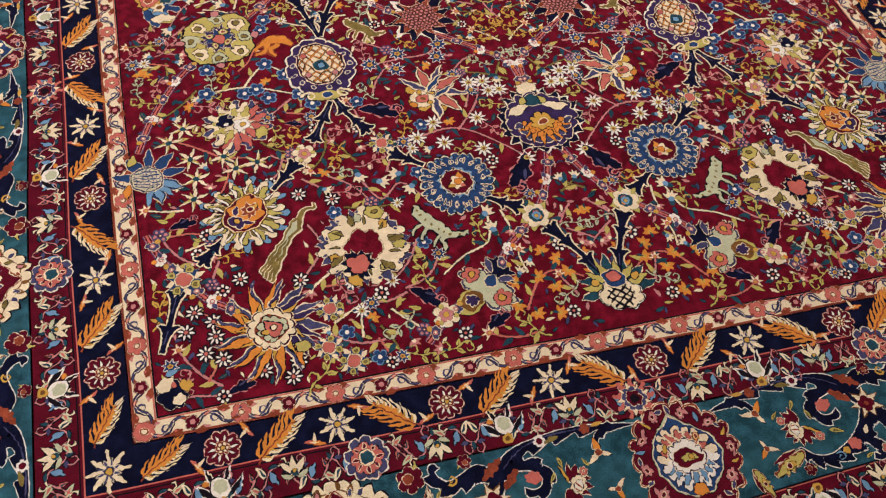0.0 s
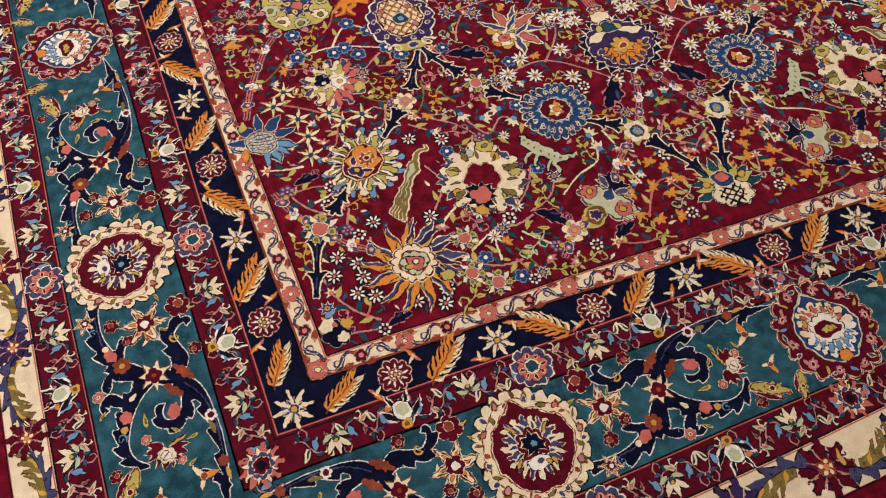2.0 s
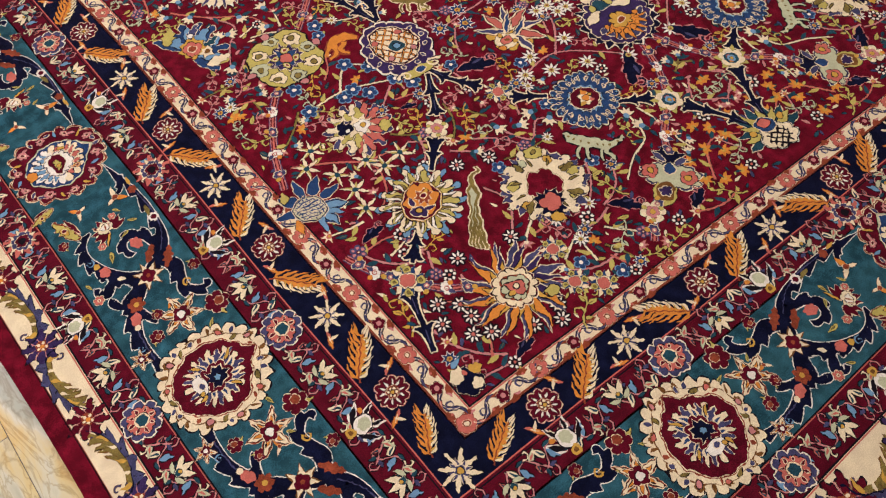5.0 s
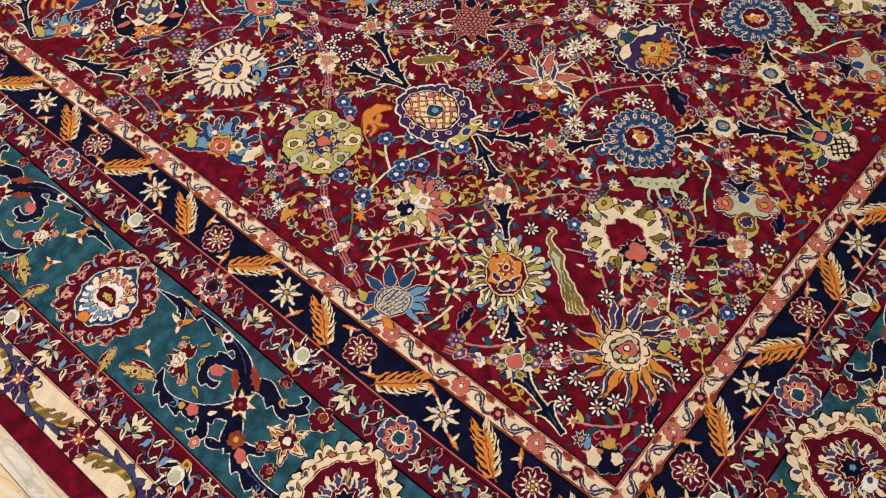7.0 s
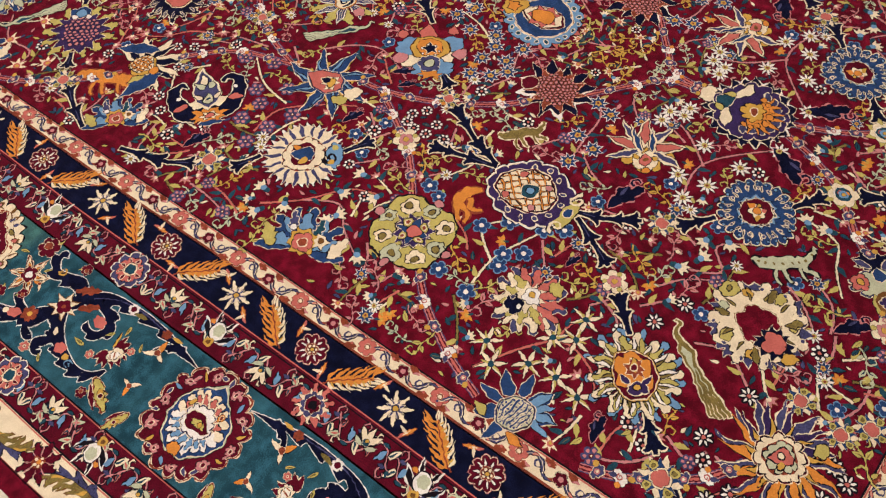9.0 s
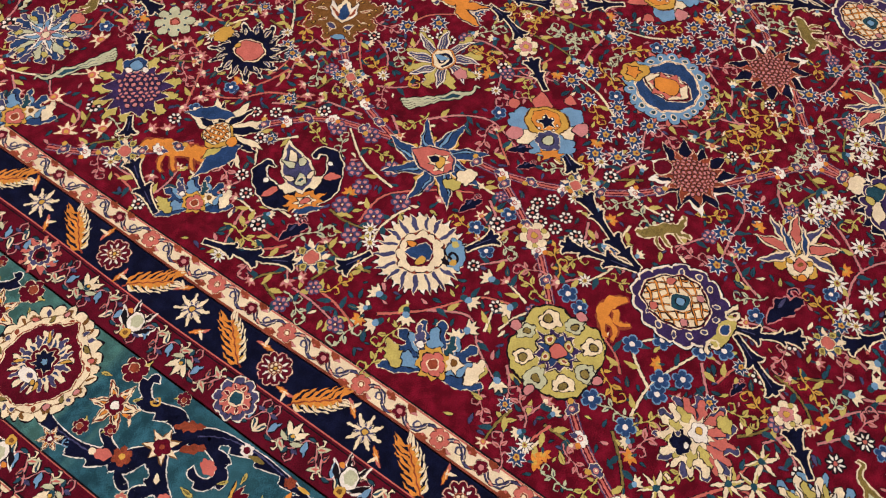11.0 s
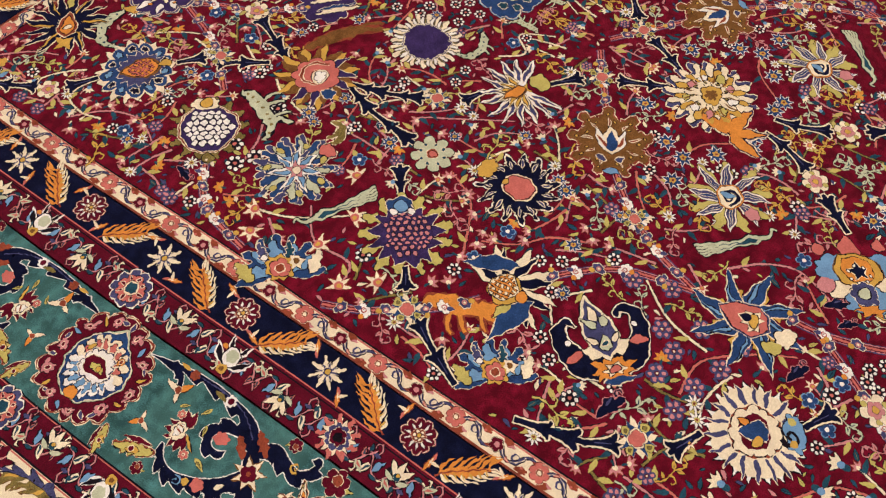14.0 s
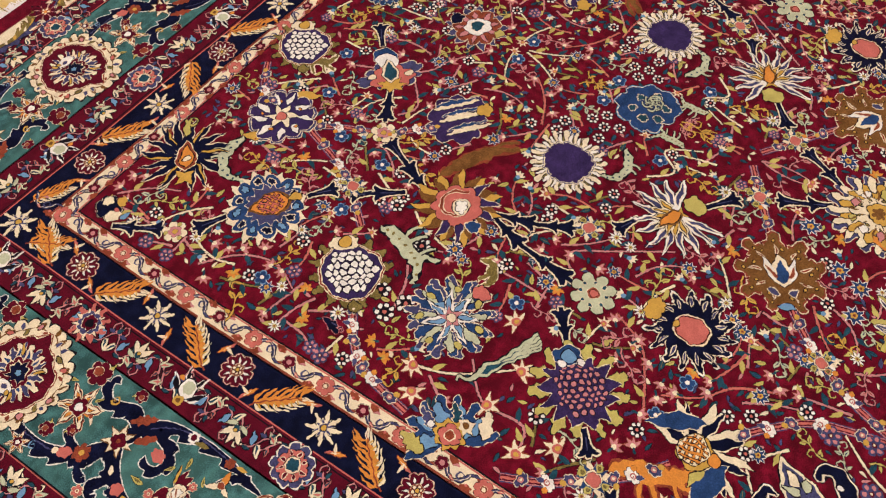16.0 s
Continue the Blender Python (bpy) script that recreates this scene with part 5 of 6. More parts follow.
for wool, points in (("pink", ((0.12, 2.38), (0.18, 2.4), (0.18, 2.5), (0.25, 2.57))), ("cream", ((0.17, 2.66), (0.2, 2.58), (0.28, 2.48))), ("pink", ((0.55, 2.5), (0.6, 2.54), (0.66, 2.46), (0.74, 2.34))), ("pink", ((0.23, 2.78), (0.32, 2.8), (0.4, 2.84), (0.44, 2.78))),
                     ("pink", ((0.1, 3.22), (0.17, 3.16), (0.2, 3.08), (0.17, 3.0))), ("pink", ((0.14, 3.52), (0.2, 3.46), (0.23, 3.4))), ("cream", ((0.42, 3.28), (0.47, 3.22), (0.5, 3.17))), ("pink", ((0.8, 3.32), (0.88, 3.16), (0.96, 3.12), (1.04, 3.06))), ("pink", ((0.72, 3.12), (0.78, 3.1), (0.9, 3.22))),
                     ("salmon", ((0.9, 2.8), (0.98, 2.84), (1.04, 2.9))), ("cream", ((0.9, 2.5), (0.95, 2.45), (1.0, 2.5), (1.05, 2.42))), ("salmon", ((0.88, 1.95), (0.95, 1.93), (1.02, 1.84))), ("salmon", ((0.54, 2.0), (0.5, 2.08), (0.44, 2.13), (0.4, 2.2))), ("pink", ((0.66, 1.72), (0.72, 1.66), (0.75, 1.58), (0.7, 1.46)))):
    branch(wool, *points)

# ---- tendrils with olive and yellow leaves ----
TENDRIL = []
for wool, edge in (("lime", "olive"), ("gold", "olive"), ("pale", "leaf"), ("pink", "rust")):
    lines = [strip(smooth([(-1.5, -0.7), (-0.8, -0.55), (-0.3, 0.0), (0.3, 0.25)], 5), 0.11, 0.08), curl(0.35, 0.25, 285, 0.48, 0.11, 0.85), curl(-0.6, -0.4, 120, 0.36, 0.1, 0.8, -1), leaf(-0.25, 0.05, 95, 0.7, 0.17, 0.25), leaf(-0.9, -0.5, 125, 0.55, 0.14, 0.2), leaf(-0.1, 0.1, 330, 0.55, 0.15, -0.2), leaf(0.4, 0.3, 60, 0.45, 0.14, 0.2)]
    TENDRIL.append(wool_mesh("tendril", [[(grow(o, 0.03), "black") for o in lines], [(o, wool) for o in lines], [(leaf(-0.24, 0.1, 95, 0.42, 0.04, 0.25), edge), (leaf(-0.1, 0.1, 330, 0.35, 0.04, -0.2), edge)]]))
LEAFLET = [wool_mesh("leaflet", [[(grow(leaf(0, -0.6, 90, 1.3, 0.28, 0.25), 0.05), "black")], [(leaf(0, -0.6, 90, 1.3, 0.28, 0.25), wool)], [(strip([(0.02, -0.4), (0.1, 0.3)], 0.05), vein)]]) for wool, vein in (("leaf", "navy"), ("leaf", "blue"), ("lime", "olive"), ("leaf", "olive"))]
chance = random.Random(11)
CELLS = {}


def take(x, y, r):
    """Keeps a round place on the ground for what is already drawn there."""
    CELLS.setdefault((int(x / 0.06), int(y / 0.06)), []).append((x, y, r))


def free(x, y, r):
    if not (0.068 < x < AX + 0.02 and 0.063 < y < LENGTH - 0.066):
        return False
    i, j = int(x / 0.06), int(y / 0.06)
    return not any((x - a) ** 2 + (y - b) ** 2 < (r + c) ** 2 for di in (-2, -1, 0, 1, 2) for dj in (-2, -1, 0, 1, 2) for a, b, c in CELLS.get((i + di, j + dj), ()))


for ob in field.children:
    size, at = abs(ob.matrix_basis.to_scale().x), ob.matrix_basis.translation
    if ob.name.startswith("woven_figure"):
        for f in (-0.5, -0.17, 0.17, 0.5):
            spot = ob.matrix_basis @ Vector((f, 0, 0))
            take(spot.x, spot.y + 0.055 * spot.x, size * 0.3)
    elif size < 0.5 or ob.name.startswith("trumpet"):
        take(at.x, at.y + 0.055 * at.x, 0.016 if size > 0.5 else size * (1.0 if size > 0.05 else 0.8))
for ob in field.children:
    if ob.name.startswith(("vine", "branch")) and abs(ob.matrix_basis.to_scale().x) > 0.5:
        for n, v in enumerate(ob.data.vertices):
            if n % 9 == 0 and v.co.x < AX:
                take(v.co.x, v.co.y + 0.055 * v.co.x, 0.004)
made = 0
for k in range(6000):
    x, y, a = chance.uniform(0.08, AX), chance.uniform(0.075, LENGTH - 0.08), chance.uniform(0, 6.28)
    bend, line = chance.uniform(-9, 9), []
    while len(line) < 7 and free(x, y, 0.005):
        line.append((x, y))
        x, y, a = x + 0.022 * math.cos(a), y + 0.022 * math.sin(a), a + bend * 0.022
    if len(line) < 4 or made > 235:
        continue
    made += 1
    branch(("pink", "salmon", "cream", "pink", "olive")[made % 5], *line[::2], *(line[-1:] if len(line) % 2 == 0 else ()))
    for px, py in line:
        take(px, py, 0.006)
    both("floret", FLORET[("pink", "mauve", "bluestar", "bells", "maple", "dots", "white")[made % 7]], *line[-1], math.degrees(a), chance.uniform(0.016, 0.021), 0.002)
    take(*line[-1], 0.014)
for kind, tries, r, most in (("tendril", 8000, 0.021, 400), ("bud", 6000, 0.012, 260), ("leaflet", 12000, 0.008, 420)):
    made = 0
    for k in range(tries):
        x, y = chance.uniform(0.08, AX), chance.uniform(0.075, LENGTH - 0.08)
        if made * 2 >= most or not free(x, y, r):
            continue
        made += 1
        take(x, y, r)
        a = chance.uniform(0, 360)
        if kind == "tendril":
            both("tendril", TENDRIL[made % 4], x, y, a, chance.uniform(0.028, 0.04), 0.0012, None, 1 if made % 2 else -1)
        elif kind == "bud":
            both("floret", FLORET[("pink", "bells", "dots", "orange", "blue")[made % 5]], x, y, a, 0.0185, 0.002)
        else:
            both("leaflet", LEAFLET[made % 4], x, y, a, chance.uniform(0.015, 0.024), 0.0015)


# the smallest leaves and stalks that fill the ground between
shapes, veins = [], []
for k in range(22000):
    x, y = chance.uniform(0.065, AX), chance.uniform(0.06, LENGTH - 0.06)
    if len(shapes) > 2300 or not free(x, y, 0.0055):
        continue
    take(x, y, 0.0075)
    a, size, wool = chance.uniform(0, 360), chance.uniform(0.012, 0.026), chance.choice(("leaf", "leaf", "leaf", "slate", "lime", "pink", "slate", "cream"))
    for side in (1, -1):
        piece = leaf(x if side > 0 else 2 * AX - x, y, a if side > 0 else 180 - a, size, size * 0.2, 0.25 * side, 4)
        shapes.append((piece, wool))
fill = drawn("leaf_fill", [[(grow(o, 0.0012), "black") for o, _ in shapes], shapes], field)
tagged(fill, "scattered tiny leaves in many colours", kind="stuff")


def small_art(name, layers):
    return wool_mesh(name, layers, 0.0, 0.028, 0.09)


# ---- borders: every stripe repeats its units along four sides ----
def along(i, j, share=0.5):
    """The four runs of a stripe between lines i and j: name, start, end, direction inwards, with the middle line at that share."""
    mid = lambda row: row[j] + (row[i] - row[j]) * share
    x0, x1, y0, y1 = mid(SIDE), 2 * AX - mid(SIDE), mid(FOOT), LENGTH - mid(HEAD)
    return ((x0, y0, x0, y1, 0), (x0, y0, x1, y0, 90), (x1, y0, x1, y1, 180), (x0, y1, x1, y1, -90))


def spread(i, j, first, gap, share=0.5):
    """Places at even steps along the runs: x, y, inwards, number. first: distance from the inner corner line; the gap is stretched to fit."""
    for x0, y0, x1, y1, inward in along(i, j, share):
        upright = x0 == x1
        total = (LENGTH if upright else 2 * AX) - 2 * first
        steps = max(1, round(total / gap))
        for k in range(steps + 1):
            if first < 0 and not upright and k in (0, steps):
                continue
            s = first + total * k / steps
            yield (x0, s, inward, k) if upright else (s, y0, inward, k)


# navy stripe
NAVY_RED = small_art("stripe_flower", [[(lobes(10, 1.05, 0.86), "pink")], [(lobes(10, 0.98, 0.78), "wine")], petals(10, 0.4, 0.8, 0.07, "white"), [(lobes(6, 0.4, 0.3), "rust")], [*dots(6, 0.22, 0.08, "cream"), (disc(0.1), "gold")]])
NAVY_WHITE = small_art("stripe_flower", [teeth(8, 0.1, 1.08, 0.14, "cream"), petals(8, 0.15, 0.62, 0.06, "slate", 22), [(disc(0.24), "slate")], [(disc(0.15), "gold")]])
BARBS = [(leaf(0, -0.95 + 0.27 * k, 90 - f * (54 - 3 * k), 0.4 + 0.42 * math.sin(math.pi * (k + 1.5) / 9), 0.062, -0.3 * f), f) for k in range(7) for f in (-1, 1)]
SPINE = smooth([(0.05, -1.15), (0, -0.4), (0, 0.4), (0.14, 1.0)], 4)
FEATHER = wool_mesh("feather_leaf", [[(o, "orange" if f < 0 else "cream") for o, f in BARBS], [(barbed(0.0, -1.0, 90, 1.75, 0.16, 7, 0.03), "orange")], [(leaf(0.04, -0.8 + 0.27 * k, 45, 0.3, 0.03, 0.2), "gold") for k in range(6)], [(strip(SPINE, 0.05, 0.02), "rust")]], 0.0, None, 0.07)
SPRIG = wool_mesh("sprig", [[(barbed(-0.6, -0.5, 40, 1.9, 0.34, 4, 0.15), "rust")], [(barbed(-0.5, -0.42, 40, 1.7, 0.26, 4, 0.15), "orange"), (leaf(0, 0, 130, 0.9, 0.2), "cream"), (leaf(-0.2, 0, 230, 0.8, 0.16), "salmon")], [(leaf(-0.3, -0.3, 40, 1.0, 0.07), "cream")]])
for x, y, inward, k in spread(1, 2, 0.171, 0.227):
    patch("stripe_flower", NAVY_WHITE if k % 2 else NAVY_RED, navy_stripe, x, y, inward + 10 * k, 0.037, 0.037, 0.001)
    ax, ay = (0, 1) if inward in (0, 180) else (1, 0)
    lean = inward + (-50 if k % 2 else 50)
    patch("feather_leaf", FEATHER, navy_stripe, x + ax * 0.1135, y + ay * 0.1135, lean if inward in (0, -90) else -lean + 2 * inward, 0.066, 0.06, 0.0012)
    for s in (-1, 1):
        patch("sprig", SPRIG, navy_stripe, x + ax * 0.052 * s + ay * 0.028 * s, y + ay * 0.052 * s + ax * 0.028 * s, inward + 90 * s + 40 * k, 0.022, 0.022, 0.0008)
for cx, cy in ((-0.05, -0.045), (2 * AX + 0.05, -0.045), (-0.05, LENGTH + 0.047), (2 * AX + 0.05, LENGTH + 0.047)):
    patch("stripe_flower", NAVY_WHITE, navy_stripe, cx, cy, 45, 0.042, 0.042, 0.0016)
for cx, cy, a in ((-0.05, 0.06, 60), (0.055, -0.045, 30), (-0.05, LENGTH - 0.06, -60), (0.055, LENGTH + 0.047, -30)):
    patch("feather_leaf", FEATHER, navy_stripe, cx, cy, a, 0.055, 0.05, 0.0012)

# narrow salmon and cream stripe
S_FLOWER = small_art("stripe_flower", [[(lobes(6, 1.05, 0.8), "rust")], [(lobes(6, 0.98, 0.72), "salmon")], [(disc(0.34), "rust")], [(disc(0.2), "cream")]])
S_DARK = small_art("stripe_flower", [[(lobes(5, 1.0, 0.75), "black")], [(lobes(5, 0.9, 0.66), "wine")], [(disc(0.36), "pink")]])
S_WAVE = strip(smooth([(-1.7, -0.55), (-0.9, 0.5), (-0.1, 0.45), (0.45, -0.45), (1.1, -0.5), (1.7, 0.4)], 5), 0.24, 0.2)
S_HILLS = [cloud(0.45, 0.36, 6, 0.3, 3, -0.95, -0.75), cloud(0.45, 0.36, 6, 0.3, 5, 0.55, 0.75)]
S_SCROLL = wool_mesh("scroll", [[(o, "rust") for o in S_HILLS], [(grow(S_WAVE, 0.07), "black")], [(S_WAVE, "slate"), (curl(0.1, 0.35, 60, 0.4, 0.17, 0.9), "slate"), (leaf(-0.9, 0.4, 40, 0.7, 0.16, 0.3), "salmon"), (leaf(0.9, -0.5, 20, 0.8, 0.18, 0.3), "rust"), (leaf(-0.4, -0.7, 170, 0.7, 0.14, 0.2), "pink")], [(strip(smooth([(-1.5, -0.4), (-0.9, 0.48), (-0.1, 0.43), (0.45, -0.43)], 5), 0.06), "cream"), (disc(0.13, 0.45, 0.5), "salmon")]])
for x, y, inward, k in spread(0, 1, 0.0215, 0.0983):
    ax, ay = (0, 1) if inward in (0, 180) else (1, 0)
    if k % 2:
        patch("stripe_flower", S_DARK, salmon_stripe, x, y, inward, 0.0165, 0.0165, 0.001)
    else:
        patch("stripe_flower", S_FLOWER, salmon_stripe, x, y, inward, 0.021, 0.021, 0.001)
    patch("scroll", S_SCROLL, salmon_stripe, x + ax * 0.049, y + ay * 0.049, inward + (0 if k % 2 else 180), 0.03 if k % 2 else -0.03, 0.0235, 0.0008)

# red guard stripes
BULB = wool_mesh("bulb_flower", [[(leaf(s * 0.15, -0.35, 90 - s * 62, 1.15, 0.2, -s * 0.3), "white") for s in (-1, 1)] + [(leaf(s * 0.1, 0.2, 90 - s * 40, 0.9, 0.16, -s * 0.2), "white") for s in (-1, 1)], [(leaf(s * 0.15, -0.32, 90 - s * 62, 1.05, 0.13, -s * 0.3), "black") for s in (-1, 1)] + [(leaf(s * 0.1, 0.22, 90 - s * 40, 0.8, 0.1, -s * 0.2), "black") for s in (-1, 1)],
                                 [(disc(0.44, 0, 0.1, ry=0.5), "black")], [(disc(0.38, 0, 0.1, ry=0.44), "white")], [(disc(0.26, 0, 0.15, ry=0.28), "pale"), (disc(0.2, 0, -0.5), "gold"), (disc(0.12, -0.55, 0.35), "orange")], [(disc(0.09, 0, -0.5), "brown")]])
WREATHLET = small_art("guard_palmette", [[(lobes(9, 1.05, 0.86), "white")], [(lobes(9, 0.98, 0.78), "slate")], [(lobes(8, 0.72, 0.6), "salmon")], petals(8, 0.4, 0.7, 0.07, "wine"), [(disc(0.36), "cream")], [(disc(0.28), "leaf")]])
STARLET = small_art("guard_palmette", [teeth(9, 0.2, 1.05, 0.2, "salmon"), petals(9, 0.3, 0.85, 0.1, "cream", 15), [(lobes(9, 0.6, 0.5), "slate")], [(lobes(6, 0.4, 0.3), "wine")], [(disc(0.2), "black")]])
TULIP = small_art("guard_tulip", [[(cloud(0.75, 0.62, 7, 0.3, 3, 0, 0.2), "black")], petals(3, 0.0, 1.25, 0.26, "black", 50, 80), petals(3, 0.02, 1.15, 0.2, "cream", 50, 80), [(leaf(-0.1, -0.2, 170, 0.8, 0.17, 0.3), "pale"), (leaf(0.1, -0.2, 10, 0.8, 0.17, -0.3), "pale"), (disc(0.2, 0, 0.1), "leaf")], [(disc(0.1, 0, 0.2), "gold")]])
STALK = strip(smooth([(-1.2, -0.55), (-0.7, 0.1), (-0.2, 0.5), (0.35, 0.25), (0.75, -0.35), (1.2, -0.5)], 5), 0.085, 0.075)
TWIGS = [(curl(-0.2, 0.55, 330, 0.34, 0.09, 0.75, -1), "cream"), (curl(0.65, -0.3, 100, 0.36, 0.09, 0.8), "pink"), (leaf(-0.2, 0.5, 20, 0.5, 0.13, 0.2), "leaf"), (leaf(0.7, -0.3, 200, 0.5, 0.13, 0.2), "slate"), (leaf(-0.55, 0.25, 150, 0.75, 0.17, 0.2), "pale"), (leaf(0.45, 0.15, 40, 0.8, 0.18, -0.2), "cream"), (leaf(0.2, 0.35, 260, 0.75, 0.17, 0.3), "sky"), (leaf(-0.75, 0.0, 300, 0.5, 0.11, 0.2), "salmon"), (leaf(0.85, -0.4, 320, 0.4, 0.12, 0.2), "leaf")]
G_SCROLL = wool_mesh("scroll", [[(grow(o, 0.05), "black") for o, _ in TWIGS] + [(grow(STALK, 0.05), "black")], [(STALK, "pink"), *TWIGS], [(leaf(0.5, 0.2, 40, 0.5, 0.06, -0.2), "leaf"), (leaf(-0.6, 0.27, 150, 0.45, 0.05, 0.2), "salmon"), (leaf(-0.75, -0.05, 300, 0.4, 0.06, 0.2), "leaf")]], 0.0, None, 0.12)
for guard, i in ((inner_guard, 2), (outer_guard, 4)):
    for x, y, inward, k in spread(i, i + 1, -0.1355 if i == 2 else -0.421, 0.1427):
        ax, ay = (0, 1) if inward in (0, 180) else (1, 0)
        wide = 0.05 if guard is inner_guard else 0.047
        k += 2 if i == 2 else 0
        if k % 4 == 0:
            patch("bulb_flower", BULB, guard, x, y, inward if guard is inner_guard else inward + 180, wide, wide, 0.001)
        elif k % 4 == 2:
            patch("guard_palmette", STARLET if k % 8 == 2 else WREATHLET, guard, x, y, inward, wide * 0.92, wide * 0.92, 0.001)
        else:
            patch("guard_tulip", TULIP, guard, x, y, inward + (0 if k % 4 == 1 else 180), 0.034, 0.034, 0.0009)
        for s in (-1, 1):
            patch("scroll", G_SCROLL, guard, x + ax * 0.0385 * s, y + ay * 0.0385 * s, inward + (180 if (k // 2 + (s > 0)) % 2 else 0), 0.036 * (s if k % 3 else -s), 0.043, 0.0006)

# cream outer stripe
C_FLOWERS = [wool_mesh("stripe_flower", [teeth(8, 0.2, 1.16, 0.27, "black"), teeth(8, 0.2, 1.08, 0.24, wool), petals(8, 0.3, 0.85, 0.03, "pink", 22), [(lobes(6, 0.34, 0.26), "rust")], [*dots(5, 0.19, 0.08, "cream"), (disc(0.11), "orange")]]) for wool in ("purple", "wine")]
def serrated(line, width, teeth_n, side, lean=0.5):
    """A band on one side of a line, tooth by tooth, with leaning points on its outer edge."""
    n, inner, outer = len(line) - 1, [], []
    for i in range(2 * teeth_n + 1):
        f = i / (2 * teeth_n) * n
        k = min(int(f), n - 1)
        p, q = np.array(line[k]), np.array(line[k + 1])
        d = (q - p) / (np.linalg.norm(q - p) + 1e-9)
        at = p + (q - p) * (f - k)
        w = width * math.sin(math.pi * (0.06 + 0.86 * i / (2 * teeth_n))) * (1.0 if i % 2 else 0.3)
        inner.append(tuple(at))
        outer.append(tuple(at + side * w * np.array((-d[1], d[0])) + (lean * width * d if i % 2 else 0)))
    return [[inner[i], inner[i + 1], outer[i + 1], outer[i]] for i in range(2 * teeth_n)]


A_LINE = smooth([(-0.9, 0.45), (-0.78, -0.05), (-0.4, -0.42), (0.15, -0.38), (0.6, -0.1), (0.88, 0.25)], 5)
A_SLATE, A_OLIVE = serrated(A_LINE, 0.36, 8, -1), serrated(A_LINE[2:], 0.6, 8, 1, 0.6)
ACANTHUS = wool_mesh("acanthus_leaf", [[(grow(o, 0.025), "brown") for o in A_OLIVE] + [(grow(o, 0.03), "black") for o in A_SLATE], [(o, "olive") for o in A_OLIVE] + [(o, "slate") for o in A_SLATE], [(leaf(*A_LINE[6 + 3 * k], 95 - 6 * k, 0.5 - 0.03 * k, 0.05, 0.2), ("gold", "cream")[k % 2]) for k in range(6)], [(strip(A_LINE, 0.06, 0.02), "navy")]], 0.0, None, 0.08)
COMMA = wool_mesh("comma_leaf", [[(curl(0.3, 0, 20, 0.6, 0.34, 0.7), "brown")], [(curl(0.3, 0, 20, 0.58, 0.24, 0.7), "slate")]])
for x, y, inward, k in spread(5, 6, -0.5655, 0.2135, 0.47):
    wider = 1.35 if inward == 90 else 1.0
    ax, ay = (0, 1) if inward in (0, 180) else (1, 0)
    patch("stripe_flower", C_FLOWERS[k % 2], cream_stripe, x, y, inward + 11 * k, 0.041 * wider, 0.041 * wider, 0.0012)
    f = 1 if k % 2 else -1
    patch("acanthus_leaf", ACANTHUS, cream_stripe, x + ax * 0.1065, y + ay * 0.1065, inward + (0 if f > 0 else 180), 0.097, 0.052 * wider ** 1.2, 0.0008)
    for s in (-1, 1):
        patch("comma_leaf", COMMA, cream_stripe, x + ax * 0.047 * s + ay * 0.018 * s * f, y + ay * 0.047 * s + ax * 0.018 * s * f, inward + 90 * s, 0.017, 0.017, 0.0006)

# teal main border
def medallion_art(layers):
    return wool_mesh("medallion", layers, 0.0, 0.012, 0.035)


RING = [2 * math.pi * k / 10 for k in range(10)]
CREAM_MEDALLION = medallion_art([[(lobes(27, 1.05, 0.93), "black")], [(lobes(27, 1.02, 0.9), "cream")], [(strip([(0.84 * math.cos(a + 0.1 * j), 0.84 * math.sin(a + 0.1 * j)) for j in range(7)], 0.02), "brown") for a in RING], [(lobes(5, 0.085, 0.06, x=0.86 * math.cos(a), y=0.86 * math.sin(a)), "brown") for a in RING] + [(leaf(0.84 * math.cos(a + 0.22), 0.84 * math.sin(a + 0.22), math.degrees(a) + (140 if k % 2 else 40), 0.16, 0.045), ("brown", "olive")[k % 2]) for k, a in enumerate(RING)] + [(leaf(0.84 * math.cos(a + 0.42), 0.84 * math.sin(a + 0.42), math.degrees(a) + (10 if k % 2 else 190), 0.13, 0.04), ("rust", "slate")[k % 2]) for k, a in enumerate(RING)],
                                         [(disc(0.05, 0.84 * math.cos(a), 0.84 * math.sin(a), 7), ("pink", "salmon", "slate")[k % 3]) for k, a in enumerate(RING)], [(disc(0.735, 0, -0.02), "rust"), (leaf(0, 0.35, 90, 0.5, 0.27), "rust")], [(disc(0.705, 0, -0.02), "wine"), (leaf(0, 0.36, 90, 0.45, 0.23), "wine")],
                                         teeth(11, 0.14, 0.57, 0.085, "cream", 4), teeth(11, 0.2, 0.55, 0.055, "slate", 20), petals(11, 0.2, 0.44, 0.025, "blue", 4), petals(4, 0.3, 0.52, 0.04, "gold", 34), [(lobes(8, 0.27, 0.2, y=0.02), "wine")], [(star(8, 0.2, 0.13, 0, 0.04, jag=0.15), "navy"), (cloud(0.18, 0.12, 6, 0.3, 5, 0, -0.3), "white")], [(lobes(5, 0.05, 0.03, y=0.03), "sky"), (disc(0.05, 0, -0.3), "slate"), (disc(0.04, 0.12, -0.34), "gold")]])
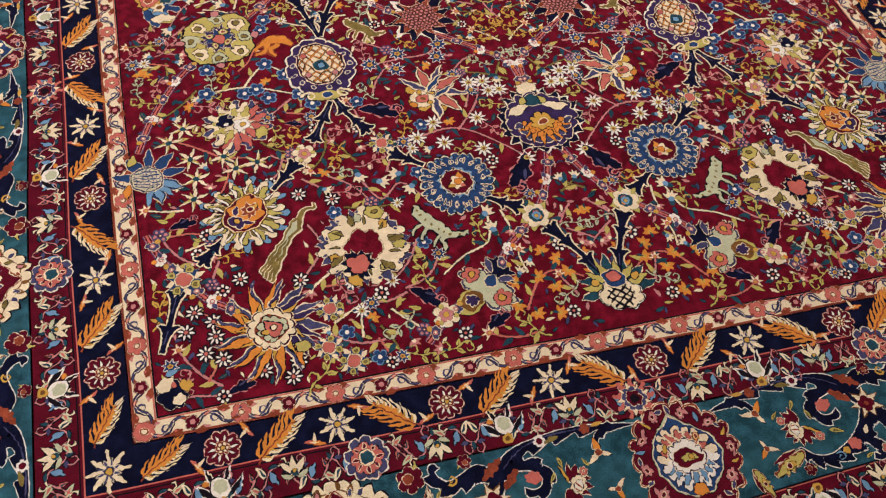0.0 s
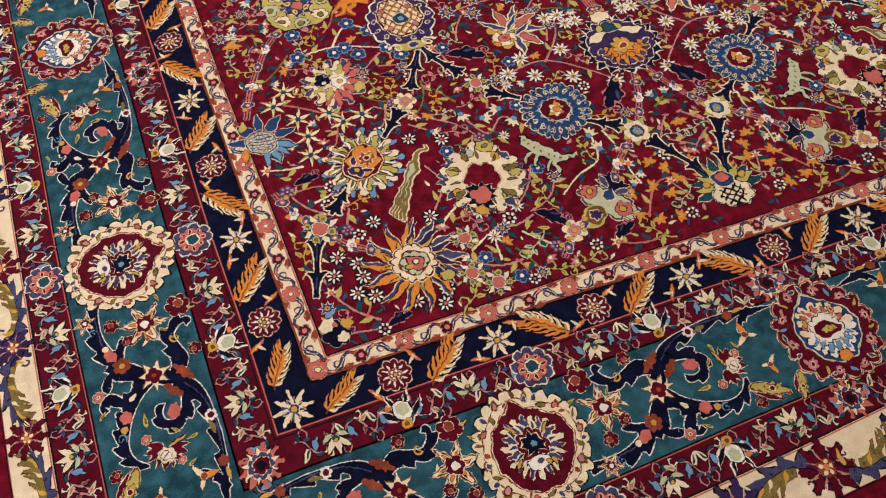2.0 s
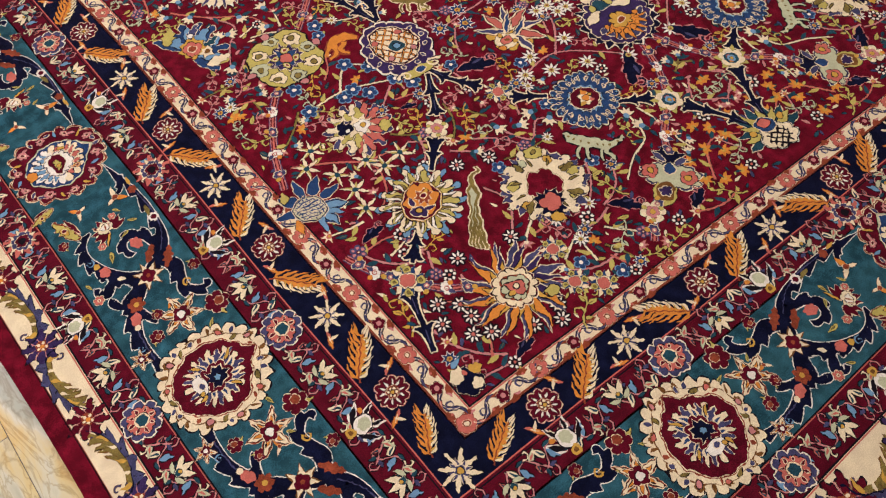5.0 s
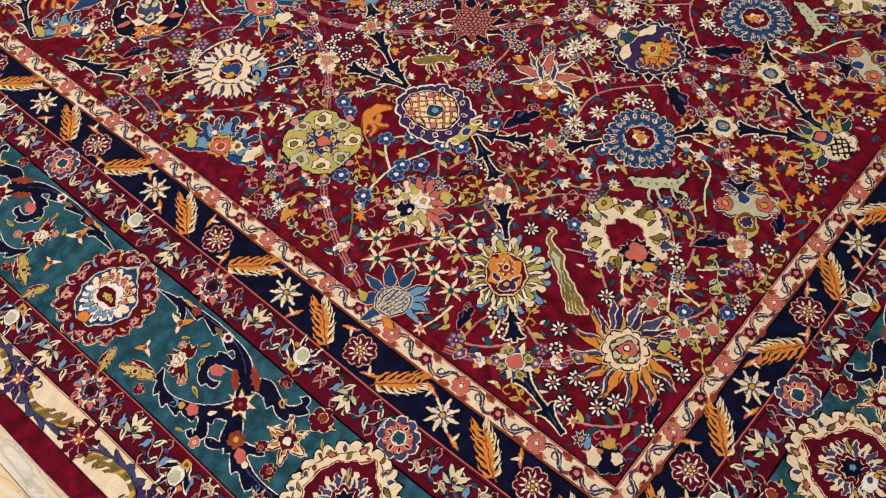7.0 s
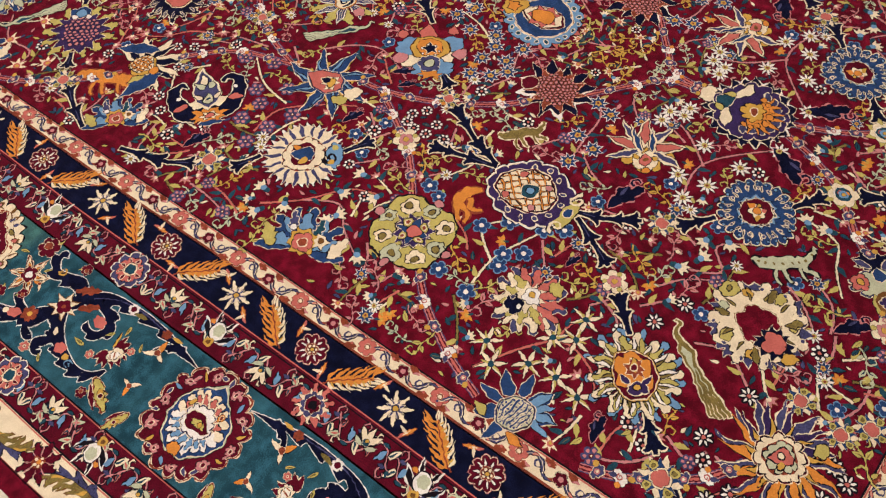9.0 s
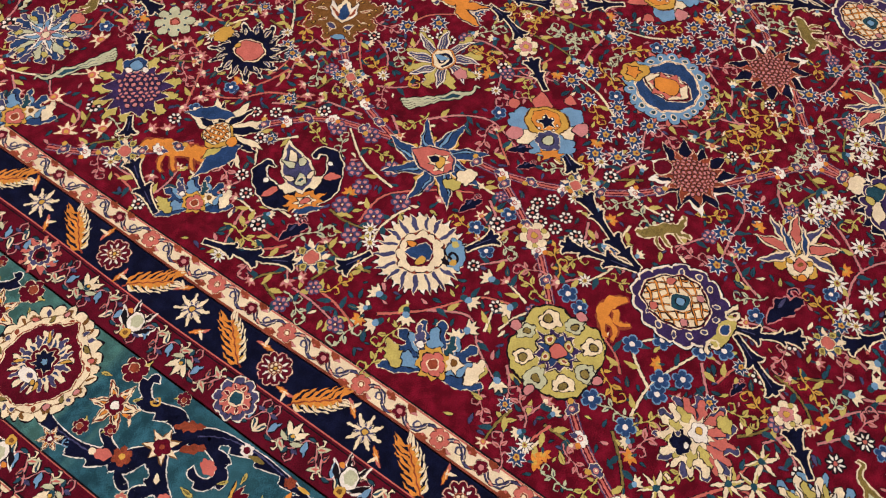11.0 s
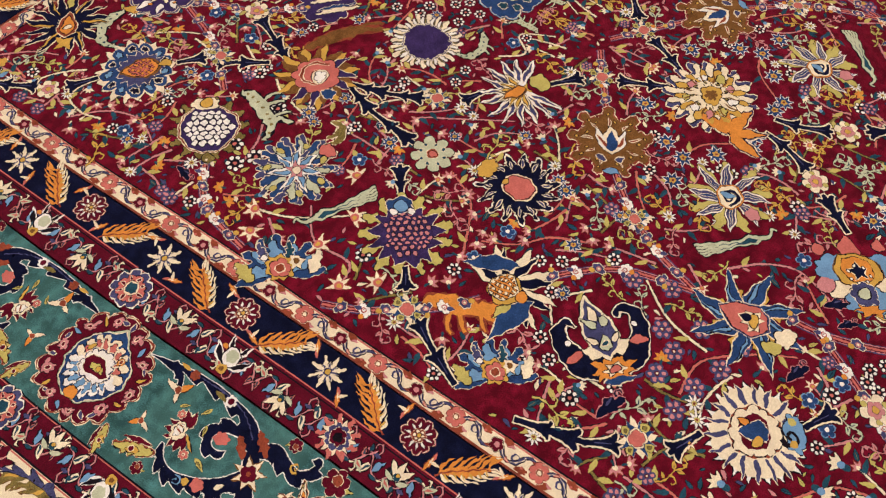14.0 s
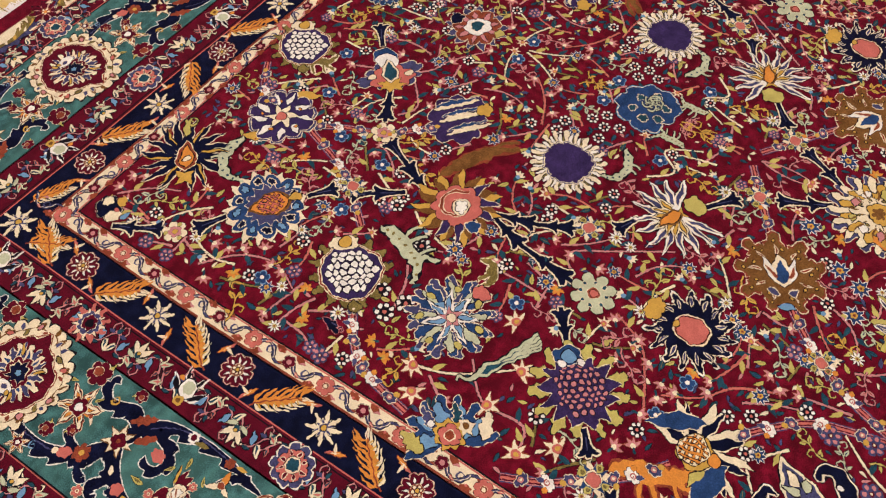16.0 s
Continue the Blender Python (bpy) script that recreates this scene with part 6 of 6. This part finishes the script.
RED_MEDALLION = medallion_art([[(lobes(19, 1.05, 0.93), "rust")], [(lobes(19, 1.01, 0.89), "wine")], [(lobes(6, 0.1, 0.07, 4, x=0.83 * math.cos(a), y=0.83 * math.sin(a)), "pink") for a in RING] + [(leaf(0.78 * math.cos(a + 0.25), 0.78 * math.sin(a + 0.25), math.degrees(a) + 40, 0.18, 0.035), ("gold", "sky", "slate")[k % 3]) for k, a in enumerate(RING)] + [(leaf(0.88 * math.cos(a + 0.4), 0.88 * math.sin(a + 0.4), math.degrees(a) + 120, 0.14, 0.035), ("slate", "pink")[k % 2]) for k, a in enumerate(RING)], [(disc(0.035, 0.83 * math.cos(a), 0.83 * math.sin(a), 6), "wine") for a in RING],
                                       [(disc(0.66), "pale"), (leaf(0, 0.3, 90, 0.5, 0.32), "pale")], [(disc(0.635), "blue"), (leaf(0, 0.3, 90, 0.45, 0.29), "blue")], teeth(9, 0.2, 0.6, 0.13, "cream", 8, 165) + teeth(9, 0.2, 0.58, 0.13, "white", 192, 160), teeth(7, 0.26, 0.5, 0.06, "salmon", 20, 140) + teeth(7, 0.26, 0.5, 0.06, "sky", 205, 130), [(lobes(13, 0.36, 0.3, ry=0.85), "slate")], [(lobes(13, 0.33, 0.27, ry=0.85), "white")], [(leaf(-0.3, 0, 0, 0.6, 0.17), "wine")], [(cloud(0.17, 0.075, 6, 0.35, 4), "lime"), (cloud(0.12, 0.1, 5, 0.3, 6, 0, -0.58), "orange"), (cloud(0.09, 0.08, 5, 0.3, 3, 0.3, 0.3), "orange"), (disc(0.06, -0.36, 0.2), "gold")], [(disc(0.04, 0.03, 0.0), "gold"), (disc(0.04, 0.3, 0.3), "rust")]])
CORNER_MEDALLION = medallion_art([[(lobes(15, 1.04, 0.9), "rust")], [(lobes(15, 1.0, 0.86), "orange")], dots(15, 0.8, 0.07, "brown"), [(disc(0.66), "wine")], petals(11, 0.2, 0.6, 0.09, "cream"), petals(11, 0.2, 0.5, 0.05, "blue", 16), [(lobes(6, 0.25, 0.18), "gold")], [(disc(0.1), "navy")]])


def snake(points, w0, w1, w2, bumps, crest=0.021):
    """A navy cloud band along a line, with curled crests on its outer side: widths at the start, middle and end."""
    line = smooth(points, 12)
    left, right, n = [], [], len(line) - 1
    for i, p in enumerate(line):
        f = i / n
        d = np.array(line[min(i + 1, n)]) - np.array(line[max(i - 1, 0)])
        d = d / (np.linalg.norm(d) + 1e-9)
        w = (w0 + (w1 - w0) * f * 2 if f < 0.5 else w1 + (w2 - w1) * (f * 2 - 1)) * 0.4
        turn_in = (bumps * f) % 1.0
        rise = crest * (turn_in ** 0.7 if turn_in < 0.8 else (1 - turn_in) * 4.3) * min(1, 8 * f, 8 * (1 - f)) - 0.006
        left.append((p[0] - (w + rise) * d[1] + 0.5 * rise * d[0], p[1] + (w + rise) * d[0] + 0.5 * rise * d[1]))
        right.append((p[0] + w * 0.85 * d[1], p[1] - w * 0.85 * d[0]))
    return [[right[i], right[min(i + 2, n)], left[min(i + 2, n)], left[i]] for i in range(n)]


# drawn in metres: along the border, across it
BANDS = [piece for band in (snake([(0.287, 0.083), (0.225, 0.098), (0.168, 0.106), (0.115, 0.108), (0.068, 0.104), (0.02, 0.096), (-0.012, 0.08), (-0.04, 0.05), (-0.062, 0.015)], 0.008, 0.024, 0.046, 7),
         snake([(0.232, 0.1), (0.205, 0.088), (0.186, 0.068), (0.178, 0.058)], 0.02, 0.02, 0.006, 2, 0.012),
         snake([(-0.02, 0.075), (0.02, 0.066), (0.045, 0.058), (0.063, 0.034), (0.052, 0.01), (0.026, 0.006), (0.008, 0.018)], 0.03, 0.032, 0.014, 5, 0.015),
         snake([(-0.055, 0.0), (-0.03, -0.03), (0.0, -0.052), (0.033, -0.066), (0.065, -0.074), (0.092, -0.071), (0.115, -0.058), (0.13, -0.038)][::-1], 0.014, 0.03, 0.046, 7),
         snake([(-0.02, -0.06), (-0.045, -0.08), (-0.03, -0.098), (-0.012, -0.094)], 0.03, 0.022, 0.01, 3, 0.014),
         snake([(-0.05, 0.06), (-0.075, 0.078), (-0.106, 0.07), (-0.138, 0.064), (-0.16, 0.08), (-0.166, 0.102), (-0.15, 0.11)], 0.044, 0.03, 0.012, 5),
         snake([(-0.05, 0.005), (-0.08, -0.02), (-0.105, -0.045), (-0.14, -0.066), (-0.186, -0.08), (-0.235, -0.08), (-0.27, -0.072), (-0.308, -0.055)], 0.05, 0.036, 0.012, 8),
         snake([(-0.1, -0.04), (-0.09, -0.072), (-0.07, -0.086), (-0.058, -0.078)], 0.03, 0.022, 0.01, 3, 0.014),
         snake([(-0.12, -0.05), (-0.148, -0.04), (-0.166, -0.022), (-0.158, -0.008)], 0.034, 0.022, 0.008, 3, 0.014)) for piece in band]
ARABESQUE = wool_mesh("arabesque", [[(grow(o, 0.0022), "white") for o in BANDS], [(o, "navy") for o in BANDS],
                                    [(strip(smooth([(0.2, 0.104), (0.1, 0.11), (0.03, 0.1), (-0.02, 0.07)], 5), 0.0025), "slate"), (strip(smooth([(-0.1, -0.04), (-0.16, -0.072), (-0.25, -0.078)], 5), 0.0025), "slate"), (curl(0.062, -0.068, 40, 0.011, 0.003), "sky"), (curl(-0.138, 0.068, 220, 0.011, 0.004), "gold"), (curl(-0.21, -0.078, 100, 0.01, 0.003), "sky"), (leaf(0.115, 0.104, 190, 0.04, 0.006), "olive"), (leaf(0.19, 0.106, 5, 0.03, 0.005), "gold"), (barbed(-0.02, 0.092, 215, 0.06, 0.013, 4), "rust"), (cloud(0.022, 0.016, 6, 0.3, 4, 0.034, 0.036), "salmon"), (barbed(-0.03, 0.03, 40, 0.05, 0.012, 3), "rust")],
                                    [(star(7, 0.036, 0.02, -0.06, 0.014, jag=0.15), "brown"), (cloud(0.017, 0.013, 5, 0.3, 3, 0.012, -0.058), "salmon"), (disc(0.008, 0.036, -0.066), "gold"), (lobes(6, 0.02, 0.014, x=-0.108, y=-0.044), "rust"), (leaf(-0.122, -0.054, 205, 0.045, 0.013), "salmon"), (lobes(6, 0.014, 0.01, x=0.072, y=0.104), "white"), (lobes(6, 0.012, 0.008, x=0.175, y=0.104), "rust")],
                                    [(star(7, 0.033, 0.017, -0.06, 0.014, jag=0.15), "cream"), (disc(0.006, -0.108, -0.044), "gold"), (disc(0.007, 0.072, 0.104), "wine"), (disc(0.007, -0.16, -0.07), "cream"), (leaf(-0.02, -0.045, 130, 0.022, 0.006), "cream")], [(lobes(4, 0.019, 0.014, x=-0.06, y=0.014), "wine")], [(disc(0.005, -0.06, 0.014), "rust")]], 0.0, None, 0.005, False)
B_BLOSSOM = small_art("border_blossom", [petals(9, 0.1, 1.0, 0.18, "wine", -10, 200), [(cloud(0.5, 0.42, 7, 0.3, 3, 0, 0.32), "cream")], [(cloud(0.34, 0.26, 6, 0.3, 4, 0, 0.35), "white"), (leaf(-0.1, -0.1, 215, 0.8, 0.1), "gold")], [(strip([(-0.1, 0.2), (0.1, 0.5)], 0.06), "rust"), (strip([(0.12, 0.2), (0.25, 0.45)], 0.05), "rust")]])
B_STARFLOWER = small_art("border_blossom", [petals(6, 0.05, 1.1, 0.22, "rust", 10), petals(6, 0.05, 1.0, 0.16, "cream", 10), petals(6, 0.1, 0.7, 0.08, "orange", 10), [(lobes(5, 0.42, 0.3), "wine")], [(disc(0.16), "white")]])
B_LEAF = small_art("border_leaf", [[(barbed(0, -1, 90, 2.0, 0.4, 5, 0.1), "rust")], [(barbed(0, -0.9, 92, 1.8, 0.3, 5, 0.1), "lime"), (leaf(0.3, -0.8, 80, 1.5, 0.12), "wine")], [(leaf(-0.05, -0.3, 90, 0.7, 0.13), "gold")], [(disc(0.1, 0, 0.1), "wine")]])
B_BIRDLEAF = small_art("border_leaf", [[(leaf(0, 0, 200, 1.0, 0.2, 0.2), "cream"), (leaf(0, 0, 60, 1.0, 0.22, -0.2), "orange"), (leaf(0, 0, 320, 0.8, 0.16), "cream")], [(disc(0.2), "rust")]])
B_BUD = small_art("border_bud", [[(leaf(0.1, -0.1, 40, 1.0, 0.2), "lime")], [(lobes(6, 0.7, 0.5), "wine")], [(disc(0.26, -0.1, 0.1), "rust")]])
B_DAISY = small_art("border_bud", [[(lobes(6, 1.0, 0.7), "cream")], [(lobes(6, 0.86, 0.56), "salmon")], [(disc(0.3), "cream")], [(disc(0.15), "rust")]])
B_SLIVER = small_art("border_sliver", [[(leaf(0, -0.6, 90, 1.3, 0.22, 0.2), "lime")], [(leaf(0.04, -0.3, 90, 0.7, 0.06, 0.2), "olive")]])
# what lies round each arabesque: mesh, along, across, direction, size
CAST = ((B_BLOSSOM, 0.105, 0.006, 250, 0.036), (B_LEAF, 0.164, -0.078, 245, 0.036), (B_BIRDLEAF, 0.186, 0.06, 20, 0.028), (B_STARFLOWER, -0.19, 0.021, 10, 0.04), (B_BUD, -0.212, 0.098, 30, 0.032), (B_BUD, -0.208, -0.048, 70, 0.019), (B_DAISY, -0.05, -0.103, 0, 0.011), (B_SLIVER, 0.035, -0.025, 100, 0.021),
        (B_SLIVER, -0.005, -0.104, 60, 0.014), (B_BIRDLEAF, 0.197, -0.028, 210, 0.022), (B_BUD, -0.095, 0.11, 180, 0.017), (B_SLIVER, 0.15, 0.045, 40, 0.014), (B_LEAF, 0.235, -0.1, 160, 0.026), (B_SLIVER, -0.165, 0.055, 330, 0.013), (B_DAISY, 0.14, 0.028, 0, 0.008), (B_SLIVER, -0.25, 0.06, 300, 0.016), (B_BUD, -0.16, -0.02, 200, 0.015), (B_SLIVER, 0.1, 0.06, 200, 0.016), (B_DAISY, 0.075, -0.03, 0, 0.009), (B_BUD, 0.13, -0.1, 20, 0.015), (B_SLIVER, 0.075, 0.03, 150, 0.015), (B_STARFLOWER, -0.235, -0.1, 30, 0.02), (B_BIRDLEAF, -0.15, 0.02, 120, 0.016))


def border_run(x0, y0, x1, y1, inward, marks, kinds):
    """Medallions at the marks, an arabesque with its flowers between each two."""
    upright = x0 == x1
    place = lambda s, v: (x0 + (v if inward == 0 else -v), s) if upright else (s, y0 + (v if inward == 90 else -v))
    for k, s in enumerate(marks):
        x, y = place(s, 0.0)
        if kinds[k] != "none":
            size = 0.119 if kinds[k] == "cream" else 0.114
            patch("medallion", {"cream": CREAM_MEDALLION, "red": RED_MEDALLION}[kinds[k]], main_border, x, y, inward, size, size * 1.04, 0.002)
        if k + 1 < len(marks):
            t = marks[k + 1]
            stretch = (t - s) / 0.73
            f = 1 if k % 2 else -1
            side = 1 if inward in (90, 180) else -1
            mx, my = place((s + t) / 2, 0.0)
            patch("arabesque", ARABESQUE, main_border, mx, my, inward, f * stretch * side, 1.0, 0.0009)
            for mesh, u, v, a, r in CAST:
                px, py = place((s + t) / 2 + f * u * stretch, v)
                patch("border_flower", mesh, main_border, px, py, inward + a * f * side, r * 1.25, r * 1.25, 0.0016)


runs = along(3, 4)
tall = (-0.295, 0.43, 1.175, 1.955, 2.65, 3.34, 3.92)
wide = (-0.3, 0.372, 1.088, 1.838, 2.51)
for number, (x0, y0, x1, y1, inward) in enumerate(runs):
    if number in (0, 2):
        border_run(x0, y0, x1, y1, inward, tall, ("none", "cream", "red", "cream", "red", "cream", "none"))
    else:
        border_run(x0, y0, x1, y1, inward, wide, ("none", "cream", "red", "cream", "none"))
for x in (runs[0][0], runs[2][0]):
    for y in (runs[1][1], runs[3][1]):
        patch("medallion", CORNER_MEDALLION, main_border, x, y, 45, 0.1, 0.1, 0.002)

# corners of the field
CORNER_PALM = art("corner_palmette", [[(cloud(1.0, 0.8, 8, 0.3, 4), "black")], [(cloud(0.92, 0.72, 8, 0.3, 4), "navy"), (cloud(0.4, 0.5, 6, 0.3, 3, -0.5, 0.1), "cream"), (cloud(0.35, 0.3, 6, 0.3, 8, 0.3, 0.6), "gold")], [(cloud(0.3, 0.3, 5, 0.3, 2, 0.4, -0.1), "cream"), (disc(0.14, -0.2, 0.3), "salmon"), (leaf(-0.8, 0.5, 60, 0.6, 0.15), "sky")]])
for x, y, a, f in ((0.088, 0.095, 45, 1), (2 * AX - 0.088, 0.095, 135, -1), (0.1, LENGTH - 0.1, -45, -1), (2 * AX - 0.1, LENGTH - 0.1, -135, 1)):
    patch("corner_palmette", CORNER_PALM, field, x, y, a, f * 0.045, 0.045, 0.002)

# ---- cotton fringe on the two short ends ----
chance = random.Random(5)
for end, level in ((-1, FOOT[7]), (1, LENGTH - HEAD[7])):
    verts, faces = [], []
    x = SIDE[7] + 0.004
    while x < 2 * AX - SIDE[7]:
        bx, by = raw(x, level)
        long, sway = chance.uniform(0.026, 0.042), chance.uniform(-0.01, 0.01)
        w = chance.uniform(0.0016, 0.0026)
        base = len(verts)
        for k, (s, z) in enumerate(((0, -0.004), (0.25, -0.006), (0.6, -0.0085), (1.0, -0.0095))):
            cx, cy = bx + sway * s * s, by + end * long * s
            verts += [(cx - w, cy, z - 0.001), (cx, cy, z + w * 0.8), (cx + w, cy, z - 0.001)]
        for k in range(3):
            for j in range(2):
                faces.append((base + 3 * k + j, base + 3 * k + j + 1, base + 3 * k + j + 4, base + 3 * k + j + 3))
        x += chance.uniform(0.0028, 0.0042)
    data = bpy.data.meshes.new("fringe")
    data.from_pydata(verts, [], faces)
    data.materials.append(COTTON)
    fringe = new("fringe", data)
    fringe.parent = carpet
    tagged(fringe, "undyed cotton fringe", kind="stuff")


# ---- assumed ceiling panels, out of view, that house the added lamps ----
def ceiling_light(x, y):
    light = tagged(new("ceiling_light"), "assumed flat rectangular ceiling light panel, out of view, switched on", "ceiling light", "ceiling lights")
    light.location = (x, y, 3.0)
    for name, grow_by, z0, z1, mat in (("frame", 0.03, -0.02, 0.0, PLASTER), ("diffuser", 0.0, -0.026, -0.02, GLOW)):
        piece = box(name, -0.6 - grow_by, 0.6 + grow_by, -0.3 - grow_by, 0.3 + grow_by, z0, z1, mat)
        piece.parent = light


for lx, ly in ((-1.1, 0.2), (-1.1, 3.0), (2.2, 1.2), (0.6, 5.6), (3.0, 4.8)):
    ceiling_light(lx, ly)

# ---- marble floor planks beside the carpet ----
WIDE, LONG = 0.097, 0.62
bm = bmesh.new()
bmesh.ops.create_cube(bm, size=1.0, matrix=Matrix.Diagonal((WIDE - 0.0016, LONG - 0.0016, 0.004, 1)))
top_edges = [e for e in bm.edges if all(v.co.z > 0 for v in e.verts)]
bmesh.ops.bevel(bm, geom=top_edges, offset=0.0006, segments=1, affect="EDGES")
plank_mesh = bpy.data.meshes.new("plank")
bm.to_mesh(plank_mesh)
bm.free()
plank_mesh.materials.append(MARBLE)
bed = new("joint_bed", bpy.data.meshes.new("joint_bed"))
bed.data.from_pydata([(x, y, FLOOR_Z - 0.0012) for x, y in ((-1.6, -1.25), (3.2, -1.25), (3.2, 4.75), (-1.6, 4.75))], [], [(0, 1, 2, 3)])
bed.data.materials.append(GROUT)
bed.parent = floor
tilt = Matrix.Rotation(radians(-1.1), 4, "Z")
for col in range(-10, 43):
    for row in range(-3, 9):
        x, y = -0.7735 + col * WIDE, (row + 0.37 * (col % 3)) * LONG + 0.3
        if -0.5 < x < 2.7 and -0.3 < y < 3.85:
            continue
        plank = new("plank", plank_mesh)
        plank.parent = floor
        plank.matrix_basis = tilt @ Matrix.Translation((x, y, FLOOR_Z - 0.002))
